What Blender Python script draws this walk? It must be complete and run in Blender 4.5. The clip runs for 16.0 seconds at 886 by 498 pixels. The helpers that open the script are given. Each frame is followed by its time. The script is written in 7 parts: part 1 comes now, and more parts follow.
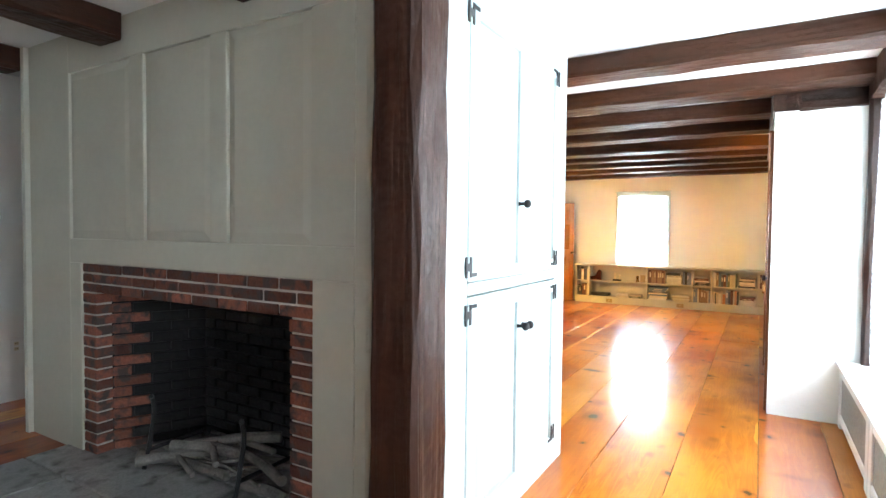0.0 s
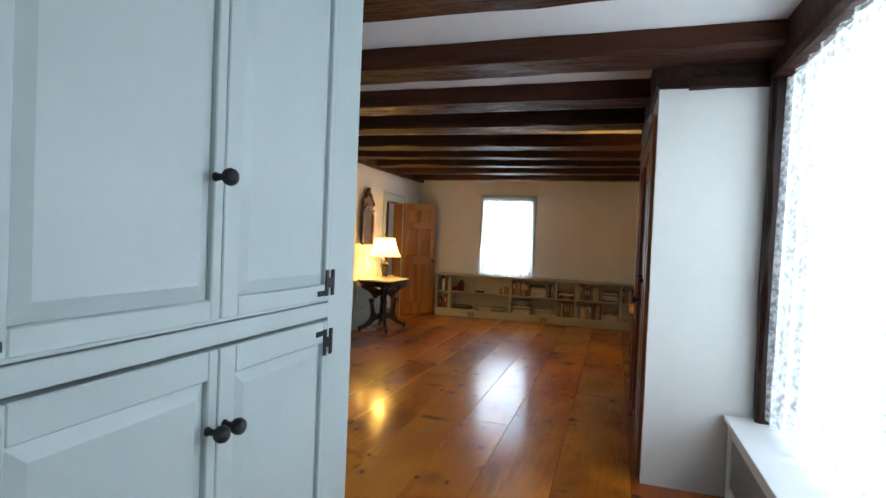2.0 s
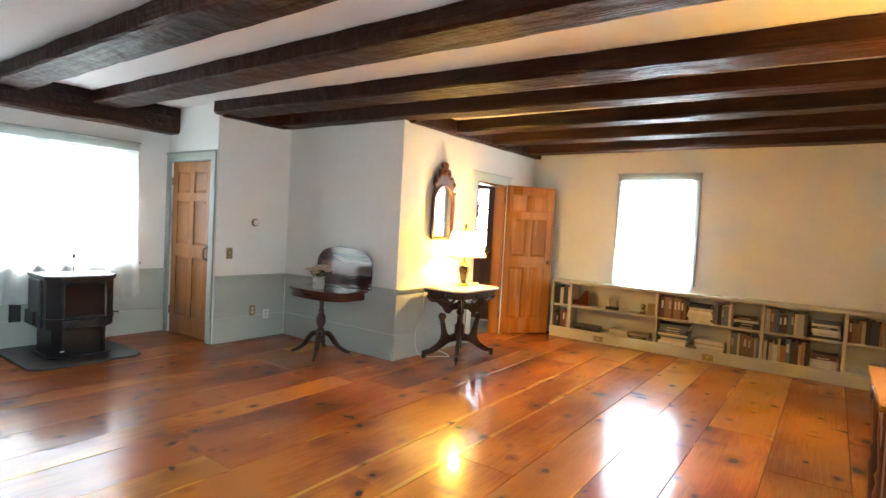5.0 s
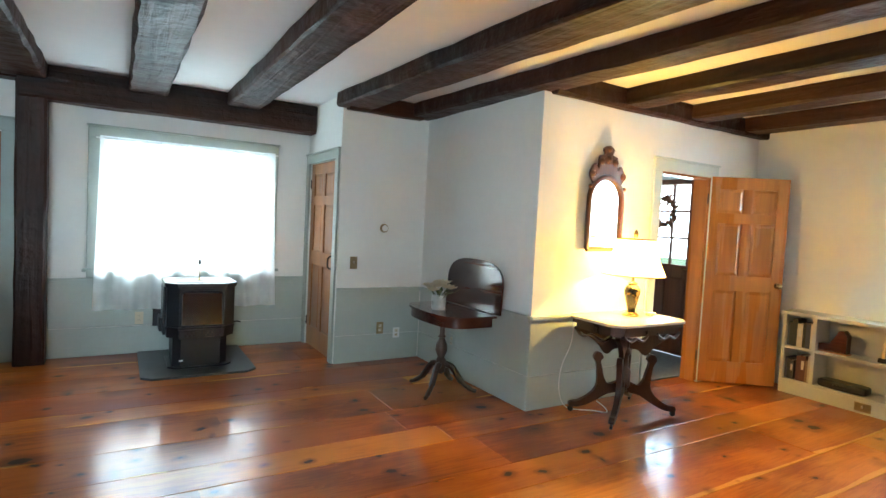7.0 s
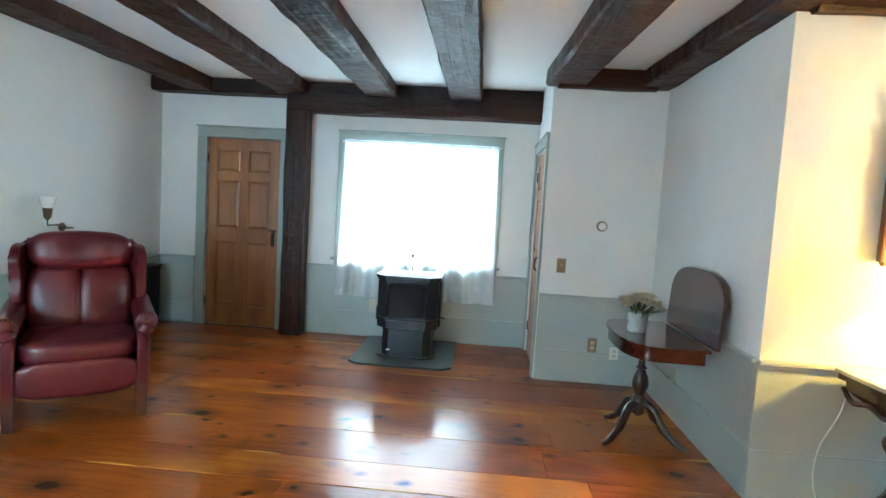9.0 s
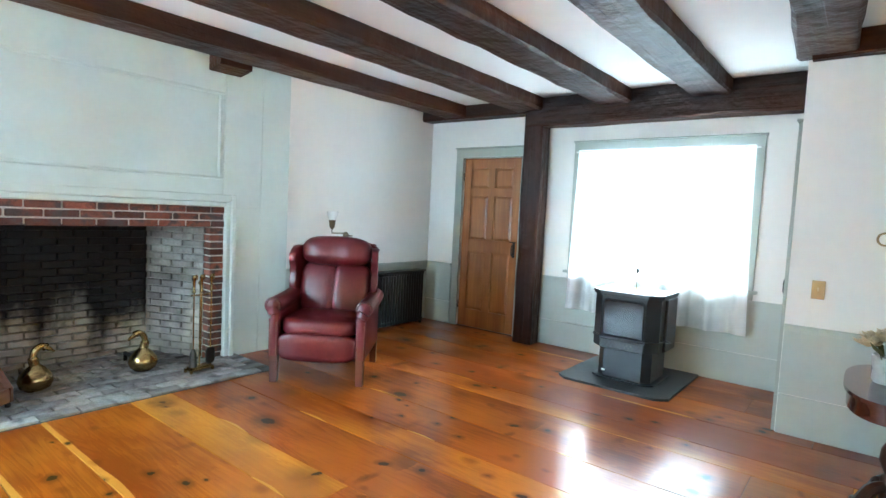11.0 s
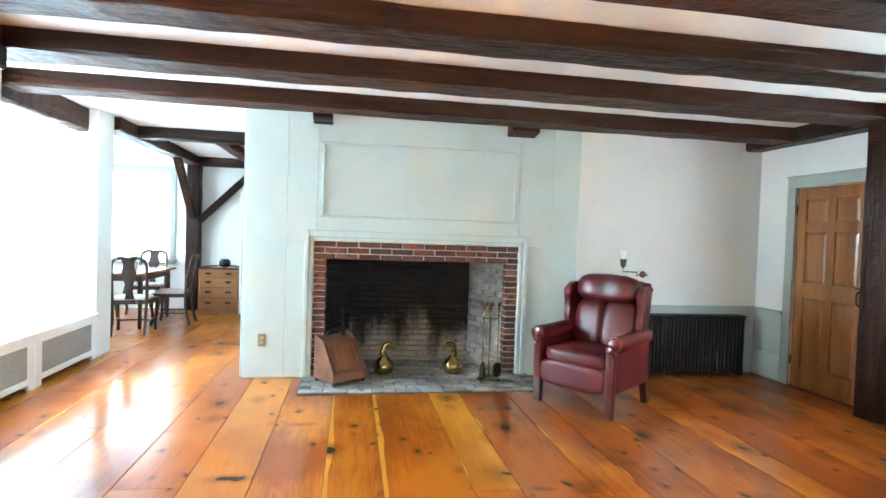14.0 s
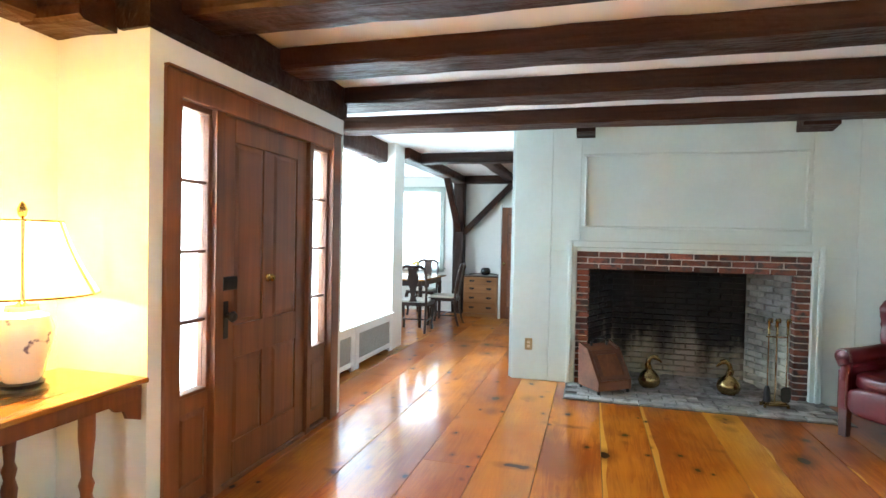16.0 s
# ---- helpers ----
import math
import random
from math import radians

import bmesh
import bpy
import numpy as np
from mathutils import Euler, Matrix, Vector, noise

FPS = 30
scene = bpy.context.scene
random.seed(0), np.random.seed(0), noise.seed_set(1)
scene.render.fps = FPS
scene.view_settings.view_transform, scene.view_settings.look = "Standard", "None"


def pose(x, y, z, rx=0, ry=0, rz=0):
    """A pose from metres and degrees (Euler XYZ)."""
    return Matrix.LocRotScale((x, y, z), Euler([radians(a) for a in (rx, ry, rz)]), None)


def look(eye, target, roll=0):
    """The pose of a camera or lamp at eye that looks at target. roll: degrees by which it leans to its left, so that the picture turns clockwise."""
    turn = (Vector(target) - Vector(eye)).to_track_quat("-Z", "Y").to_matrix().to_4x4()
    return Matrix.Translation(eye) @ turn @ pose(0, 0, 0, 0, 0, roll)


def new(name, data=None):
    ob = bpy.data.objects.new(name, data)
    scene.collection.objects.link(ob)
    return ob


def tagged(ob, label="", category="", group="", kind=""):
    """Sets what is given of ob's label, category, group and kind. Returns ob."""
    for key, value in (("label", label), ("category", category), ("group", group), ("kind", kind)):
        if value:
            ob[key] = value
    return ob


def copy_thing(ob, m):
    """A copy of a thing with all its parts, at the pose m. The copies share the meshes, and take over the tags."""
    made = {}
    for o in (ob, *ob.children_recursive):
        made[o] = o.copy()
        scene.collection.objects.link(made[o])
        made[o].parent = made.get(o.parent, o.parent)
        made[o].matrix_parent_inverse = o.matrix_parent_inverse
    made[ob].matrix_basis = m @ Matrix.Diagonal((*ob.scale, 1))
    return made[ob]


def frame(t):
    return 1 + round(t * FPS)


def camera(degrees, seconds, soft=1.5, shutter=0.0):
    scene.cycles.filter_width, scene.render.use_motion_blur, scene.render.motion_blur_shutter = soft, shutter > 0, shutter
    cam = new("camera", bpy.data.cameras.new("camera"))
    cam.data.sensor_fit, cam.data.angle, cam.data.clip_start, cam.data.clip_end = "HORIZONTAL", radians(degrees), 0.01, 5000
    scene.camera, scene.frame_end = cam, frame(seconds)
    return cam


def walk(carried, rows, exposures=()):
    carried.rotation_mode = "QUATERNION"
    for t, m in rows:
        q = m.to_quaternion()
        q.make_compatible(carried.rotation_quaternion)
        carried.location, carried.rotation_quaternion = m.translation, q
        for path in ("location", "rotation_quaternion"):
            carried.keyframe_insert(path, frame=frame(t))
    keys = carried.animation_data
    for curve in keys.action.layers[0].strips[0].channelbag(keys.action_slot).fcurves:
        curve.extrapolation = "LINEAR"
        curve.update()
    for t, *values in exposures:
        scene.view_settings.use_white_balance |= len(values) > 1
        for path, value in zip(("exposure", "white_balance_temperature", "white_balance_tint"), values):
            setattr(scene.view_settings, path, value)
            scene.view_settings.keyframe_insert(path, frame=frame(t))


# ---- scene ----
cam = camera(78.8, 16.0)
PATH = [
    (0, (0.316, 0.726, 1.337), (-0.696, 2.449, 1.271), 0.6),
    (0.5, (0.24, 1.022, 1.334), (-0.528, 2.867, 1.265), 1.3),
    (1, (0.183, 1.357, 1.354), (-0.412, 3.265, 1.288), 2.0),
    (1.5, (0.187, 1.748, 1.37), (-0.38, 3.665, 1.319), 1.8),
    (2, (0.194, 2.133, 1.355), (-0.414, 4.038, 1.312), 2.4),
    (2.5, (0.209, 2.52, 1.362), (-0.473, 4.399, 1.31), 2.8),
    (3, (0.195, 2.913, 1.358), (-0.597, 4.748, 1.308), 2.6),
    (5.5, (0.142, 4.975, 1.354), (-1.143, 6.504, 1.256), 3.0),
    (6, (0.034, 5.341, 1.381), (-1.378, 6.755, 1.28), 2.8),
    (6.5, (-0.136, 5.636, 1.377), (-1.673, 6.912, 1.281), 3.0),
    (7, (-0.228, 5.958, 1.372), (-1.94, 6.988, 1.27), 3.0),
    (7.5, (-0.345, 6.262, 1.349), (-2.21, 6.976, 1.24), 3.0),
    (8, (-0.416, 6.575, 1.364), (-2.368, 6.995, 1.237), 3.1),
    (8.5, (-0.496, 6.897, 1.36), (-2.486, 7.032, 1.214), 3.2),
    (9, (-0.576, 7.183, 1.35), (-2.565, 7.044, 1.198), 3.4),
    (9.5, (-0.614, 7.415, 1.344), (-2.565, 7.001, 1.193), 3.2),
    (10, (-0.671, 7.635, 1.308), (-2.533, 6.918, 1.171), 3.2),
    (12.5, (-1.331, 8.638, 1.326), (-2.339, 6.915, 1.207), 1.6),
    (13, (-1.439, 8.792, 1.305), (-2.249, 6.965, 1.221), 1.6),
    (13.5, (-1.613, 8.884, 1.332), (-2.169, 6.964, 1.267), 1.8),
    (14, (-1.665, 8.98, 1.351), (-1.999, 7.009, 1.3), 2.0),
    (14.5, (-1.719, 9.093, 1.366), (-1.76, 7.094, 1.328), 1.7),
    (15, (-1.662, 9.135, 1.371), (-1.435, 7.148, 1.336), 1.3),
    (15.5, (-1.573, 9.168, 1.363), (-1.169, 7.21, 1.328), 1.0),
    (16, (-1.464, 9.179, 1.363), (-0.93, 7.252, 1.32), 1.2),
]
# seconds, stops, white balance in kelvin, tint
EXPOSURES = [(0.0, 3.3, 6150, 10), (0.5, 2.75, 6100, 10), (1.0, 1.92, 6050, 10), (1.5, 1.15, 6000, 11), (2.0, 0.97, 6000, 12), (3.0, 1.3, 6150, 12),
             (5.5, 2.6, 6000, 6), (6.5, 2.33, 5700, 1), (8.0, 2.55, 5250, -3), (9.0, 2.65, 5100, -5), (10.0, 3.05, 5100, -4), (12.5, 3.47, 5550, 2), (14.5, 3.4, 5550, 0), (15.5, 3.08, 5650, 2), (16.0, 2.8, 5750, 3)]
walk(cam, [(t, look(eye, target, roll)) for t, eye, target, roll in PATH], EXPOSURES)

# daylight through each window, and the two lit lamps, in watts
W_WEST, W_NORTH, W_EAST, W_NOOK, W_NOOKE, W_SIDE, W_HALL = 9, 22, 30, 11, 12, 7, 3.5
LAMP_A, LAMP_B = 19, 12

# ---- world and large lights ----
world = bpy.data.worlds.new("overcast_sky")
scene.world = world
world.use_nodes = True
wn = world.node_tree
sky = wn.nodes.new("ShaderNodeTexSky")
sky.sky_type, sky.sun_disc = "NISHITA", False
sky.sun_elevation, sky.sun_rotation = radians(42), radians(250)
sky.air_density, sky.dust_density = 1.5, 4.0
wn.links.new(sky.outputs[0], wn.nodes["Background"].inputs[0])
wn.nodes["Background"].inputs[1].default_value = 0.15

sun = new("sun", bpy.data.lights.new("sun", "SUN"))
sun.data.energy, sun.data.angle, sun.data.color = 1.5, radians(14), (1.0, 0.96, 0.9)
sun.matrix_world = look((-20, 8, 20), (0, 0, 0))


def window_light(name, place, toward, width, height, watts, colour=(0.82, 0.93, 1.0)):
    """Daylight entering through one window opening."""
    lamp = new(name, bpy.data.lights.new(name, "AREA"))
    lamp.data.shape, lamp.data.size, lamp.data.size_y = "RECTANGLE", width, height
    lamp.data.energy, lamp.data.color = watts, colour
    lamp.matrix_world = look(place, toward)
    return lamp


# the overcast sky shines in slightly downward
window_light("daylight_west", (-6.24, 6.53, 1.4), (0, 6.53, 1.3), 1.45, 1.1, W_WEST)
window_light("daylight_north", (-1.6, 11.68, 1.46), (-1.6, 0, 0.2), 0.8, 1.15, W_NORTH)
window_light("daylight_east", (1.43, 4.26, 1.42), (-5, 4.26, -0.2), 2.0, 1.6, W_EAST)
window_light("daylight_nook", (1.75, -0.75, 1.5), (1.75, 5, 0.1), 1.0, 1.3, W_NOOK)
# Window out of view, assumed from the brightness of the nook.
window_light("daylight_unseen_nook", (2.75, 1.2, 1.5), (-2, 1.2, 0.3), 1.8, 1.3, W_NOOKE)
window_light("daylight_sidelight_a", (0.66, 6.97, 1.28), (-5, 6.97, 0.4), 0.22, 1.3, W_SIDE)
window_light("daylight_sidelight_b", (0.66, 5.73, 1.28), (-5, 5.73, 0.4), 0.22, 1.3, W_SIDE)
window_light("daylight_hall", (-4.3, 11.58, 1.5), (-4.3, 5, 0.4), 0.6, 0.85, W_HALL)

# ---- building helpers ----
def box(bm, x0, x1, y0, y1, z0, z1, bevel=0.0):
    c = bmesh.ops.create_cube(bm, size=1.0, matrix=Matrix.Translation(((x0 + x1) / 2, (y0 + y1) / 2, (z0 + z1) / 2)) @ Matrix.Diagonal((abs(x1 - x0), abs(y1 - y0), abs(z1 - z0), 1)))
    if bevel:
        edges = list({e for v in c["verts"] for e in v.link_edges})
        bmesh.ops.bevel(bm, geom=edges, offset=bevel, segments=1, profile=0.5, affect="EDGES")
    return c["verts"]


def boxm(bm, m, sx, sy, sz, bevel=0.0):
    """A box of that size about the origin of m."""
    c = bmesh.ops.create_cube(bm, size=1.0, matrix=m @ Matrix.Diagonal((sx, sy, sz, 1)))
    if bevel:
        edges = list({e for v in c["verts"] for e in v.link_edges})
        bmesh.ops.bevel(bm, geom=edges, offset=bevel, segments=2, profile=0.6, affect="EDGES")


def lathe(bm, profile, m=Matrix(), n=24):
    """Turn a profile of (radius, height) about z."""
    rings = [[bm.verts.new(m @ Vector((r * math.cos(2 * math.pi * i / n), r * math.sin(2 * math.pi * i / n), z))) for i in range(n)] for r, z in profile]
    for a, b in zip(rings, rings[1:]):
        for i in range(n):
            bm.faces.new((a[i], a[(i + 1) % n], b[(i + 1) % n], b[i]))
    bm.faces.new(rings[0][::-1]), bm.faces.new(rings[-1])


def tube(bm, pts, radii, n=10, flat=1.0):
    """A tube along points; radii one or one a point; flat squashes it along the side."""
    pts = [Vector(p) for p in pts]
    if not isinstance(radii, (list, tuple)):
        radii = [radii] * len(pts)
    rings, side = [], None
    for i, p in enumerate(pts):
        d = (pts[min(i + 1, len(pts) - 1)] - pts[max(i - 1, 0)]).normalized()
        if side is None:
            side = d.cross(Vector((0, 0, 1)) if abs(d.z) < 0.9 else Vector((1, 0, 0))).normalized()
        side = (side - d * side.dot(d)).normalized()
        up = d.cross(side)
        rings.append([bm.verts.new(p + radii[i] * (flat * side * math.cos(2 * math.pi * k / n) + up * math.sin(2 * math.pi * k / n))) for k in range(n)])
    for a, b in zip(rings, rings[1:]):
        for k in range(n):
            bm.faces.new((a[k], a[(k + 1) % n], b[(k + 1) % n], b[k]))
    bm.faces.new(rings[0][::-1]), bm.faces.new(rings[-1])


def prism(bm, outline, m, depth):
    """A flat outline of (u, v), extruded by depth along the third axis of m."""
    a = [bm.verts.new(m @ Vector((u, v, 0))) for u, v in outline]
    b = [bm.verts.new(m @ Vector((u, v, depth))) for u, v in outline]
    n = len(a)
    bm.faces.new(a[::-1]), bm.faces.new(b)
    for i in range(n):
        bm.faces.new((a[i], a[(i + 1) % n], b[(i + 1) % n], b[i]))


def smooth_curve(pts, steps=6):
    """Catmull-Rom points through pts."""
    pts = [Vector(p) for p in pts]
    out = []
    for i in range(len(pts) - 1):
        p0, p1, p2, p3 = pts[max(i - 1, 0)], pts[i], pts[i + 1], pts[min(i + 2, len(pts) - 1)]
        for s in range(steps):
            u = s / steps
            out.append(0.5 * (2 * p1 + (p2 - p0) * u + (2 * p0 - 5 * p1 + 4 * p2 - p3) * u * u + (3 * p1 - p0 - 3 * p2 + p3) * u ** 3))
    return out + [pts[-1]]


def mesh_of(name, bm, material, smooth=False):
    bmesh.ops.recalc_face_normals(bm, faces=bm.faces)
    me = bpy.data.meshes.new(name)
    bm.to_mesh(me)
    bm.free()
    me.materials.append(material)
    if smooth:
        for p in me.polygons:
            p.use_smooth = True
        me.set_sharp_from_angle(angle=radians(40))
    return me


def part(name, bm, material, parent=None, label="", smooth=False):
    ob = new(name, mesh_of(name, bm, material, smooth))
    if parent:
        ob.parent = parent
    if label:
        ob["label"] = label
    return ob


def empty(name, label, category, m=Matrix(), group="", kind=""):
    ob = new(name)
    ob.empty_display_size = 0.1
    ob.matrix_basis = m
    return tagged(ob, label, category, group, kind)


def rot(deg, axis="Z"):
    return Matrix.Rotation(radians(deg), 4, axis)


def at(x, y, z):
    return Matrix.Translation((x, y, z))


def slab(bm, axis, lo, hi, a0, a1, z0, z1, holes=()):
    """A wall whose thickness runs from lo to hi along axis, with rectangular holes (from, to, sill, head)."""
    cuts = sorted({a0, a1, *[h[0] for h in holes], *[h[1] for h in holes]})
    for c0, c1 in zip(cuts, cuts[1:]):
        spans = [(z0, z1)]
        for h in holes:
            if h[0] <= c0 and h[1] >= c1:
                spans = [s for a, b in spans for s in ((a, min(b, h[2])), (max(a, h[3]), b)) if s[1] - s[0] > 1e-4]
        for s0, s1 in spans:
            if axis == "x":
                box(bm, lo, hi, c0, c1, s0, s1)
            else:
                box(bm, c0, c1, lo, hi, s0, s1)


# ---- materials ----
def material(name, colour, rough=0.5, metal=0.0, vary=0.12, scale=6.0, bump=0.0, bump_scale=60.0, coat=0.0, stretch=(1, 1, 1), dark=None, dark_at=(0.45, 0.7), rough_vary=0.1, random=0.0, ior=1.5):
    """A principled surface with colour mottled at two scales, uneven gloss and fine relief."""
    m = bpy.data.materials.new(name)
    m.use_nodes = True
    nt = m.node_tree
    N, L = nt.nodes, nt.links
    bsdf = N["Principled BSDF"]
    bsdf.inputs["Metallic"].default_value, bsdf.inputs["Coat Weight"].default_value, bsdf.inputs["IOR"].default_value = metal, coat, ior
    bsdf.inputs["Coat Roughness"].default_value = 0.1
    co, mp = N.new("ShaderNodeNewGeometry"), N.new("ShaderNodeMapping")
    mp.inputs["Scale"].default_value = stretch
    L.new(co.outputs["Position"], mp.inputs[0])
    big, small = N.new("ShaderNodeTexNoise"), N.new("ShaderNodeTexNoise")
    big.inputs["Scale"].default_value, big.inputs["Detail"].default_value = scale, 4
    small.inputs["Scale"].default_value, small.inputs["Detail"].default_value = scale * 9, 3
    L.new(mp.outputs[0], big.inputs[0]), L.new(mp.outputs[0], small.inputs[0])
    add = N.new("ShaderNodeMath")
    add.operation = "MULTIPLY_ADD"
    L.new(small.outputs[0], add.inputs[0])
    add.inputs[1].default_value = 0.5
    L.new(big.outputs[0], add.inputs[2])
    span = N.new("ShaderNodeMapRange")
    L.new(add.outputs[0], span.inputs[0])
    span.inputs[1].default_value, span.inputs[2].default_value = 0.45, 1.05
    span.inputs[3].default_value, span.inputs[4].default_value = 1 - vary, 1 + vary
    value = span.outputs[0]
    if random:
        info, mr, mul = N.new("ShaderNodeObjectInfo"), N.new("ShaderNodeMapRange"), N.new("ShaderNodeMath")
        mr.inputs[3].default_value, mr.inputs[4].default_value = 1 - random, 1 + random
        mul.operation = "MULTIPLY"
        L.new(info.outputs["Random"], mr.inputs[0]), L.new(mr.outputs[0], mul.inputs[0]), L.new(value, mul.inputs[1])
        value = mul.outputs[0]
    tint = N.new("ShaderNodeVectorMath")
    tint.operation = "SCALE"
    tint.inputs[0].default_value = colour
    L.new(value, tint.inputs["Scale"])
    out = tint.outputs[0]
    if dark:
        ramp, mix = N.new("ShaderNodeMapRange"), N.new("ShaderNodeMix")
        ramp.inputs[1].default_value, ramp.inputs[2].default_value = dark_at
        mix.data_type = "RGBA"
        L.new(big.outputs[0], ramp.inputs[0]), L.new(ramp.outputs[0], mix.inputs[0]), L.new(out, mix.inputs[6])
        mix.inputs[7].default_value = (*dark, 1)
        out = mix.outputs[2]
    L.new(out, bsdf.inputs["Base Color"])
    rr = N.new("ShaderNodeMapRange")
    rr.inputs[3].default_value, rr.inputs[4].default_value = max(rough - rough_vary, 0.02), min(rough + rough_vary, 1)
    L.new(big.outputs[0], rr.inputs[0]), L.new(rr.outputs[0], bsdf.inputs["Roughness"])
    if bump:
        bn, bt = N.new("ShaderNodeBump"), N.new("ShaderNodeTexNoise")
        bt.inputs["Scale"].default_value, bt.inputs["Detail"].default_value = bump_scale, 5
        L.new(mp.outputs[0], bt.inputs[0]), L.new(bt.outputs[0], bn.inputs["Height"])
        bn.inputs["Distance"].default_value, bn.inputs["Strength"].default_value = 0.01, bump
        L.new(bn.outputs[0], bsdf.inputs["Normal"])
    return m


def wood(name, light, dark, axis="z", rough=0.35, grain=26.0, coat=0.0, random=0.15, bump=0.15, wave=0.0, spread=0.085):
    """Wood with long grain along axis and streaks."""
    m = bpy.data.materials.new(name)
    m.use_nodes = True
    nt = m.node_tree
    N, L = nt.nodes, nt.links
    bsdf = N["Principled BSDF"]
    bsdf.inputs["Coat Weight"].default_value, bsdf.inputs["Coat Roughness"].default_value = coat, 0.12
    bsdf.inputs["Specular IOR Level"].default_value = 0.25 if wave else 0.5
    co, info = N.new("ShaderNodeTexCoord"), N.new("ShaderNodeObjectInfo")
    shift, mp = N.new("ShaderNodeVectorMath"), N.new("ShaderNodeMapping")
    shift.operation = "MULTIPLY_ADD"
    L.new(info.outputs["Random"], shift.inputs[0])
    shift.inputs[1].default_value = (7.3, 13.1, 5.7)
    L.new(co.outputs["Object"], shift.inputs[2])
    L.new(shift.outputs[0], mp.inputs[0])
    mp.inputs["Scale"].default_value = [0.06 if a == axis else 1.0 for a in "xyz"]
    warp = N.new("ShaderNodeTexNoise")
    warp.inputs["Scale"].default_value, warp.inputs["Detail"].default_value, warp.inputs["Distortion"].default_value = grain, 6, 1.2
    L.new(mp.outputs[0], warp.inputs[0])
    broad = N.new("ShaderNodeTexNoise")
    broad.inputs["Scale"].default_value, broad.inputs["Detail"].default_value = grain * 0.2, 3
    L.new(mp.outputs[0], broad.inputs[0])
    s = N.new("ShaderNodeMath")
    s.operation = "MULTIPLY_ADD"
    L.new(warp.outputs[0], s.inputs[0])
    s.inputs[1].default_value = 0.6
    L.new(broad.outputs[0], s.inputs[2])
    ramp = N.new("ShaderNodeMapRange")
    ramp.inputs[1].default_value, ramp.inputs[2].default_value = 0.55, 1.05
    L.new(s.outputs[0], ramp.inputs[0])
    mix = N.new("ShaderNodeMix")
    mix.data_type = "RGBA"
    mix.inputs[6].default_value, mix.inputs[7].default_value = (*dark, 1), (*light, 1)
    L.new(ramp.outputs[0], mix.inputs[0])
    mr, tint = N.new("ShaderNodeMapRange"), N.new("ShaderNodeVectorMath")
    mr.inputs[3].default_value, mr.inputs[4].default_value = 1 - random, 1 + random
    tint.operation = "SCALE"
    L.new(info.outputs["Random"], mr.inputs[0]), L.new(mix.outputs[2], tint.inputs[0]), L.new(mr.outputs[0], tint.inputs["Scale"])
    out = tint.outputs[0]
    L.new(out, bsdf.inputs["Base Color"])
    rr = N.new("ShaderNodeMapRange")
    rr.inputs[3].default_value, rr.inputs[4].default_value = rough - spread, rough + spread
    L.new(broad.outputs[0], rr.inputs[0]), L.new(rr.outputs[0], bsdf.inputs["Roughness"])
    if not bump:
        return m
    bn = N.new("ShaderNodeBump")
    bn.inputs["Distance"].default_value, bn.inputs["Strength"].default_value = (0.012 if wave else 0.004), bump
    L.new(warp.outputs[0], bn.inputs["Height"])
    normal = bn.outputs[0]
    if wave:
        wv, wb = N.new("ShaderNodeTexNoise"), N.new("ShaderNodeBump")
        wv.inputs["Scale"].default_value, wv.inputs["Detail"].default_value = 6.0, 3
        L.new(shift.outputs[0], wv.inputs[0]), L.new(wv.outputs[0], wb.inputs["Height"])
        wb.inputs["Distance"].default_value, wb.inputs["Strength"].default_value = 0.035, wave
        L.new(normal, wb.inputs["Normal"])
        normal = wb.outputs[0]
    L.new(normal, bsdf.inputs["Normal"])
    return m


def sheer(name, colour, clear, lace=0.0):
    """Thin curtain cloth that lets light through; with lace, a woven pattern of open and dense patches."""
    m = bpy.data.materials.new(name)
    m.use_nodes = True
    nt = m.node_tree
    N, L = nt.nodes, nt.links
    N.remove(N["Principled BSDF"])
    dif, tra, cle, m1, m2 = N.new("ShaderNodeBsdfDiffuse"), N.new("ShaderNodeBsdfTranslucent"), N.new("ShaderNodeBsdfTransparent"), N.new("ShaderNodeMixShader"), N.new("ShaderNodeMixShader")
    dif.inputs[0].default_value = tra.inputs[0].default_value = (*colour, 1)
    L.new(dif.outputs[0], m1.inputs[1]), L.new(tra.outputs[0], m1.inputs[2])
    m1.inputs[0].default_value = 0.6
    co, no, mr = N.new("ShaderNodeTexCoord"), N.new("ShaderNodeTexNoise"), N.new("ShaderNodeMapRange")
    no.inputs["Scale"].default_value, no.inputs["Detail"].default_value = (40.0, 5) if lace else (3.0, 4)
    L.new(co.outputs["Object"], no.inputs[0])
    mr.inputs[1].default_value, mr.inputs[2].default_value = 0.38, 0.62
    mr.inputs[3].default_value, mr.inputs[4].default_value = clear - 0.1 - lace, clear + 0.1 + lace
    L.new(no.outputs[0], mr.inputs[0]), L.new(mr.outputs[0], m2.inputs[0])
    L.new(m1.outputs[0], m2.inputs[1]), L.new(cle.outputs[0], m2.inputs[2])
    L.new(m2.outputs[0], N["Material Output"].inputs[0])
    return m


def glass(name, rough=0.0):
    m = bpy.data.materials.new(name)
    m.use_nodes = True
    b = m.node_tree.nodes["Principled BSDF"]
    b.inputs["Transmission Weight"].default_value, b.inputs["Roughness"].default_value, b.inputs["IOR"].default_value = 1.0, rough, 1.45
    b.inputs["Base Color"].default_value = (0.98, 1.0, 0.99, 1)
    return m


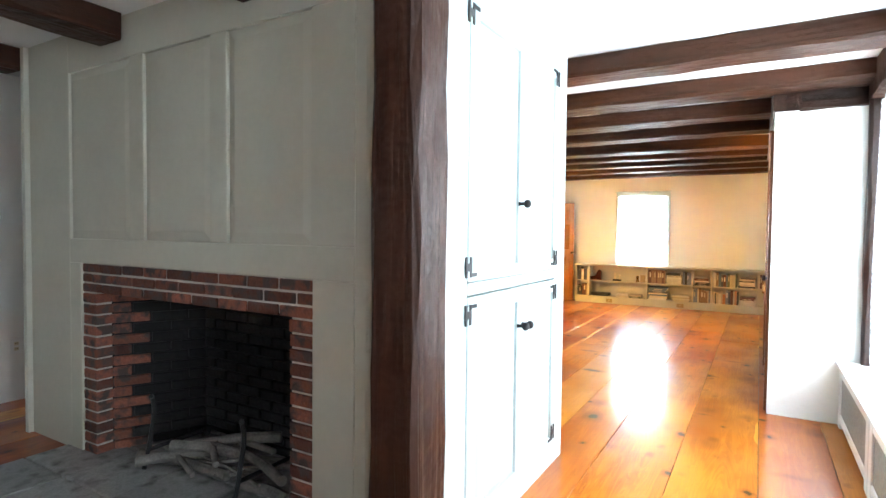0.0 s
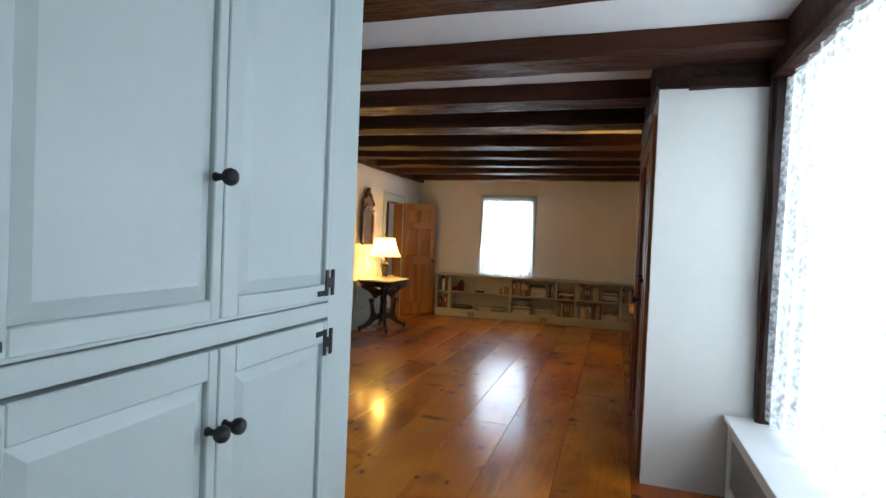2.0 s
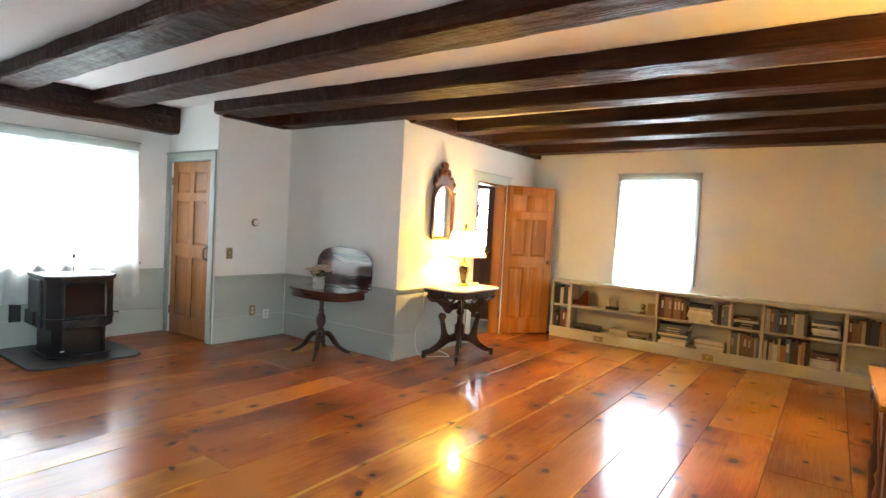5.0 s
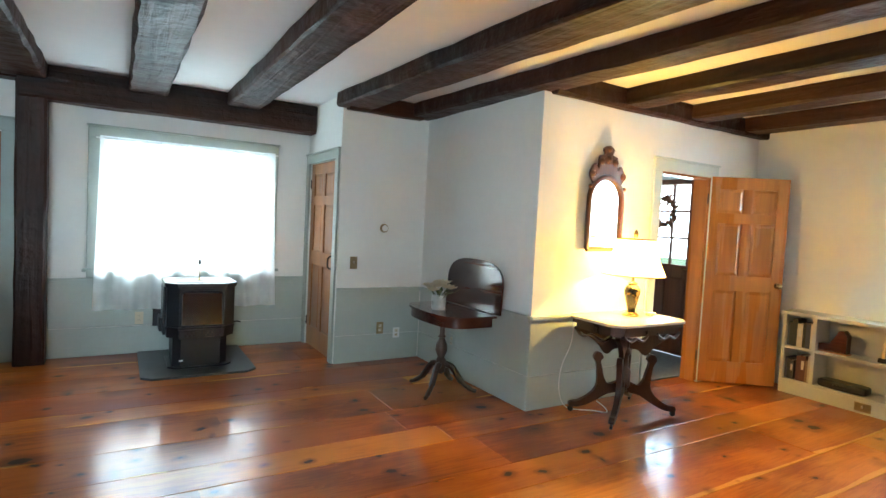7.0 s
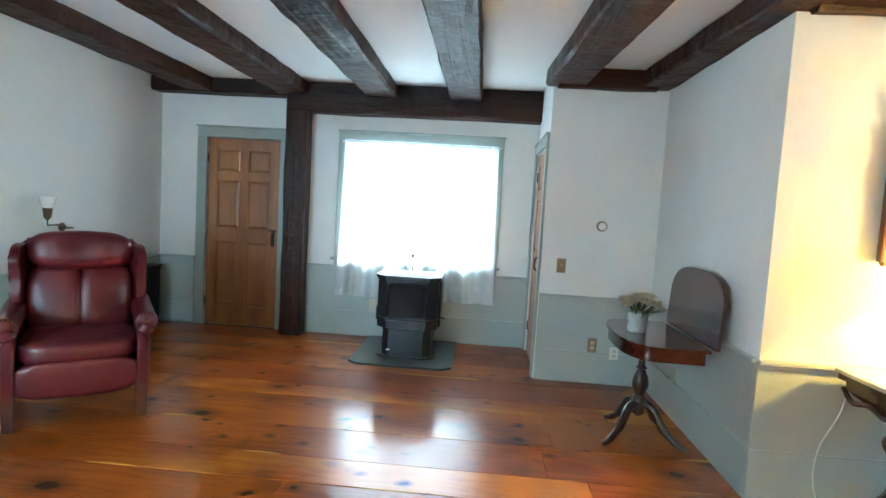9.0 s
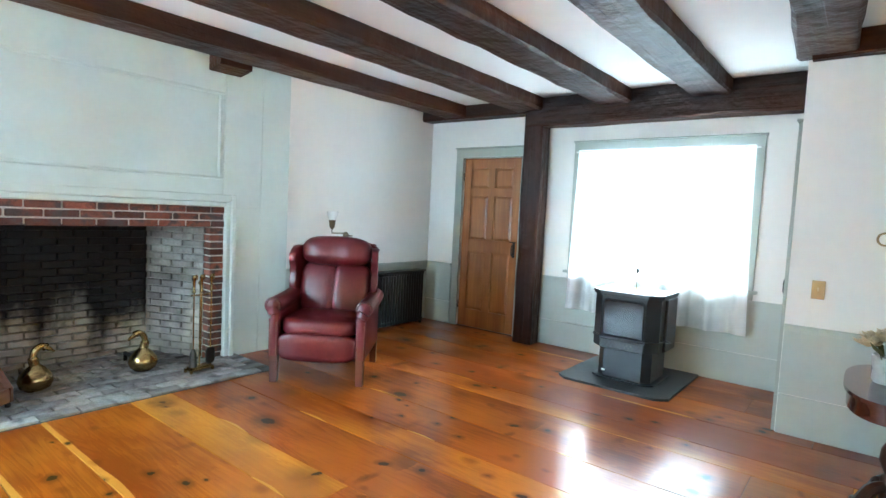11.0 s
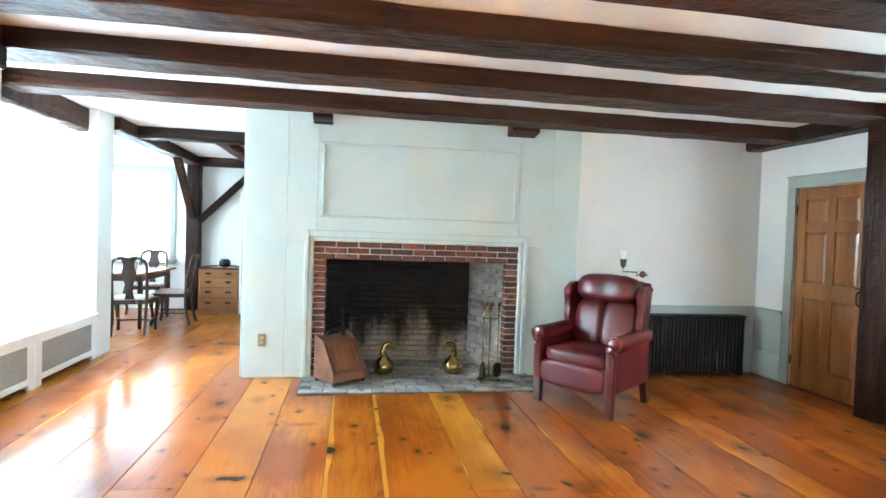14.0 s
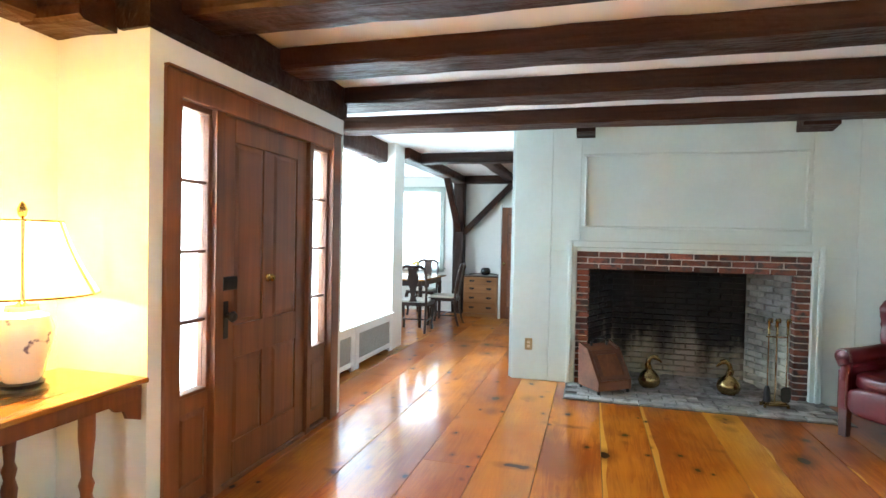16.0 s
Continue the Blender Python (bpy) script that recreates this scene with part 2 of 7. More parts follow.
def pine_floor(name, light, dark, sap=(0.72, 0.34, 0.05), steady=0.0):
    """Varnished wide pine: long figure, sapwood along one edge, round and spike knots, per-board tone."""
    m = bpy.data.materials.new(name)
    m.use_nodes = True
    nt = m.node_tree
    N, L = nt.nodes, nt.links
    bsdf = N["Principled BSDF"]

    def node(kind, **values):
        n = N.new(kind)
        for k, v in values.items():
            n.inputs[k.replace("_", " ")].default_value = v
        return n

    def calc(op, a, b=None, c=None):
        n = N.new("ShaderNodeMath")
        n.operation = op
        for i, v in enumerate((a, b, c)):
            if v is None:
                continue
            if isinstance(v, (int, float)):
                n.inputs[i].default_value = v
            else:
                L.new(v, n.inputs[i])
        return n.outputs[0]

    def ramp(x, lo, hi, to0=0.0, to1=1.0):
        n = N.new("ShaderNodeMapRange")
        n.interpolation_type = "SMOOTHSTEP"
        L.new(x, n.inputs[0])
        n.inputs[1].default_value, n.inputs[2].default_value, n.inputs[3].default_value, n.inputs[4].default_value = lo, hi, to0, to1
        return n.outputs[0]

    def blend(f, a, b):
        n = N.new("ShaderNodeMix")
        n.data_type = "RGBA"
        L.new(f, n.inputs[0])
        for i, v in ((6, a), (7, b)):
            if isinstance(v, tuple):
                n.inputs[i].default_value = (*v, 1)
            else:
                L.new(v, n.inputs[i])
        return n.outputs[2]

    def noise(vec, scale, stretch, detail=4, distortion=0.0):
        mp, n = N.new("ShaderNodeMapping"), node("ShaderNodeTexNoise", Scale=scale, Detail=detail, Distortion=distortion)
        mp.inputs["Scale"].default_value = stretch
        L.new(vec, mp.inputs[0]), L.new(mp.outputs[0], n.inputs[0])
        return n.outputs[0], n.outputs[1]

    co, info = N.new("ShaderNodeTexCoord"), N.new("ShaderNodeObjectInfo")
    rnd_ = info.outputs["Random"]
    shift = N.new("ShaderNodeVectorMath")
    shift.operation = "MULTIPLY_ADD"
    L.new(rnd_, shift.inputs[0])
    shift.inputs[1].default_value = (17.3, 33.1, 0.0)
    L.new(co.outputs["Object"], shift.inputs[2])
    P = shift.outputs[0]
    # figure: fine grain, cathedral bands and broad tone
    fine, _ = noise(P, 40, (1, 0.05, 0), 4, 0.8)
    wide, _ = noise(P, 9, (1, 0.09, 0), 3, 1.6)
    bands = calc("FRACT", calc("MULTIPLY", wide, 7.0))
    cathedral = ramp(bands, 0.0, 0.9)
    broad, _ = noise(P, 1.6, (1, 0.5, 0), 3)
    fig = calc("ADD", calc("MULTIPLY", fine, 0.2), calc("MULTIPLY_ADD", cathedral, 0.06, calc("MULTIPLY", broad, 1.0)))
    col = blend(ramp(fig, 0.47, 0.8), dark, light)
    # board to board: deeper red or brighter yellow
    col = blend(ramp(rnd_, 0.55, 1.0, 0.0, 0.55), col, tuple(c * k for c, k in zip(light, (0.62, 0.42, 0.4))))
    col = blend(ramp(rnd_, 0.0, 0.25, 0.45, 0.0), col, tuple(c * k for c, k in zip(light, (1.1, 1.45, 1.4))))
    # sapwood along the edge at local x = 0
    sep = N.new("ShaderNodeSeparateXYZ")
    L.new(co.outputs["Object"], sep.inputs[0])
    edge, _ = noise(P, 0.9, (0, 1, 0), 2)
    width = ramp(edge, 0.3 if steady else 0.5, 0.78, steady - 0.012, 0.05)
    inside = calc("GREATER_THAN", calc("ADD", sep.outputs[0], width), 0.0)
    col = blend(calc("MULTIPLY", inside, 0.75), col, sap)
    # knots: round ones with a ring, and spike knots lying across the board
    _, jit = noise(P, 14, (1, 1, 0), 3)
    jm = N.new("ShaderNodeVectorMath")
    jm.operation = "MULTIPLY_ADD"
    jm.inputs[1].default_value = (0.045, 0.06, 0.0)
    L.new(jit, jm.inputs[0]), L.new(P, jm.inputs[2])
    for size, stretch, halo, core, keep in ((2.4, (1.25, 0.9, 0), 0.2, 0.1, 0.35), (5.4, (1.2, 0.85, 0), 0.17, 0.11, 0.28), (2.1, (0.7, 2.0, 0), 0.15, 0.1, 0.6)):
        mp, vo = N.new("ShaderNodeMapping"), node("ShaderNodeTexVoronoi", Scale=size)
        mp.inputs["Scale"].default_value = stretch
        L.new(jm.outputs[0], mp.inputs[0]), L.new(mp.outputs[0], vo.inputs[0])
        sc = N.new("ShaderNodeSeparateColor")
        L.new(vo.outputs["Color"], sc.inputs[0])
        gate = calc("GREATER_THAN", sc.outputs[0], keep)
        big = calc("MULTIPLY_ADD", sc.outputs[1], 0.9, 0.55)
        d = calc("DIVIDE", vo.outputs["Distance"], big)
        ring = calc("MULTIPLY", ramp(d, core * 0.8, halo * 1.5, 0.62, 0.0), gate)
        heart = calc("MULTIPLY", ramp(d, core * 0.72, core, 0.96, 0.0), gate)
        col = blend(ring, col, tuple(c * 0.5 for c in dark))
        col = blend(heart, col, (0.03, 0.011, 0.0045))
    # worn scratches and dull patches
    wear, _ = noise(P, 2.2, (1, 0.7, 0), 4)
    L.new(col, bsdf.inputs["Base Color"])
    L.new(ramp(wear, 0.35, 0.7, 0.3, 0.46), bsdf.inputs["Roughness"])
    bsdf.inputs["Specular IOR Level"].default_value = 0.08
    bsdf.inputs["Coat Weight"].default_value = 0.8
    L.new(ramp(wear, 0.35, 0.75, 0.12, 0.22), bsdf.inputs["Coat Roughness"])
    bn = N.new("ShaderNodeBump")
    bn.inputs["Distance"].default_value, bn.inputs["Strength"].default_value = 0.02, 0.12
    cup_, _ = noise(P, 5.0, (1, 0.25, 0), 2)
    L.new(calc("MULTIPLY_ADD", fine, 0.03, cup_), bn.inputs["Height"])
    L.new(bn.outputs[0], bsdf.inputs["Coat Normal"])
    return m


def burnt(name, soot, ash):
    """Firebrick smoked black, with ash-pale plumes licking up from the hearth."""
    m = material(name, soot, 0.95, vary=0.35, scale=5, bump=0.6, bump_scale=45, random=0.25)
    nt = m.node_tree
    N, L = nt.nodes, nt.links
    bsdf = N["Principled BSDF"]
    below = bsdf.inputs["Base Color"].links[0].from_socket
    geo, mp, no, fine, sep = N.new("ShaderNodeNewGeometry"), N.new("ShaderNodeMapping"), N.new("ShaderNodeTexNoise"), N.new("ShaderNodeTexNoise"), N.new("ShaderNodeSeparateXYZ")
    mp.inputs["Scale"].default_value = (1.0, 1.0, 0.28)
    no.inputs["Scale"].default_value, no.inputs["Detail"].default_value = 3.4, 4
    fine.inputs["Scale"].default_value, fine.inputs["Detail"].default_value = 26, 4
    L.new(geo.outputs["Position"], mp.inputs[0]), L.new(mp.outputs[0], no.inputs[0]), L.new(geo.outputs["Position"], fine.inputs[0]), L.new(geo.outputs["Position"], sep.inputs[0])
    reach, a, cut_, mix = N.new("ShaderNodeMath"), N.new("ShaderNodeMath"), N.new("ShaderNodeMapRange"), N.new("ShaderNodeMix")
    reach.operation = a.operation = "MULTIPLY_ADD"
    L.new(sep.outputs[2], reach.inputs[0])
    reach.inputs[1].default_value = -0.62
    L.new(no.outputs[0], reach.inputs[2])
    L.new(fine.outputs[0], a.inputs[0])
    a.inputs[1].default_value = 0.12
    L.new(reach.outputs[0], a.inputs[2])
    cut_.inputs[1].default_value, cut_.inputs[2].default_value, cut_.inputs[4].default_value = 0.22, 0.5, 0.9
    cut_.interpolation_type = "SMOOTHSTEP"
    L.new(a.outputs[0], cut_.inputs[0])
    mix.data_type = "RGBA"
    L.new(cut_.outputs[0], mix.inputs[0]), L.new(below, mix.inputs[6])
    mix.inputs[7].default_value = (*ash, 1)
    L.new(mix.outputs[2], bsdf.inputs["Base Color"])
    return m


PLASTER = material("white_plaster", (0.78, 0.77, 0.73), 0.75, vary=0.035, scale=2.0, bump=0.12, bump_scale=35)
CEILING = material("ceiling_paint", (0.8, 0.8, 0.79), 0.8, vary=0.03, scale=1.5, bump=0.1, bump_scale=25)
SAGE = material("sage_trim_paint", (0.36, 0.39, 0.35), 0.45, vary=0.05, scale=3, bump=0.08, bump_scale=50)
SAGE_LIGHT = material("pale_sage_panel_paint", (0.54, 0.6, 0.565), 0.5, vary=0.05, scale=3, bump=0.1, bump_scale=30)
CUPBOARD = material("pale_green_cupboard_paint", (0.43, 0.49, 0.485), 0.42, vary=0.04, scale=3, bump=0.08, bump_scale=30)
SHELF_PAINT = material("putty_shelf_paint", (0.5, 0.49, 0.42), 0.5, vary=0.06, scale=4, bump=0.06)
BEAM_X = wood("hewn_beam_along_x", (0.066, 0.02, 0.007), (0.012, 0.0045, 0.0025), "x", 0.5, 14, bump=1.0, random=0.25, wave=0.9)
BEAM_Y = wood("hewn_beam_along_y", (0.064, 0.0195, 0.007), (0.012, 0.0045, 0.0025), "y", 0.5, 14, bump=1.0, random=0.25, wave=0.9)
BEAM_Z = wood("hewn_post", (0.054, 0.018, 0.0095), (0.015, 0.0052, 0.0033), "z", 0.42, 14, bump=1.0, random=0.2, wave=0.9)
FLOORING = pine_floor("wide_pine_board", (0.6, 0.19, 0.014), (0.28, 0.06, 0.005))
FLOORING_STRIPED = pine_floor("sap_edged_pine_board", (0.58, 0.18, 0.014), (0.28, 0.06, 0.005), steady=0.028)
# Redder board tone that also carries the weaker light on the west floor.
FLOORING_RED_DIM = pine_floor("red_dim_pine_board", (0.43, 0.112, 0.011), (0.18, 0.034, 0.0035))
FLOORING_PALE = pine_floor("pale_pine_board", (0.68, 0.28, 0.026), (0.46, 0.15, 0.012))
# Honey pine again, brighter and oranger: the lamp's glow put into the colour.
LAMPLIT_PINE = wood("lamplit_pine", (0.45, 0.18, 0.026), (0.27, 0.092, 0.014), "z", 0.28, 30, coat=0.4, random=0.06)
PINE_DOOR = wood("honey_pine", (0.37, 0.15, 0.04), (0.2, 0.072, 0.018), "z", 0.34, 30, coat=0.2, random=0.06)
DARK_DOOR = wood("brown_stained_door", (0.24, 0.08, 0.024), (0.11, 0.034, 0.011), "z", 0.42, 26, random=0.05)
MAHOGANY = wood("mahogany", (0.09, 0.024, 0.013), (0.035, 0.01, 0.007), "x", 0.16, 30, coat=0.4, random=0.05, bump=0.0)
WALNUT = wood("dark_walnut", (0.06, 0.024, 0.014), (0.018, 0.008, 0.006), "z", 0.3, 30, coat=0.3, random=0.1)
OAK = wood("golden_oak", (0.42, 0.2, 0.07), (0.25, 0.1, 0.03), "x", 0.4, 30, random=0.08)
BRICK = material("red_brick", (0.21, 0.07, 0.042), 0.9, vary=0.4, scale=13, bump=0.8, bump_scale=60, random=0.62, dark=(0.075, 0.05, 0.045), dark_at=(0.44, 0.6))
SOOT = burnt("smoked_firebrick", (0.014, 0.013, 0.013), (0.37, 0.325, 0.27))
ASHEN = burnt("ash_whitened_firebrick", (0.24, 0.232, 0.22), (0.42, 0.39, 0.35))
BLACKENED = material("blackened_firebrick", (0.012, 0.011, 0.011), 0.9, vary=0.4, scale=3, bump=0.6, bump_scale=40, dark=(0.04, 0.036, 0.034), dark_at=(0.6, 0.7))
MORTAR = material("lime_mortar", (0.48, 0.42, 0.37), 0.95, vary=0.2, scale=12, bump=0.5, bump_scale=80)
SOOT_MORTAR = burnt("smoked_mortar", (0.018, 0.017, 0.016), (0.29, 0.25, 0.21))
HEARTH_JOINT = material("grey_hearth_joint", (0.1, 0.095, 0.09), 0.95, vary=0.3, scale=8, bump=0.4)
HEARTH = material("grey_hearth_brick", (0.3, 0.285, 0.27), 0.8, vary=0.35, scale=9, bump=0.7, bump_scale=40, random=0.35, dark=(0.12, 0.11, 0.105), dark_at=(0.5, 0.7))
LEATHER = material("oxblood_leather", (0.1, 0.009, 0.0125), 0.33, vary=0.25, scale=5, bump=0.05, bump_scale=16, coat=0.08, rough_vary=0.03)
IRON = material("black_iron", (0.02, 0.02, 0.021), 0.45, metal=0.3, vary=0.3, scale=12, bump=0.15, bump_scale=120)
STOVE = material("black_stove_enamel", (0.015, 0.017, 0.021), 0.29, vary=0.08, scale=6, bump=0.04, rough_vary=0.03)
BRASS = material("aged_brass", (0.42, 0.31, 0.13), 0.22, metal=1.0, vary=0.1, scale=14, bump=0.03)
IVORY = material("ivory_plastic", (0.62, 0.55, 0.4), 0.35, vary=0.04)
WHITE_PAINT = material("white_paint", (0.78, 0.78, 0.76), 0.4, vary=0.03, scale=4, bump=0.05)
BRONZE = material("dark_bronze", (0.16, 0.12, 0.075), 0.38, metal=0.85, vary=0.2, scale=14, bump=0.04)
GRILLE = material("cane_grille", (0.3, 0.3, 0.28), 0.7, vary=0.25, scale=60, bump=0.4, bump_scale=300)
SLATE = material("dark_slate_pad", (0.045, 0.047, 0.05), 0.45, vary=0.25, scale=8, bump=0.25, bump_scale=60)
SHEER = sheer("white_sheer_cloth", (0.92, 0.94, 0.95), 0.13)
LACE = sheer("white_lace_cloth", (0.92, 0.94, 0.95), 0.34, 0.22)
GLASS = glass("window_glass")

# ---- the large structure ----
CEIL, BEAM_LOW = 2.48, 2.355


def structure(name, bm, mat, label, category="wall"):
    return tagged(part(name, bm, mat), label, category, kind="structure")


# ground outside
bm = bmesh.new()
box(bm, -400, 400, -400, 400, -0.7, -0.5)
structure("ground", bm, material("lawn", (0.06, 0.1, 0.03), 0.9, vary=0.4, scale=0.8), "mown green lawn round the house", "ground")

# ceiling
bm = bmesh.new()
box(bm, -6.2, 2.7, -0.8, 12.9, CEIL, CEIL + 0.15)
structure("ceiling", bm, CEILING, "white painted plaster ceiling between dark beams", "ceiling")

# walls
bm = bmesh.new()
slab(bm, "x", -6.16, -5.94, 3.7, 8.75, -0.1, CEIL, [(5.80, 7.26, 0.79, 1.96), (4.35, 5.115, -0.1, 1.93)])
structure("wall_west", bm, PLASTER, "white plaster wall above a grey-green wainscot")
bm = bmesh.new()
slab(bm, "y", 11.36, 11.6, -5.2, 1.2, -0.1, CEIL, [(-2.0, -1.19, 0.82, 2.03), (-4.77, -3.83, -0.1, 1.99)])
structure("wall_north", bm, PLASTER, "white plaster wall above built-in bookshelves")
bm = bmesh.new()
slab(bm, "y", 3.72, 3.86, -6.16, -3.88, -0.1, CEIL)
structure("wall_south", bm, PLASTER, "white plaster wall behind the leather chair")
bm = bmesh.new()
slab(bm, "x", -5.08, -4.96, 7.78, 8.568, -0.1, CEIL)
slab(bm, "y", 7.676, 7.78, -5.94, -4.96, -0.1, CEIL, [(-5.86, -5.06, -0.1, 1.9)])
structure("wall_closet", bm, PLASTER, "white plaster closet walls with a pine door")
bm = bmesh.new()
slab(bm, "y", 8.568, 8.7, -6.0, -3.26, -0.1, CEIL)
slab(bm, "x", -3.40, -3.26, 8.7, 11.36, -0.1, CEIL, [(9.91, 10.60, -0.1, 1.90)])
structure("wall_hall", bm, PLASTER, "white plaster walls that jut into the room")
bm = bmesh.new()
slab(bm, "x", -5.2, -5.08, 8.7, 11.36, -0.1, CEIL)
structure("wall_hall_far", bm, PLASTER, "plain plaster wall of the entry hall")
bm = bmesh.new()
slab(bm, "x", 0.90, 1.1, 7.27, 11.6, -0.1, CEIL)
structure("wall_east", bm, PLASTER, "white plaster wall behind the side table")
bm = bmesh.new()
slab(bm, "x", 0.39, 0.51, 5.40, 7.27, -0.1, CEIL, [(5.475, 7.19, -0.1, 2.1)])
slab(bm, "y", 5.40, 5.52, 0.51, 1.25, -0.1, CEIL)
slab(bm, "y", 7.15, 7.27, 0.51, 1.1, -0.1, CEIL)
structure("wall_entry", bm, PLASTER, "white plaster walls round the front entrance")
bm = bmesh.new()
slab(bm, "x", 1.12, 1.3, 2.88, 5.40, -0.1, CEIL, [(3.26, 5.27, 0.5, 2.22)])
slab(bm, "y", 2.76, 2.88, 0.84, 2.6, -0.1, CEIL)
slab(bm, "x", 0.84, 1.12, 2.88, 3.1, -0.1, CEIL)
structure("wall_passage_east", bm, PLASTER, "white plaster wall with a wide curtained window")
bm = bmesh.new()
slab(bm, "x", 2.5, 2.65, -0.6, 2.76, -0.1, CEIL, [(0.3, 2.1, 0.8, 2.15)])
slab(bm, "y", -0.6, -0.45, -4.6, 2.5, -0.1, CEIL, [(1.26, 2.25, 0.8, 2.2)])
slab(bm, "x", -4.75, -4.6, -0.6, 3.72, -0.1, CEIL)
structure("wall_dining", bm, PLASTER, "white plaster walls of the dining room")

# entry box outside the sidelights stays open to the sky; porch step
bm = bmesh.new()
box(bm, 0.51, 1.9, 5.3, 7.4, -0.5, -0.06, 0.01)
structure("doorstep", bm, HEARTH, "grey stone step outside the front door", "step")

# floor: a sub-floor, then wide boards laid along y
bm = bmesh.new()
box(bm, -6.16, 2.6, -0.6, 12.9, -0.2, -0.03)
floor = structure("floor", bm, WALNUT, "glossy wide knotty pine floorboards", "floor")


# beams
def beam(name, x0, x1, y0, y1, z0, z1, mat, label="dark hand-hewn ceiling beam", seed=0, skew=0.0):
    """A hewn timber: a long box cut into stretches whose corners wander a little."""
    rnd = random.Random(seed + int(1000 * abs(x0 + 3 * y0 + 7 * z0)))
    size = (x1 - x0, y1 - y0, z1 - z0)
    axis = size.index(max(size))
    n = max(2, int(size[axis] / 0.22))
    others = [i for i in range(3) if i != axis]
    lo, hi = (x0, y0, z0), (x1, y1, z1)
    bm = bmesh.new()
    rings = []
    for k in range(n + 1):
        ring = []
        ch = 0.012 + 0.01 * rnd.random()
        for a, b in ((0, 0), (1, 0), (1, 1), (0, 1)):
            for s in (0, 1):
                p = [0, 0, 0]
                p[axis] = lo[axis] + size[axis] * k / n
                i, j = others
                p[i] = hi[i] if a else lo[i]
                p[j] = hi[j] if b else lo[j]
                first = (a == b) != (s == 0)
                cut = (i if first else j)
                inward = -1 if (a if cut == i else b) else 1
                p[cut] += inward * ch
                p[i] += rnd.uniform(-0.006, 0.006)
                p[j] += rnd.uniform(-0.005, 0.005)
                p[1] += skew * k / n
                ring.append(bm.verts.new(p))
        rings.append(ring)
    for r0, r1 in zip(rings, rings[1:]):
        for i in range(8):
            bm.faces.new((r0[i], r0[(i + 1) % 8], r1[(i + 1) % 8], r1[i]))
    bm.faces.new(rings[0][::-1]), bm.faces.new(rings[-1])
    return tagged(part(name, bm, mat), label, "beam", "ceiling beams", "structure")


BW = 0.24
for yc, half, skew in ((4.35, 0.135, 0.0), (5.28, 0.155, 0.0), (6.155, 0.15, 0.0), (6.96, 0.15, 0.0), (7.765, 0.15, 0.3), (8.45, BW / 2, 0.36), (9.43, BW / 2, 0.04), (10.25, BW / 2, 0.0), (11.05, BW / 2, 0.0)):
    west = -5.74 if yc < 7.7 else (-4.96 if yc < 8.6 else -3.26)
    east = 0.94 if yc < 5.3 else (0.42 if yc < 7.3 else 0.82)
    beam("beam", west, east, yc - half, yc + half, BEAM_LOW, CEIL + 0.01, BEAM_X, skew=skew)
# plates along the walls
beam("beam", -5.93, -5.72, 5.25, 7.676, 2.2, CEIL + 0.01, BEAM_Y, "deep dark timber girt over the window")
beam("beam", -5.93, -5.74, 3.86, 5.23, 2.345, CEIL + 0.01, BEAM_Y, "dark timber girt over the pine door")
beam("beam", -3.255, -3.16, 8.62, 11.36, 2.33, CEIL + 0.01, BEAM_Y, "dark timber plate along the wall top")
beam("beam", -4.95, -4.85, 7.7, 8.45, 2.335, CEIL + 0.01, BEAM_Y, "dark timber plate along the wall top")
beam("beam", 0.37, 0.56, 5.38, 7.29, 2.235, CEIL + 0.01, BEAM_Y, "dark timber girt over the front door")
beam("beam", 0.54, 1.0, 5.383, 5.56, 2.225, CEIL + 0.01, BEAM_X, "short dark timber over the entry wall")
beam("beam", 0.565, 0.9, 7.255, 7.45, 2.225, CEIL + 0.01, BEAM_X, "dark timber over the lamp recess")
beam("beam", 0.78, 0.92, 7.46, 11.36, 2.225, CEIL + 0.01, BEAM_Y, "dark timber girt over the side table")
beam("beam", 0.93, 1.13, 2.9, 5.38, 2.25, CEIL + 0.01, BEAM_Y, "dark timber plate over the curtained window")
# dining room frame
beam("beam", -0.75, 0.78, 2.1, 2.3, 2.35, CEIL + 0.01, BEAM_X, "slender dark beam across the dining room")
beam("beam", 0.78, 0.98, -0.44, 2.75, 2.34, CEIL + 0.01, BEAM_Y, "dark plate from passage to corner post")
beam("beam", -4.6, 0.78, -0.45, -0.27, 2.34, CEIL + 0.01, BEAM_X, "dark tie beam along the dining wall")
beam("beam", -0.12, 0.05, -0.26, 2.1, 2.38, CEIL + 0.01, BEAM_Y, "dark joist over the dining room")
for xc in (-1.6, -2.75, -3.9):
    beam("beam", xc - 0.11, xc + 0.11, -0.26, 2.36, 2.34, CEIL + 0.01, BEAM_Y, "dark joist over the dining room")


def post(name, x0, x1, y0, y1, z1, label):
    ob = beam(name, x0, x1, y0, y1, -0.02, z1, BEAM_Z, label)
    return tagged(ob, category="post", group="timber posts")


post("post", -5.93, -5.74, 5.225, 5.435, 2.36, "dark hewn timber post beside the pine door")
post("post", -0.745, -0.565, 2.07, 2.262, CEIL, "dark red-brown hewn post with axe scars")
post("post", 0.78, 0.98, -0.45, -0.27, 2.34, "dark corner post of the dining room")
post("post", 0.93, 1.1, 5.29, 5.395, 2.25, "dark timber post beside the lace curtain")


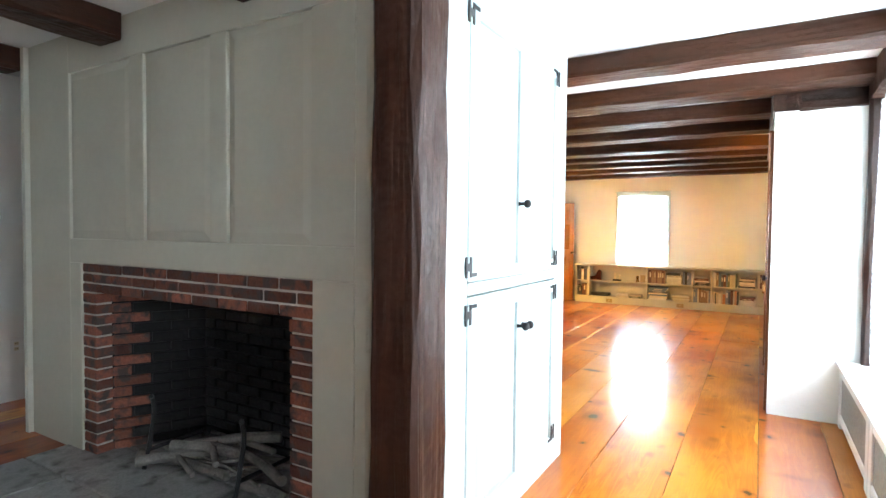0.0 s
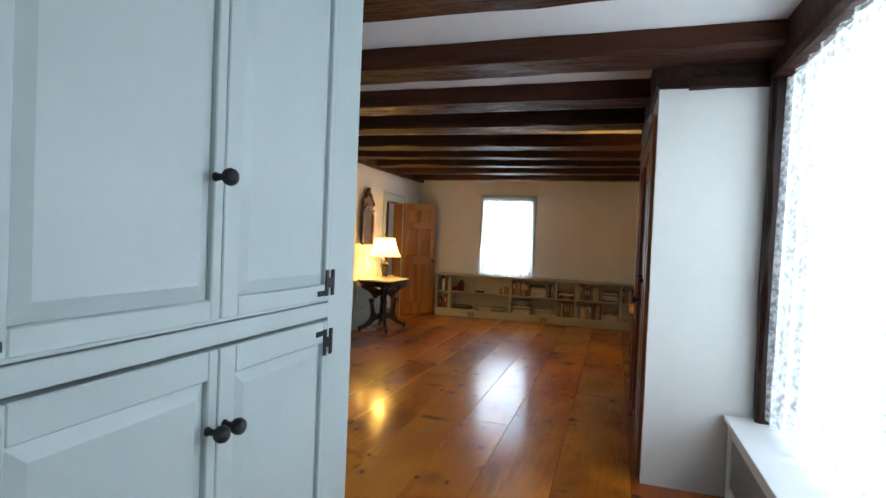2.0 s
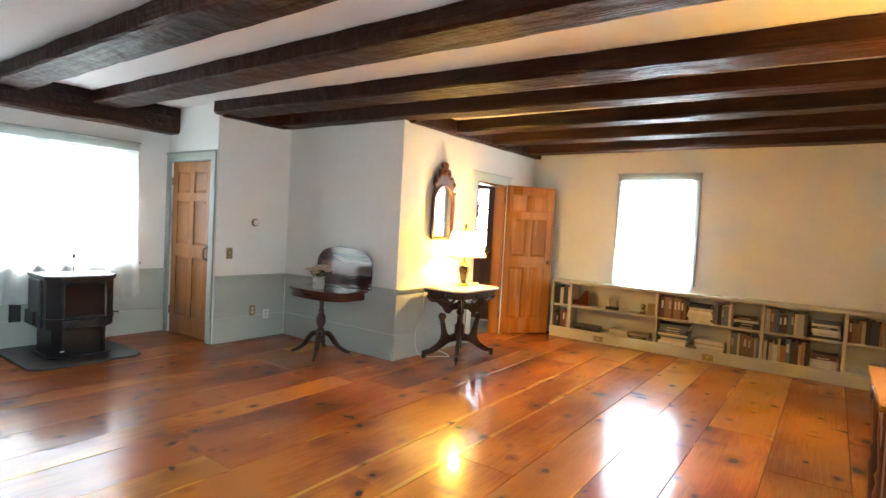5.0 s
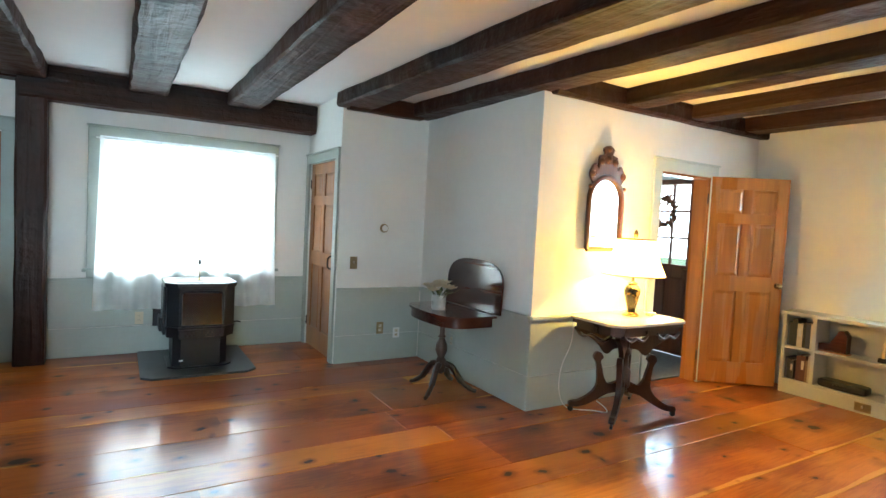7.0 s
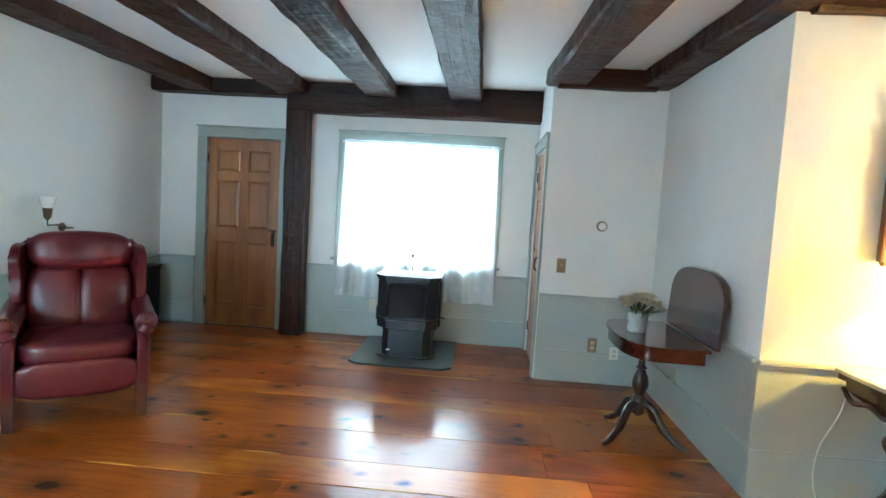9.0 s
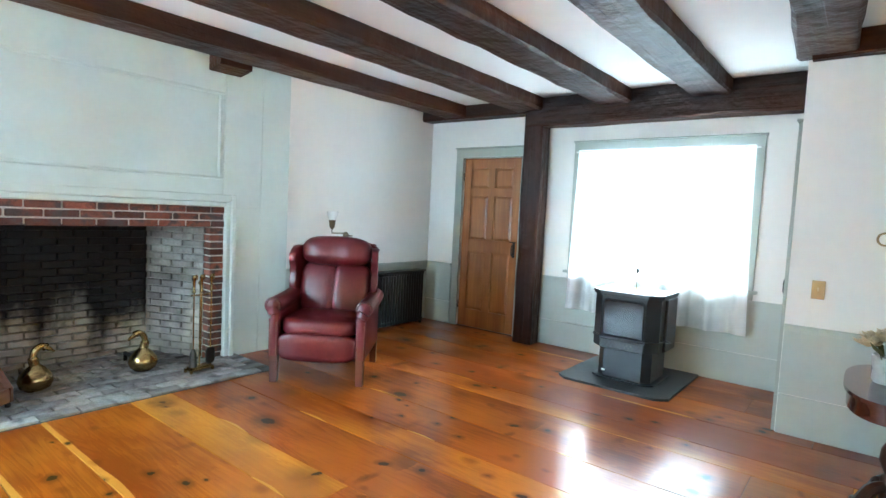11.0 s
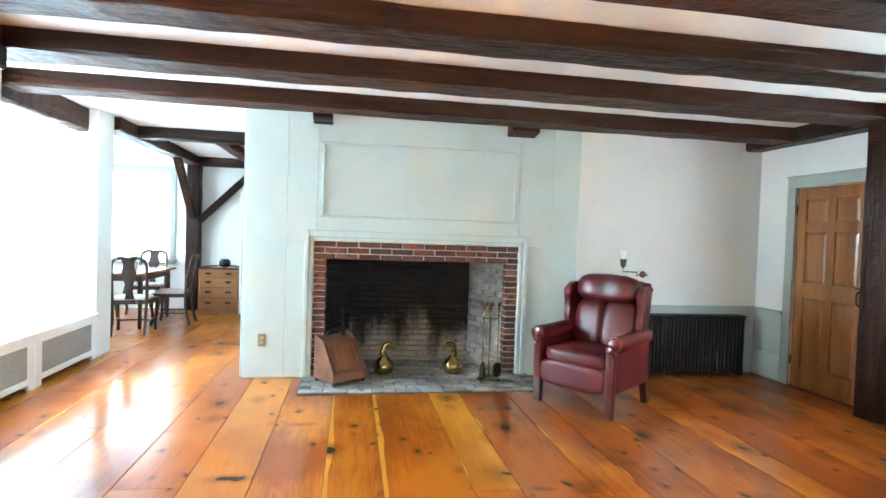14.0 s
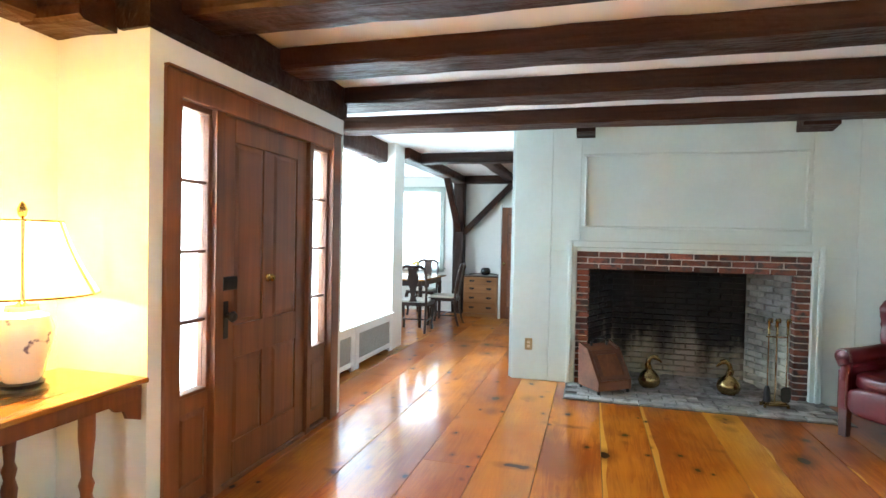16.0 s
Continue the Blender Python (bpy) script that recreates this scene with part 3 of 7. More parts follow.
def brace(name, a, b, thick):
    a, b = Vector(a), Vector(b)
    bm = bmesh.new()
    boxm(bm, Matrix.Translation((a + b) / 2) @ (b - a).to_track_quat("Z", "Y").to_matrix().to_4x4(), thick, thick, (b - a).length, 0.008)
    return tagged(part(name, bm, BEAM_Z), "dark diagonal timber brace", "brace", "timber braces", "structure")


brace("brace", (0.8, -0.37, 1.45), (-0.1, -0.37, 2.36), 0.1)
brace("brace", (0.88, -0.3, 1.5), (0.88, 0.55, 2.36), 0.1)

# ---- doors, windows, trim, chimney, cupboards and shelves ----
def trim_set(name, axis, face, side, a0, a1, z0, z1, w, mat, label, sill=False, foot=None):
    """Flat casing round an opening from a0 to a1, z0 to z1; face is the wall's plane and side the way into the room."""
    top = empty(name, label, "trim", kind="structure")

    def piece(nm, p0, p1, q0, q1, d=0.022):
        bm = bmesh.new()
        lo, hi = sorted((face + side * 0.001, face + side * d))
        box(bm, *((lo, hi, p0, p1) if axis == "x" else (p0, p1, lo, hi)), q0, q1, 0.003)
        part(nm, bm, mat, top)
    low = z0 if foot is None else foot
    piece("side_casing", a0 - w, a0, low, z1)
    piece("side_casing", a1, a1 + w, low, z1)
    piece("head_casing", a0 - w, a1 + w, z1 + 0.0005, z1 + w)
    piece("back_band", a0 - w - 0.012, a1 + w + 0.012, z1 + w + 0.0005, z1 + w + 0.016, 0.034)
    if sill:
        piece("window_sill", a0 - w - 0.03, a1 + w + 0.03, z0 - 0.025, z0 - 0.0005, 0.06)
        piece("apron", a0 - w, a1 + w, z0 - 0.08, z0 - 0.0255, 0.02)
    return top


def window_unit(name, axis, mid, a0, a1, z0, z1, cols, rows, label):
    """Two sashes with muntins and panes inside a wall opening."""
    top = empty(name, label, "window", kind="structure")

    def put(nm, p0, p1, q0, q1, d0, d1, mat, bevel=0.003):
        bm = bmesh.new()
        box(bm, *((mid + d0, mid + d1, p0, p1) if axis == "x" else (p0, p1, mid + d0, mid + d1)), q0, q1, bevel)
        return part(nm, bm, mat, top)
    f = 0.045
    put("window_frame", a0, a0 + f, z0, z1, -0.03, 0.03, WHITE_PAINT)
    put("window_frame", a1 - f, a1, z0, z1, -0.03, 0.03, WHITE_PAINT)
    put("window_frame", a0 + f, a1 - f, z0, z0 + f, -0.03, 0.03, WHITE_PAINT)
    put("window_frame", a0 + f, a1 - f, z1 - f, z1, -0.03, 0.03, WHITE_PAINT)
    zm = (z0 + z1) / 2
    put("meeting_rail", a0 + f, a1 - f, zm - 0.02, zm + 0.02, -0.025, 0.025, WHITE_PAINT)
    for i in range(1, cols):
        a = a0 + f + (a1 - a0 - 2 * f) * i / cols
        put("muntin", a - 0.009, a + 0.009, z0 + f, z1 - f, -0.014, 0.014, WHITE_PAINT)
    for i in range(1, rows):
        z = z0 + f + (z1 - z0 - 2 * f) * i / rows
        if abs(z - zm) > 0.03:
            put("muntin", a0 + f, a1 - f, z - 0.009, z + 0.009, -0.012, 0.012, WHITE_PAINT)
    for q0, q1 in ((z0 + f, zm - 0.02), (zm + 0.02, z1 - f)):
        g = put("pane", a0 + f, a1 - f, q0, q1, -0.002, 0.002, GLASS, 0)
        g.visible_shadow = False
    return top


def curtain(name, axis, plane, a0, a1, z0, z1, mat, label, folds=9, depth=0.025, flare=0.04, ragged=0.0, gather=True, seed=1):
    """A hanging cloth gathered in soft folds, wider at its foot, with a hem and a rod pocket."""
    rnd = random.Random(seed)
    ph = [rnd.uniform(0, 6.28) for _ in range(4)]
    top = empty(name, label, "curtain")
    bm = bmesh.new()
    nu, nv = 150, 34
    grid = []
    for j in range(nv + 1):
        v = j / nv
        row = []
        for i in range(nu + 1):
            u = i / nu
            spread = flare * v ** 1.5
            a = a0 - spread + (a1 - a0 + 2 * spread) * u
            d = depth * (0.5 + 0.5 * v) * (math.sin(folds * 6.283 * u + ph[0] + 0.7 * math.sin(5 * u + ph[1])) + 0.5 * math.sin(folds * 15.1 * u + ph[2] + 1.3 * v))
            d += 0.25 * depth * math.sin(3 * v + 9 * u + ph[3])
            z = z1 + (z0 - z1) * v
            if ragged and v > 0.98:
                z += ragged * math.sin(70 * u)
            row.append(bm.verts.new((plane + d, a, z) if axis == "x" else (a, plane + d, z)))
        grid.append(row)
    for j in range(nv):
        for i in range(nu):
            bm.faces.new((grid[j][i], grid[j][i + 1], grid[j + 1][i + 1], grid[j + 1][i]))
    part("cloth", bm, mat, top, smooth=True)
    bm = bmesh.new()
    p0, p1 = (plane, a0 - 0.03, z1 - 0.02), (plane, a1 + 0.03, z1 - 0.02)
    if axis == "y":
        p0, p1 = (p0[1], p0[0], p0[2]), (p1[1], p1[0], p1[2])
    tube(bm, [p0, p1], 0.007, 8)
    part("curtain_rod", bm, WHITE_PAINT, top)
    return top


def raised(bm, x0, x1, z0, z1, y, proud, slope):
    """A raised field panel in the plane y, standing proud toward -y."""
    o = [bm.verts.new((a, y, b)) for a, b in ((x0, z0), (x1, z0), (x1, z1), (x0, z1))]
    i = [bm.verts.new((a, y - proud, b)) for a, b in ((x0 + slope, z0 + slope), (x1 - slope, z0 + slope), (x1 - slope, z1 - slope), (x0 + slope, z1 - slope))]
    bm.faces.new(i)
    for k in range(4):
        bm.faces.new((o[k], o[(k + 1) % 4], i[(k + 1) % 4], i[k]))
    bm.faces.new(o[::-1])


def panel_door(name, w, h, m, mat, label, rails, stile=0.1, thick=0.036, cols=2, handle="latch", handle_side=1, hinge=True, category="door", struct=True):
    """A framed door with raised panels on both faces. Local x runs from the hinge edge, y through the door, -y toward the viewer."""
    top = empty(name, label, category, m, kind="structure" if struct else "")
    bm = bmesh.new()
    box(bm, 0, stile, 0, thick, 0, h, 0.002), box(bm, w - stile, w, 0, thick, 0, h, 0.002)
    part("stile", bm, mat, top)
    bm = bmesh.new()
    for a, b in rails:
        box(bm, stile, w - stile, 0.0008, thick - 0.0008, a, b)
    part("rail", bm, mat, top)
    if cols == 2:
        bm = bmesh.new()
        for (a, b), (c, d) in zip(rails, rails[1:]):
            box(bm, w / 2 - stile * 0.42, w / 2 + stile * 0.42, 0.001, thick - 0.001, b, c)
        part("muntin", bm, mat, top)
    for (a, b), (c, d) in zip(rails, rails[1:]):
        spans = [(stile, w - stile)] if cols == 1 else [(stile, w / 2 - stile * 0.42), (w / 2 + stile * 0.42, w - stile)]
        for p0, p1 in spans:
            bm = bmesh.new()
            raised(bm, p0, p1, b, c, 0.012, 0.009, 0.028)
            box(bm, p0, p1, 0.0121, thick - 0.0121, b, c)
            raised(bm, p0, p1, b, c, thick - 0.012, -0.009, 0.028)
            part("door_panel", bm, mat, top)
    hx = w - stile * 0.5 if handle_side > 0 else stile * 0.5
    if handle == "latch":
        bm = bmesh.new()
        box(bm, hx - 0.016, hx + 0.016, -0.005, 0, 0.84, 1.0, 0.002)
        tube(bm, smooth_curve([(hx, -0.004, 0.985), (hx, -0.045, 0.965), (hx, -0.05, 0.92), (hx, -0.045, 0.875), (hx, -0.004, 0.855)], 4), 0.007, 8)
        box(bm, hx - 0.05, hx + 0.03, -0.012, -0.004, 1.0, 1.012)
        part("thumb_latch", bm, IRON, top, "black iron thumb latch")
    elif handle == "knob":
        for s in (-1, 1):
            bm = bmesh.new()
            lathe(bm, [(0.026, 0), (0.026, 0.004), (0.01, 0.006), (0.009, 0.03), (0.024, 0.036), (0.028, 0.048), (0.02, 0.06), (0.004, 0.063)], at(hx, 0 if s < 0 else thick, 0.93) @ rot(90 if s < 0 else -90, "X"), 20)
            part("door_knob", bm, BRASS, top, "brass door knob", True)
    if hinge:
        for z in (0.2, h - 0.25):
            bm = bmesh.new()
            tube(bm, [(-0.004, -0.004, z), (-0.004, -0.004, z + 0.09)], 0.006, 8)
            part("hinge", bm, IRON, top)
    return top


SIX = lambda h: [(0, 0.2), (0.86 * h / 1.9, 1.0 * h / 1.9), (h - 0.42, h - 0.33), (h - 0.11, h)]
# pine door in the west wall: hinge edge at its south side, room to the east
panel_door("door_1", 0.752, 1.915, at(-5.95, 4.357, 0.008) @ rot(90), PINE_DOOR, "closed honey-brown pine six-panel door with iron latch", SIX(1.915), handle="latch")
trim_set("trim", "x", -5.94, 1, 4.35, 5.115, 0.0, 1.93, 0.1, SAGE, "grey-green casing round the pine door")
bm = bmesh.new()
box(bm, -6.1, -5.93, 4.352, 5.113, -0.03, 0.008, 0.004)
structure("threshold", bm, WALNUT, "worn dark wooden threshold under the pine door", "threshold")
# Unseen slab added to keep outside light from the gaps round the door.
bm = bmesh.new()
box(bm, -6.18, -6.0, 4.3, 5.16, 0, 1.95)
structure("door_backing", bm, PLASTER, "unseen backing slab behind the closed pine door")
# closet door, facing south
panel_door("door_2", 0.79, 1.885, at(-5.855, 7.69, 0.008), PINE_DOOR, "closed honey-brown pine six-panel closet door", SIX(1.885), handle="latch")
trim_set("trim", "y", 7.676, -1, -5.86, -5.06, 0.0, 1.9, 0.085, SAGE, "grey-green casing round the closet door")
# Unseen slab added to back the closet opening.
bm = bmesh.new()
box(bm, -5.9, -5.04, 7.785, 7.8, 0, 1.95)
structure("closet_door_backing", bm, PLASTER, "unseen backing slab behind the closet door")
# open door to the hall, swung into the room
ang = math.degrees(math.atan2(11.167 - 10.6, -2.817 + 3.24))
panel_door("door_3", 0.705, 1.9, at(-3.252, 10.592, 0.012) @ rot(ang), LAMPLIT_PINE, "open honey pine six-panel door in lamplit orange, swung into the room", SIX(1.9), handle="knob")
trim_set("trim", "x", -3.26, 1, 9.91, 10.6, 0.0, 1.9, 0.1, SAGE_LIGHT, "pale casing round the hall doorway")
bm = bmesh.new()
for y0, y1, z0, z1 in ((9.91, 9.93, 0, 1.9), (10.58, 10.6, 0, 1.9), (9.93, 10.58, 1.88, 1.9)):
    box(bm, -3.401, -3.259, y0, y1, z0, z1)
structure("jamb", bm, LAMPLIT_PINE, "pine jamb of the hall doorway", "jamb")

# hall: glazed outside door, mat
hd = empty("door_4", "dark brown hall door with nine glass panes", "door", kind="structure")
bm = bmesh.new()
for x0, x1, z0, z1 in ((-4.77, -4.62, 0, 1.99), (-3.98, -3.83, 0, 1.99), (-4.62, -3.98, 0, 0.2), (-4.62, -3.98, 0.88, 1.02), (-4.62, -3.98, 1.93, 1.99), (-4.36, -4.24, 0.2, 0.88)):
    box(bm, x0, x1, 11.38, 11.42, z0, z1, 0.002)
part("door_frame", bm, DARK_DOOR, hd)
for x0, x1 in ((-4.62, -4.36), (-4.24, -3.98)):
    bm = bmesh.new()
    raised(bm, x0, x1, 0.2, 0.88, 11.395, 0.01, 0.03)
    part("door_panel", bm, DARK_DOOR, hd)
for i in (1, 2):
    bm = bmesh.new()
    box(bm, -4.62 + 0.2133 * i - 0.012, -4.62 + 0.2133 * i + 0.012, 11.385, 11.415, 1.02, 1.93)
    part("muntin", bm, DARK_DOOR, hd)
    bm = bmesh.new()
    box(bm, -4.62, -3.98, 11.386, 11.414, 1.02 + 0.303 * i - 0.012, 1.02 + 0.303 * i + 0.012)
    part("muntin", bm, DARK_DOOR, hd)
for i in range(3):
    for j in range(3):
        bm = bmesh.new()
        box(bm, -4.608 + 0.2133 * i, -4.419 + 0.2133 * i, 11.398, 11.402, 1.032 + 0.303 * j, 1.311 + 0.303 * j)
        part("pane", bm, GLASS, hd).visible_shadow = False
bm = bmesh.new()
tube(bm, [(-3.9, 11.38, 0.98), (-3.9, 11.34, 0.98), (-3.98, 11.33, 0.98)], 0.008)
part("lever_handle", bm, BRASS, hd, "brass lever handle")
wreath = empty("wreath", "round brown and orange dried-leaf wreath on the glazed door", "wreath")
rnd = random.Random(5)
bm = bmesh.new()
for k in range(140):
    a, r = rnd.uniform(0, 6.283), 0.15 + rnd.gauss(0, 0.022)
    boxm(bm, at(-4.3 + r * math.cos(a), 11.36 + rnd.uniform(-0.015, 0.01), 1.62 + r * math.sin(a)) @ Euler((rnd.uniform(0, 3), rnd.uniform(0, 3), rnd.uniform(0, 3))).to_matrix().to_4x4(), 0.055, 0.03, 0.004)
part("leaves", bm, material("dry_leaf", (0.2, 0.07, 0.02), 0.8, vary=0.5, scale=20), wreath)
bm = bmesh.new()
tube(bm, [(-4.3 + 0.15 * math.cos(k * math.pi / 12), 11.368, 1.62 + 0.15 * math.sin(k * math.pi / 12)) for k in range(25)], 0.012, 8)
part("ring", bm, WALNUT, wreath)
bm = bmesh.new()
box(bm, -5.0, -3.42, 9.3, 11.3, 0.001, 0.012, 0.004)
tagged(part("hall_rug", bm, material("grey_rug", (0.12, 0.12, 0.115), 0.95, vary=0.3, scale=30, bump=0.5, bump_scale=200)), "flat grey woven rug on the hall floor", "rug")

# windows, casings and curtains
window_unit("window_1", "x", -6.05, 5.80, 7.26, 0.79, 1.96, 2, 4, "wide white double window behind a sheer curtain")
trim_set("trim", "x", -5.94, 1, 5.80, 7.26, 0.79, 1.96, 0.09, SAGE, "grey-green casing round the wide window", True)
curtain("curtain", "x", -5.838, 5.80, 7.3, 0.425, 1.965, SHEER, "white sheer curtain hanging below the sill", 6, 0.026, 0.04, seed=3)
window_unit("window_2", "y", 11.48, -2.0, -1.19, 0.82, 2.03, 2, 4, "white sash window behind a sheer curtain")
trim_set("trim", "y", 11.36, -1, -2.0, -1.19, 0.8, 2.03, 0.075, SAGE, "grey-green casing round the window over the shelves")
curtain("curtain", "y", 11.3, -2.03, -1.16, 0.75, 2.03, SHEER, "white sheer curtain with a loose gathered foot", 8, 0.018, 0.04, 0.012, seed=4)
window_unit("window_3", "x", 1.22, 3.26, 5.27, 0.5, 2.22, 4, 4, "very wide window behind a lace curtain")
curtain("curtain", "x", 0.99, 3.22, 5.28, 0.475, 2.24, LACE, "white lace curtain over the radiator cover", 12, 0.02, 0.02, 0.01, seed=5)
window_unit("window_4", "y", -0.52, 1.26, 2.25, 0.8, 2.2, 3, 4, "bright dining-room window behind a sheer curtain")
trim_set("trim", "y", -0.45, 1, 1.26, 2.25, 0.8, 2.2, 0.08, SAGE, "grey-green casing round the dining window", True)
curtain("curtain", "y", -0.36, 1.3, 2.25, 0.75, 2.2, SHEER, "white sheer curtain at the dining window", 8, 0.018, 0.02, seed=6)
# Unseen window, added for the nook's daylight from the east.
window_unit("window_5", "x", 2.58, 0.3, 2.1, 0.8, 2.15, 4, 4, "wide unseen dining-nook window")


# wainscot: two wide boards and a chair rail
def wainscot(name, axis, face, side, a0, a1, label, rail=True, zs=((0.0, 0.255), (0.26, 0.665))):
    top = empty(name, label, "wainscot", kind="structure")

    def piece(nm, z0, z1, d):
        bm = bmesh.new()
        lo, hi = sorted((face + side * 0.001, face + side * d))
        box(bm, *((lo, hi, a0, a1) if axis == "x" else (a0, a1, lo, hi)), z0, z1, 0.0025)
        part(nm, bm, WAIN, top)
    for z0, z1 in zs:
        piece("board", z0, z1, 0.014)
    if rail:
        piece("chair_rail", 0.6655, 0.688, 0.022)
        piece("chair_rail_cap", 0.6885, 0.708, 0.036)
    return top


WAIN = material("pale_grey_green_wainscot", (0.43, 0.475, 0.44), 0.45, vary=0.05, scale=3, bump=0.08, bump_scale=40)
wainscot("wainscot", "x", -5.94, 1, 5.435, 7.66, "pale grey-green board wainscot under the window")
wainscot("wainscot", "x", -5.94, 1, 3.86, 4.24, "pale grey-green board wainscot in the corner")
wainscot("wainscot", "x", -4.96, 1, 7.68, 8.55, "pale grey-green board wainscot on the closet wall")
wainscot("wainscot", "y", 8.568, -1, -4.94, -3.26, "pale grey-green board wainscot behind the tilt-top table")
wainscot("wainscot", "x", -3.26, 1, 8.555, 9.79, "pale grey-green board wainscot behind the marble table")
wainscot("wainscot", "x", -3.26, 1, 10.72, 11.1, "pale grey-green board wainscot behind the open door")
wainscot("wainscot", "y", 3.86, 1, -5.92, -3.89, "pale grey-green board wainscot behind the radiator")

# ---- chimney with the main fireplace ----
chimney = empty("wall_chimney", "pale sage panelled chimney wall round a brick fireplace", "chimney wall", kind="structure")
FY = 3.909


def board(nm, x0, x1, z0, z1, y0=3.855, y1=FY, bevel=0.003, mat=SAGE_LIGHT):
    bm = bmesh.new()
    box(bm, x0, x1, y0, y1, z0, z1, bevel)
    return part(nm, bm, mat, chimney)


board("panel_board", -1.078, -0.718, 0, CEIL)
board("panel_board", -1.325, -1.08, 0, 1.262)
board("panel_board", -1.345, -1.08, 1.2625, CEIL)
board("panel_board", -3.6, -3.275, 0, 1.262)
board("panel_board", -3.6, -3.262, 1.2625, CEIL)
board("panel_board", -3.88, -3.602, 0, CEIL)
board("panel_rail", -3.26, -1.347, 1.2625, 1.49)
board("panel_rail", -3.26, -1.347, 2.165, CEIL)
board("panel_stile", -1.39, -1.347, 1.4905, 2.1645)
board("panel_stile", -3.26, -3.218, 1.4905, 2.1645)
bm = bmesh.new()
box(bm, -3.218, -1.39, 3.86, 3.893, 1.4905, 2.1645)
part("overmantel_panel", bm, SAGE_LIGHT, chimney)
for x0, x1, z0, z1 in ((-3.25, -1.358, 1.478, 1.502), (-3.25, -1.358, 2.152, 2.176), (-1.402, -1.378, 1.5025, 2.1515), (-3.23, -3.206, 1.5025, 2.1515)):
    board("moulding", x0, x1, z0, z1, 3.894, 3.921, 0.008)
for x0, x1, z0, z1, d in ((-1.325, -1.285, 0, 1.302, 0.022), (-3.315, -3.275, 0, 1.302, 0.022), (-3.275, -1.325, 1.262, 1.302, 0.022), (-1.285, -1.245, 0, 1.36, 0.04), (-3.355, -3.315, 0, 1.36, 0.04), (-3.315, -1.285, 1.302, 1.36, 0.04)):
    board("mantel_moulding", x0, x1, z0, z1, FY + 0.001, FY + d, 0.006, SAGE_LIGHT)


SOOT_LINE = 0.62


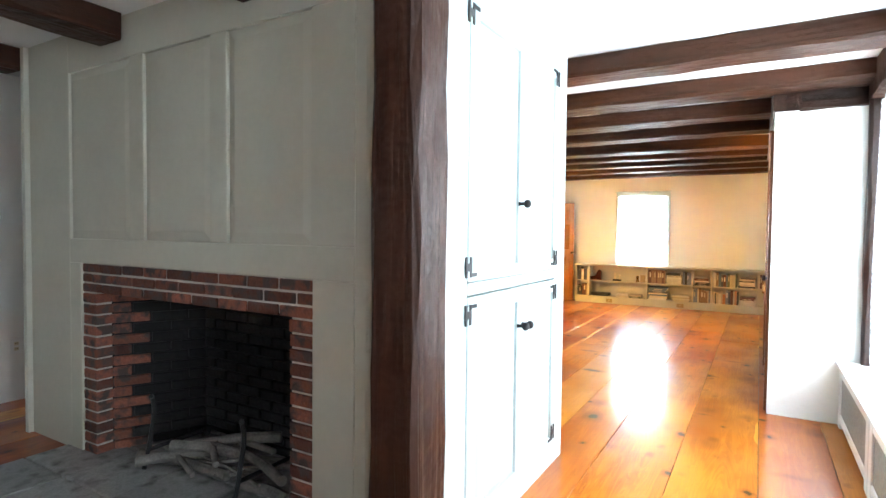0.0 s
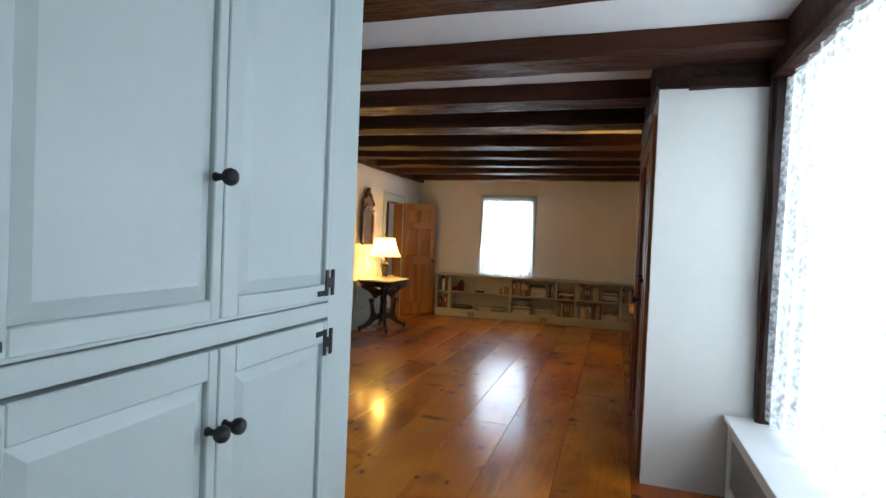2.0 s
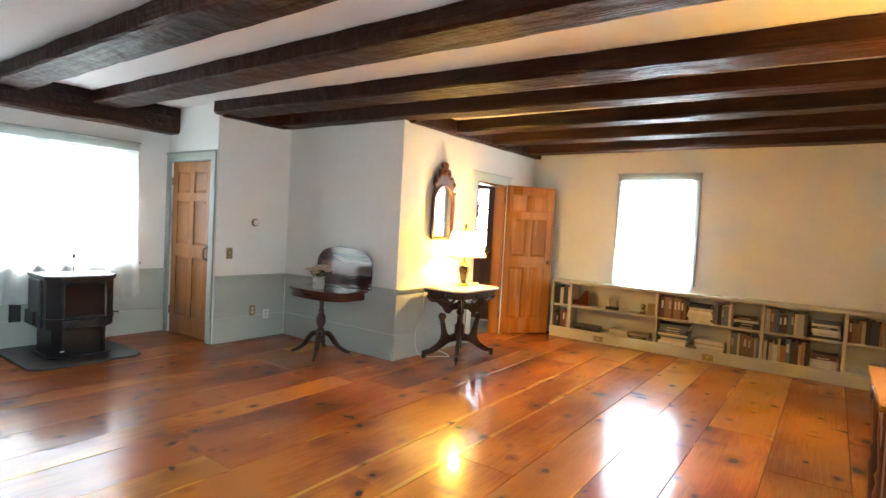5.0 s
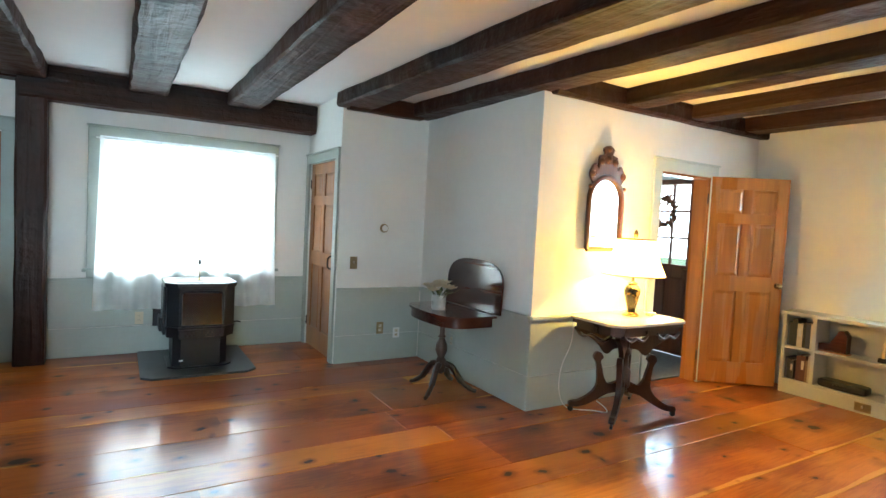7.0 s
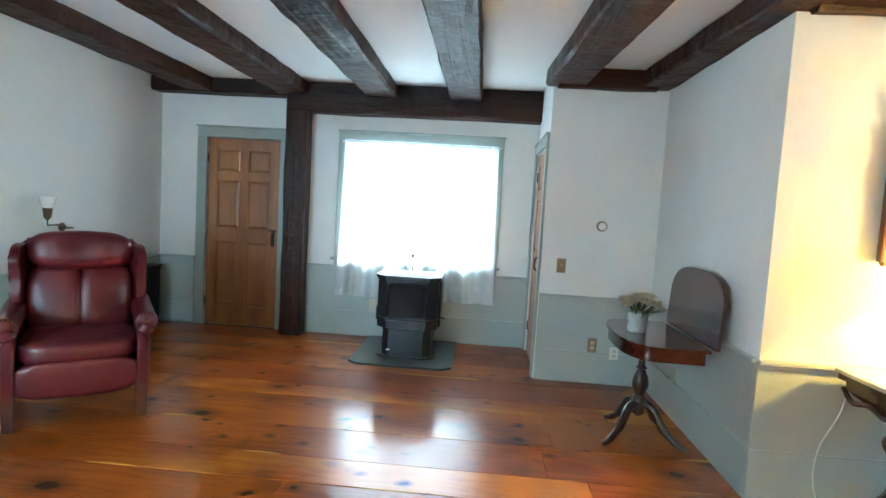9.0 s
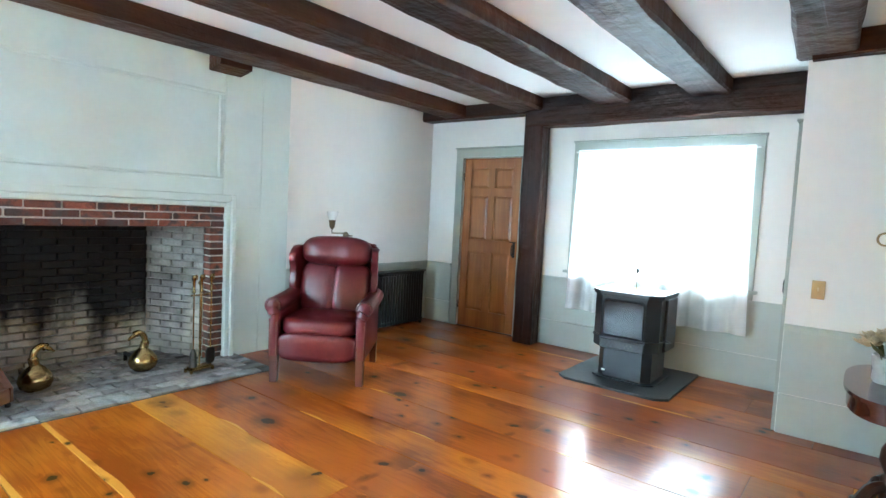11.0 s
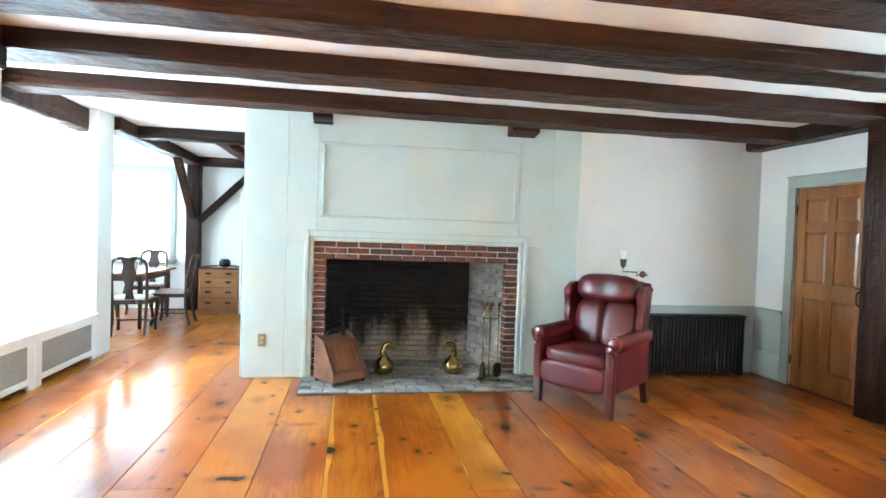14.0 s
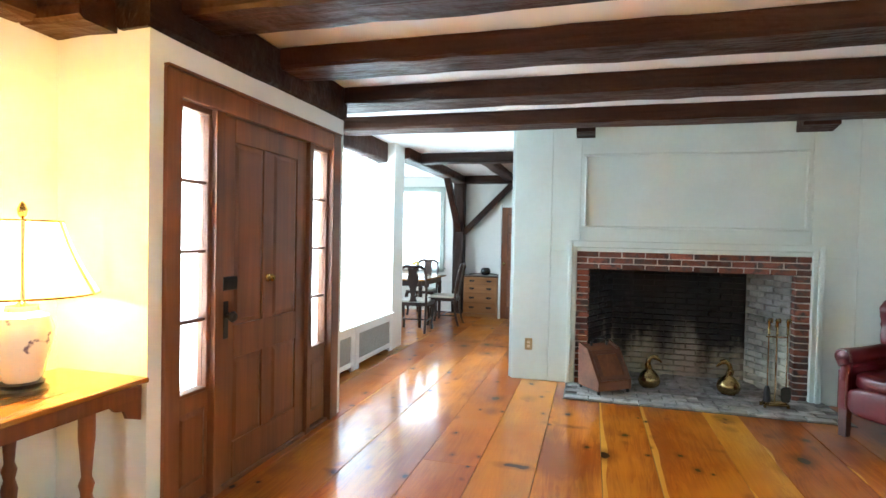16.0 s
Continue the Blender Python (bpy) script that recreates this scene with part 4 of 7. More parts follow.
def firebox(owner, M, half, head, in_half, in_head, back_half, depth, course, seed, ash=True):
    """Brick surround and splayed firebox. M: x along the wall, y into it."""
    rnd = random.Random(seed)
    gap = 0.011
    meshes = {}

    def brick(cx, cy, cz, lx, ly, lz, mat, turn=0.0):
        key = (round(lx, 2), round(ly, 2), round(lz, 3), mat.name)
        if key not in meshes:
            bm = bmesh.new()
            box(bm, -lx / 2, lx / 2, -ly / 2, ly / 2, -lz / 2, lz / 2, 0.004)
            meshes[key] = mesh_of("brick", bm, mat)
        ob = new("brick", meshes[key])
        ob.parent = owner
        ob.matrix_basis = M @ at(cx + rnd.uniform(-0.002, 0.002), cy + rnd.uniform(-0.003, 0.003), cz + rnd.uniform(-0.0015, 0.0015)) @ rot(turn + rnd.uniform(-0.4, 0.4))
    # mortar bed behind the bricks
    bm = bmesh.new()
    for x0, x1, z0, z1 in ((-half, -in_half - 0.014, 0, head), (in_half + 0.014, half, 0, head), (-in_half - 0.014, in_half + 0.014, in_head + 0.014, head)):
        box(bm, x0, x1, 0.014, 0.1, z0, z1)
    bmesh.ops.transform(bm, matrix=M, verts=bm.verts)
    part("mortar", bm, MORTAR, owner)
    n = int(round(in_head / course))
    c = in_head / n
    for k in range(n):
        for s in (-1, 1):
            w = half - in_half
            brick(s * (in_half + w / 2), 0.055, c * (k + 0.5), w - (0.004 if k % 2 else 0.012), 0.1, c - gap, BRICK)
    rows = max(1, int(round((head - in_head) / c)))
    h = (head - in_head) / rows
    for r in range(rows):
        x = -half - (0.1 if r % 2 else 0.0)
        while x < half:
            x1 = x + 0.205
            a, b = max(x, -half), min(x1 - gap, half)
            if b - a > 0.03:
                brick((a + b) / 2, 0.055, in_head + h * (r + 0.5), b - a, 0.1, h - gap, BRICK)
            x = x1
    # cheeks and back
    bm = bmesh.new()
    cheek = math.hypot(in_half - back_half, depth - 0.1)
    tilt = math.degrees(math.atan2(depth - 0.1, in_half - back_half))
    for s in (-1, 1):
        run = Vector((s * (back_half - in_half), depth - 0.1, 0)).normalized()
        out = Vector((s * run.y, abs(run.x), 0)) * 0.051
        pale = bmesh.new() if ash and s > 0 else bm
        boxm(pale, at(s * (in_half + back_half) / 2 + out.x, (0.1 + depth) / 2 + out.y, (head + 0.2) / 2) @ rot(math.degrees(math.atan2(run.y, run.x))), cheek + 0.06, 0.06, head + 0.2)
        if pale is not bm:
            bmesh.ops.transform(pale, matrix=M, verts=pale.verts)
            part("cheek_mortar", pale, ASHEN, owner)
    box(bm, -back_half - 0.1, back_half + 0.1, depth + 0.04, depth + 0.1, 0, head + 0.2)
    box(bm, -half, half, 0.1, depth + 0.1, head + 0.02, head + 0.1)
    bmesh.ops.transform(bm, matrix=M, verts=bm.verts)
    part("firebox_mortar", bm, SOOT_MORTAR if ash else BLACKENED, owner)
    rest = bmesh.new()
    for k in range(int((head + 0.02) / c)):
        z = c * (k + 0.5)
        runs = [(Vector((-back_half, depth + 0.03, 0)), Vector((back_half, depth + 0.03, 0)), 0.0, Vector((0, -1, 0)))]
        for s in (-1, 1):
            runs.append((Vector((s * in_half, 0.1, 0)), Vector((s * back_half, depth, 0)), s * (180 - tilt), Vector((-s, 0, 0))))
        for p, q, turn, _ in runs:
            length, d = (q - p).length, (q - p).normalized()
            x = -(0.1 if k % 2 else 0.0)
            while x < length:
                a, b = max(x, 0), min(x + 0.205 - gap, length)
                x += 0.205
                if b - a < 0.03:
                    continue
                ctr = p + d * (a + b) / 2
                out = Vector((d.y, -d.x, 0))
                if out.y > 0 and abs(out.y) > 0.9:
                    out = -out
                if abs(out.x) > 0.3 and out.x * ctr.x < 0:
                    out = -out
                off = out * 0.02 if abs(out.x) > 0.3 else Vector((0, 0, 0))
                yaw = math.degrees(math.atan2(d.y, d.x))
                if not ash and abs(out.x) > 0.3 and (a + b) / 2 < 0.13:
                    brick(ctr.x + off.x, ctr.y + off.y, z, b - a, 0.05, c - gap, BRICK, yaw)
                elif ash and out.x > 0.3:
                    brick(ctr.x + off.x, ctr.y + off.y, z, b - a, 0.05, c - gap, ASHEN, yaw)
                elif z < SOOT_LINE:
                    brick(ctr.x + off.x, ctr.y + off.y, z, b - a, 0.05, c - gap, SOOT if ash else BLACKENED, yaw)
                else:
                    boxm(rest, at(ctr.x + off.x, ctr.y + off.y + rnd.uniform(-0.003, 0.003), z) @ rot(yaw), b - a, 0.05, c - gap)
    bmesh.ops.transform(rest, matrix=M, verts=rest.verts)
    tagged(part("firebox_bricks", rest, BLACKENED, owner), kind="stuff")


FM = at(-2.3, FY - 0.004, 0) @ rot(180)
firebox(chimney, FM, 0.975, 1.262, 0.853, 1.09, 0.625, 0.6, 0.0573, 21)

# hearth of grey bricks, flush with the floor
hearth = empty("hearth", "grey brick hearth flush with the floorboards", "hearth", kind="structure")
bm = bmesh.new()
box(bm, -3.42, -1.25, 3.24, 4.46, -0.02, 0.004)
part("mortar", bm, HEARTH_JOINT, hearth)
rnd = random.Random(8)
hb = []
for v in range(4):
    bm = bmesh.new()
    box(bm, -0.098, 0.098, -0.047, 0.047, -0.01, 0.01, 0.004)
    hb.append(mesh_of("brick", bm, HEARTH))
for r in range(12):
    y = 4.41 - 0.101 * r
    x = -1.26 - (0.1 if r % 2 else 0)
    lim = -3.41 if y > 3.9 else -3.13
    while x > lim + 0.16:
        if y > 3.9 or (-3.14 < x - 0.1 < -1.4):
            ob = new("brick", hb[rnd.randrange(4)])
            ob.parent = hearth
            ob.matrix_basis = at(x - 0.1, y, 0.008 + rnd.uniform(-0.002, 0.002)) @ rot(rnd.uniform(-0.8, 0.8))
        x -= 0.204

# beam ends that carry the front ceiling beam
for x0, x1 in ((-1.464, -1.294), (-3.387, -3.118)):
    bm = bmesh.new()
    prism(bm, [(0, 0), (0.17, 0.03), (0.17, 0.14), (0, 0.14)], at(x0, FY, 2.325) @ Matrix(((0, 0, 1, 0), (1, 0, 0, 0), (0, 1, 0, 0), (0, 0, 0, 1))), x1 - x0)
    tagged(part("beam_end", bm, BEAM_X), "dark hewn beam end under the ceiling beam", "beam end", "beam ends", "structure")

# ---- dining side of the chimney ----
dining_chimney = empty("wall_dining_chimney", "shadowy cream panelled wall round the dining-room fireplace", "chimney wall", kind="structure")
CREAM = material("old_cream_panel_paint", (0.5, 0.48, 0.4), 0.5, vary=0.06, scale=3, bump=0.1, bump_scale=30)
DY = 2.38


def dboard(nm, x0, x1, z0, z1, y0=DY, y1=DY + 0.05, bevel=0.003):
    bm = bmesh.new()
    box(bm, x0, x1, y0, y1, z0, z1, bevel)
    return part(nm, bm, CREAM, dining_chimney)


dboard("panel_board", -3.74, -3.25, 0, CEIL)
dboard("panel_board", -3.25, -3.13, 0, 1.129)
dboard("panel_board", -1.285, -1.06, 0, 1.129)
dboard("panel_board", -1.058, -0.74, 0, CEIL)
dboard("panel_rail", -3.25, -1.06, 1.1295, 1.27)
dboard("panel_rail", -3.25, -1.06, 2.25, CEIL)
for x0, x1 in ((-2.615, -2.487), (-1.943, -1.824), (-1.294, -1.06)):
    dboard("panel_stile", x0, x1, 1.2705, 2.2495)
for x0, x1 in ((-3.25, -2.615), (-2.487, -1.943), (-1.824, -1.294)):
    bm = bmesh.new()
    raised(bm, x0, x1, 1.2705, 2.2495, DY + 0.018, 0.012, 0.05)
    part("raised_panel", bm, CREAM, dining_chimney)
for z0, z1 in ((0.12, 0.72), (0.86, 2.25)):
    bm = bmesh.new()
    raised(bm, -1.0, -0.8, z0, z1, DY - 0.002, 0.008, 0.02)
    part("raised_panel", bm, CREAM, dining_chimney)
dboard("corner_moulding", -3.78, -3.74, 0, CEIL, DY - 0.03, DY + 0.05)
DM = at(-2.2075, DY + 0.004, 0)
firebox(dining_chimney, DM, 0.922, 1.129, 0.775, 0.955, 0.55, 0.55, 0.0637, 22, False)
bm = bmesh.new()
slab(bm, "x", -3.78, -3.7, DY + 0.05, 3.72, -0.1, CEIL)
slab(bm, "x", -0.76, -0.74, 2.262, 3.855, -0.1, CEIL)
structure("wall_chimney_core", bm, PLASTER, "plain sides of the chimney mass")
dhearth = empty("hearth", "dark grey stone hearth of the dining-room fireplace", "hearth", kind="structure")
rnd = random.Random(4)
for i in range(5):
    for j in range(3):
        bm = bmesh.new()
        box(bm, -3.3 + 0.45 * i + 0.004, -2.85 + 0.45 * i - 0.004, 1.75 + 0.4 * j + 0.004, 2.15 + 0.4 * j - 0.004, -0.02, 0.012 + rnd.uniform(0, 0.004), 0.005)
        part("flagstone", bm, HEARTH, dhearth)
# ashes, logs and a fire dog in the dining fireplace
logs = empty("firewood", "charred grey logs and kindling in the fireplace", "firewood", at(-2.1, 2.62, 0.016))
BARK = material("charred_wood", (0.2, 0.18, 0.16), 0.9, vary=0.5, scale=9, bump=0.7, bump_scale=40)
for k in range(18):
    bm = bmesh.new()
    a = rnd.uniform(-0.9, 0.9)
    L0 = rnd.uniform(0.1, 0.36)
    c = Vector((rnd.uniform(-0.35, 0.35), rnd.uniform(-0.12, 0.18), 0.03 + 0.025 * (k % 4)))
    d = Vector((math.cos(a), math.sin(a), rnd.uniform(-0.02, 0.12))) * L0
    r = rnd.uniform(0.007, 0.035)
    tube(bm, smooth_curve([c - d, c + Vector((0, 0.01, 0.01)), c + d], 4), r, 9)
    part("log", bm, BARK, logs, smooth=True)
for sx in (-0.42, 0.32):
    fd = empty("fire_dog", "black iron fire dog with a curled front", "fire dog", at(-2.15 + sx, 2.5, 0.013), "fire dogs")
    bm = bmesh.new()
    tube(bm, smooth_curve([(0, -0.08, 0), (0, -0.05, 0.12), (0, -0.02, 0.3), (0.0, -0.03, 0.38), (0.02, -0.05, 0.4)], 5), 0.012, 8)
    part("upright", bm, IRON, fd)
    bm = bmesh.new()
    tube(bm, [(0, -0.05, 0.1), (0, 0.3, 0.1), (0, 0.31, 0.0)], 0.012, 8)
    part("log_bar", bm, IRON, fd)

# ---- cupboard wall in the passage ----
cup = empty("cupboard_wall", "pale green built-in cupboard with black iron hinges", "cupboard", kind="structure")
CX = -0.69


def cbox(nm, y0, y1, z0, z1, x0, x1, owner=cup, bevel=0.002, mat=CUPBOARD):
    bm = bmesh.new()
    box(bm, x0, x1, y0, y1, z0, z1, bevel)
    return part(nm, bm, mat, owner)


cbox("face_board", 2.262, 2.632, 0, CEIL, -0.74, CX)
cbox("face_board", 3.694, 3.866, 0, CEIL, -0.74, CX)
cbox("face_rail", 2.632, 3.694, 2.262, CEIL, -0.74, CX)
cbox("face_rail", 2.632, 3.694, 1.079, 1.128, -0.74, CX + 0.001)
cbox("face_rail", 2.632, 3.694, 0, 0.1, -0.74, CX)
cbox("face_moulding", 2.632, 3.694, 1.133, 1.142, CX, CX + 0.006)
CM = Matrix(((0, -1, 0, CX), (1, 0, 0, 0), (0, 0, 1, 0), (0, 0, 0, 1)))


def cupboard_door(y0, y1, z0, z1, hinge_at):
    w, h = y1 - y0, z1 - z0
    M = CM @ at(y0, 0, z0)
    d = empty("cupboard_door", "", "", M)
    d.parent = cup
    for k in ("label", "category"):
        if k in d:
            del d[k]
    bm = bmesh.new()
    near, far = (0.08, 0.032) if hinge_at > 0 else (0.058, 0.026)
    low, high = (0.055, 0.06) if z0 > 1 else (0.06, 0.07)
    box(bm, 0, near, -0.004, 0.03, 0, h, 0.003), box(bm, w - far, w, -0.004, 0.03, 0, h, 0.003)
    box(bm, near, w - far, -0.004, 0.03, 0, low, 0.003), box(bm, near, w - far, -0.004, 0.03, h - high, h, 0.003)
    raised(bm, near, w - far, low, h - high, 0.012, 0.013, 0.036)
    part("door_leaf", bm, CUPBOARD, d)


def hl_hinge(y, z, flip_y, flip_z):
    bm = bmesh.new()
    M = CM @ at(y, -0.0052, z) @ Matrix.Diagonal((flip_y, 1, flip_z, 1))
    for a, b, c, e in ((-0.028, -0.012, -0.042, 0.042), (0.01, 0.026, -0.042, 0.042), (-0.012, 0.01, -0.016, 0.016), (0.026, 0.07, -0.04, -0.024)):
        m2 = M @ at((a + b) / 2, -0.001, (c + e) / 2)
        boxm(bm, m2, b - a, 0.004, e - c)
    ob = part("hinge", bm, IRON, cup, "black wrought-iron H-L hinge")
    return ob


for y0, y1, hs in ((2.636, 3.184, 1), (3.188, 3.69, -1)):
    for z0, z1 in ((0.104, 1.07), (1.133, 2.258)):
        cupboard_door(y0, y1, z0, z1, hs)
        hy = y0 if hs > 0 else y1
        if z0 > 1:
            hl_hinge(hy, 1.193, hs, 1), hl_hinge(hy, 2.2, hs, -1)
        else:
            hl_hinge(hy, 1.0, hs, -1), hl_hinge(hy, 0.19, hs, 1)
for y, z in ((3.153, 1.472), (3.153, 0.883), (3.21, 0.883)):
    bm = bmesh.new()
    lathe(bm, [(0.011, 0), (0.011, 0.004), (0.008, 0.008), (0.008, 0.026), (0.018, 0.032), (0.021, 0.042), (0.018, 0.052), (0.01, 0.058), (0.003, 0.06)], CM @ at(y, -0.004, z) @ rot(90, "X"), 16)
    part("knob", bm, IRON, cup, "small black iron knob", True)
bm = bmesh.new()
box(bm, -1.0, -0.745, 2.4, 3.85, 0, CEIL)
structure("cupboard_back", bm, CUPBOARD, "plain inside of the built-in cupboard", "cupboard")

# ---- front door with sidelights, facing the room to the west ----
fd = empty("door_5", "brown stained panelled front door between glazed sidelights", "door", kind="structure")
EX = 0.39
EM = Matrix(((0, 1, 0, EX), (-1, 0, 0, 0), (0, 0, 1, 0), (0, 0, 0, 1)))   # local x = -y, local y = into the wall


def ebox(nm, y0, y1, z0, z1, d0, d1, mat=DARK_DOOR, bevel=0.003, owner=fd):
    bm = bmesh.new()
    box(bm, EX + d0, EX + d1, y0, y1, z0, z1, bevel)
    return part(nm, bm, mat, owner)


ebox("frame_post", 7.095, 7.19, 0, 2.1, -0.02, 0.115)
ebox("frame_post", 5.475, 5.59, 0, 2.1, -0.02, 0.115)
ebox("frame_head", 5.475, 7.19, 2.1005, 2.115, -0.03, 0.1)
ebox("frame_head", 5.59, 7.095, 1.985, 2.1, -0.015, 0.115)
ebox("mullion", 6.782, 6.845, 0, 1.985, -0.01, 0.115)
ebox("mullion", 5.86, 5.912, 0, 1.985, -0.01, 0.115)
ebox("sill", 5.59, 7.095, -0.02, 0.02, 0.0, 0.13)
for y0, y1 in ((6.845, 7.095), (5.59, 5.86)):
    ebox("sidelight_base", y0, y1, 0.02, 0.56, 0.03, 0.07)
    bm = bmesh.new()
    raised(bm, -y1 + 0.03, -y0 - 0.03, 0.12, 0.48, 0.026, 0.012, 0.025)
    bmesh.ops.transform(bm, matrix=EM, verts=bm.verts)
    part("sidelight_panel", bm, DARK_DOOR, fd)
    ebox("sidelight_rail", y0, y1, 1.955, 1.985, 0.02, 0.08)
    ebox("sidelight_stile", y0, y0 + 0.025, 0.56, 1.955, 0.02, 0.08)
    ebox("sidelight_stile", y1 - 0.025, y1, 0.56, 1.955, 0.02, 0.08)
    ebox("sidelight_rail", y0 + 0.025, y1 - 0.025, 0.56, 0.58, 0.02, 0.08)
    for k in range(4):
        z0 = 0.58 + 0.34375 * k
        if k:
            ebox("muntin", y0 + 0.025, y1 - 0.025, z0 - 0.008, z0 + 0.008, 0.03, 0.07)
        p = ebox("pane", y0 + 0.025, y1 - 0.025, z0 + 0.008, z0 + 0.3358, 0.048, 0.052, GLASS, 0)
        p.visible_shadow = False
    cl = empty("sidelight_curtain", "thin white cloth stretched over the sidelight glass", "curtain", group="sidelight curtains")
    bm = bmesh.new()
    n = 40
    cols_ = [[bm.verts.new((EX + 0.092 + 0.004 * math.sin(2.2 * i), y0 + 0.01 + (y1 - y0 - 0.02) * i / n, z)) for z in (0.56, 1.0, 1.5, 1.975)] for i in range(n + 1)]
    for c0, c1 in zip(cols_, cols_[1:]):
        for k in range(3):
            bm.faces.new((c0[k], c1[k], c1[k + 1], c0[k + 1]))
    part("cloth", bm, SHEER, cl, smooth=True)
ebox("door_stile", 6.665, 6.78, 0.022, 1.98, 0.015, 0.06)
ebox("door_stile", 5.914, 6.03, 0.022, 1.98, 0.015, 0.06)
ebox("door_muntin", 6.295, 6.4, 0.222, 1.85, 0.0155, 0.0595)
for a, b in ((0.022, 0.222), (0.68, 0.86), (1.85, 1.98)):
    for y0, y1 in ((6.03, 6.665),):
        ebox("door_rail", y0, y1, a, b, 0.0145, 0.0605, bevel=0.002)
for y0, y1 in ((6.03, 6.295), (6.4, 6.665)):
    for z0, z1 in ((0.222, 0.68), (0.86, 1.85)):
        bm = bmesh.new()
        raised(bm, -y1, -y0, z0, z1, 0.024, 0.008, 0.03)
        box(bm, -y1, -y0, 0.0245, 0.05, z0, z1)
        bmesh.ops.transform(bm, matrix=EM, verts=bm.verts)
        part("door_panel", bm, DARK_DOOR, fd)
bm = bmesh.new()
lathe(bm, [(0.03, 0), (0.03, 0.005), (0.011, 0.008), (0.01, 0.03), (0.025, 0.036), (0.03, 0.05), (0.02, 0.062), (0.004, 0.064)], EM @ at(-6.735, 0.015, 0.92) @ rot(90, "X"), 20)
part("door_knob", bm, IRON, fd, "black iron door knob", True)
ebox("lock_plate", 6.715, 6.755, 0.8, 1.0, 0.009, 0.0148, IRON)
ebox("rim_lock", 6.67, 6.79, 1.06, 1.13, -0.012, 0.0148, IRON)
bm = bmesh.new()
lathe(bm, [(0.024, 0), (0.024, 0.004), (0.012, 0.012), (0.02, 0.02), (0.022, 0.032), (0.014, 0.042), (0.003, 0.044)], EM @ at(-6.345, 0.0155, 1.1) @ rot(90, "X"), 20)
part("bell_knob", bm, BRASS, fd, "small brass bell turn", True)

# ---- radiator covers under the lace curtain ----
for y0, y1 in ((4.18, 5.38), (3.12, 4.17)):
    rc = empty("radiator_cover", "white painted radiator cover with a cane grille", "radiator cover", at(0.82, (y0 + y1) / 2, 0), "radiator covers")
    h = (y1 - y0) / 2

    def rbox(nm, x0, x1, a, b, z0, z1, mat=WHITE_PAINT, lab=""):
        bm = bmesh.new()
        box(bm, x0, x1, a, b, z0, z1, 0.003)
        return part(nm, bm, mat, rc, lab)
    rbox("top", -0.025, 0.298, -h, h, 0.435, 0.457)
    rbox("front_stile", 0, 0.02, -h, -h + 0.09, 0, 0.4345)
    rbox("front_stile", 0, 0.02, h - 0.09, h, 0, 0.4345)
    rbox("front_rail", 0.0005, 0.0195, -h + 0.09, h - 0.09, 0.36, 0.4345)
    rbox("front_rail", 0.0005, 0.0195, -h + 0.09, h - 0.09, 0.05, 0.1)
    rbox("grille", 0.008, 0.013, -h + 0.09, h - 0.09, 0.1, 0.36, GRILLE, "greyish woven cane grille")
    rbox("side", 0.02, 0.29, -h, -h + 0.02, 0, 0.4345)
    rbox("side", 0.02, 0.29, h - 0.02, h, 0, 0.4345)

# ---- bookshelves along the north wall ----
bc = empty("built_in_bookcase", "low putty-painted built-in bookcase along the wall", "bookcase", at(-0.94, 11.235, 0))
OX, OY = -0.94, 11.235


def sbox(nm, x0, x1, y0, y1, z0, z1):
    bm = bmesh.new()
    box(bm, x0 - OX, x1 - OX, y0 - OY, y1 - OY, z0, z1, 0.002)
    return part(nm, bm, SHELF_PAINT, bc)


sbox("top", -2.79, 0.9, 11.095, 11.358, 0.705, 0.735)
sbox("base_board", -2.775, 0.9, 11.11, 11.13, 0, 0.105)
sbox("bottom_shelf", -2.775, 0.9, 11.112, 11.35, 0.1055, 0.13)
sbox("back", -2.775, 0.9, 11.345, 11.357, 0.13, 0.705)
DIV = (-2.775, -2.53, -1.47, -0.4, 0.3)
for d in DIV:
    sbox("divider", d, d + 0.03, 11.11, 11.345, 0.1305, 0.7045)
for a, b in zip(DIV, DIV[1:] + (0.87,)):
    sbox("shelf", a + 0.0305, b - 0.0005, 11.115, 11.344, 0.405, 0.428)

# ---- furniture of the main room ----
def puff(bm, m, sx, sy, sz, e=0.45, n=20):
    """A stuffed, softly squared cushion."""
    def p(c):
        return math.copysign(abs(c) ** e, c)
    rings = []
    for j in range(1, n):
        v = -math.pi / 2 + math.pi * j / n
        rings.append([bm.verts.new(m @ Vector((sx / 2 * p(math.cos(v)) * p(math.cos(2 * math.pi * i / (2 * n))), sy / 2 * p(math.cos(v)) * p(math.sin(2 * math.pi * i / (2 * n))), sz / 2 * p(math.sin(v))))) for i in range(2 * n)])
    for a, b in zip(rings, rings[1:]):
        for i in range(2 * n):
            bm.faces.new((a[i], a[(i + 1) % (2 * n)], b[(i + 1) % (2 * n)], b[i]))
    bm.faces.new(rings[0][::-1]), bm.faces.new(rings[-1])


def puff_of(bm, *args):
    """A cushion, giving back its points."""
    old = set(bm.verts)
    puff(bm, *args, 28)
    return [v for v in bm.verts if v not in old]


def crease(verts, depth, pitch):
    """Soft dents and wrinkles over stuffed leather."""
    for v in verts:
        n = noise.noise(v.co * pitch) + 0.5 * noise.noise(v.co * pitch * 2.7)
        v.co += Vector((0, 0.6, 0.8)) * depth * n


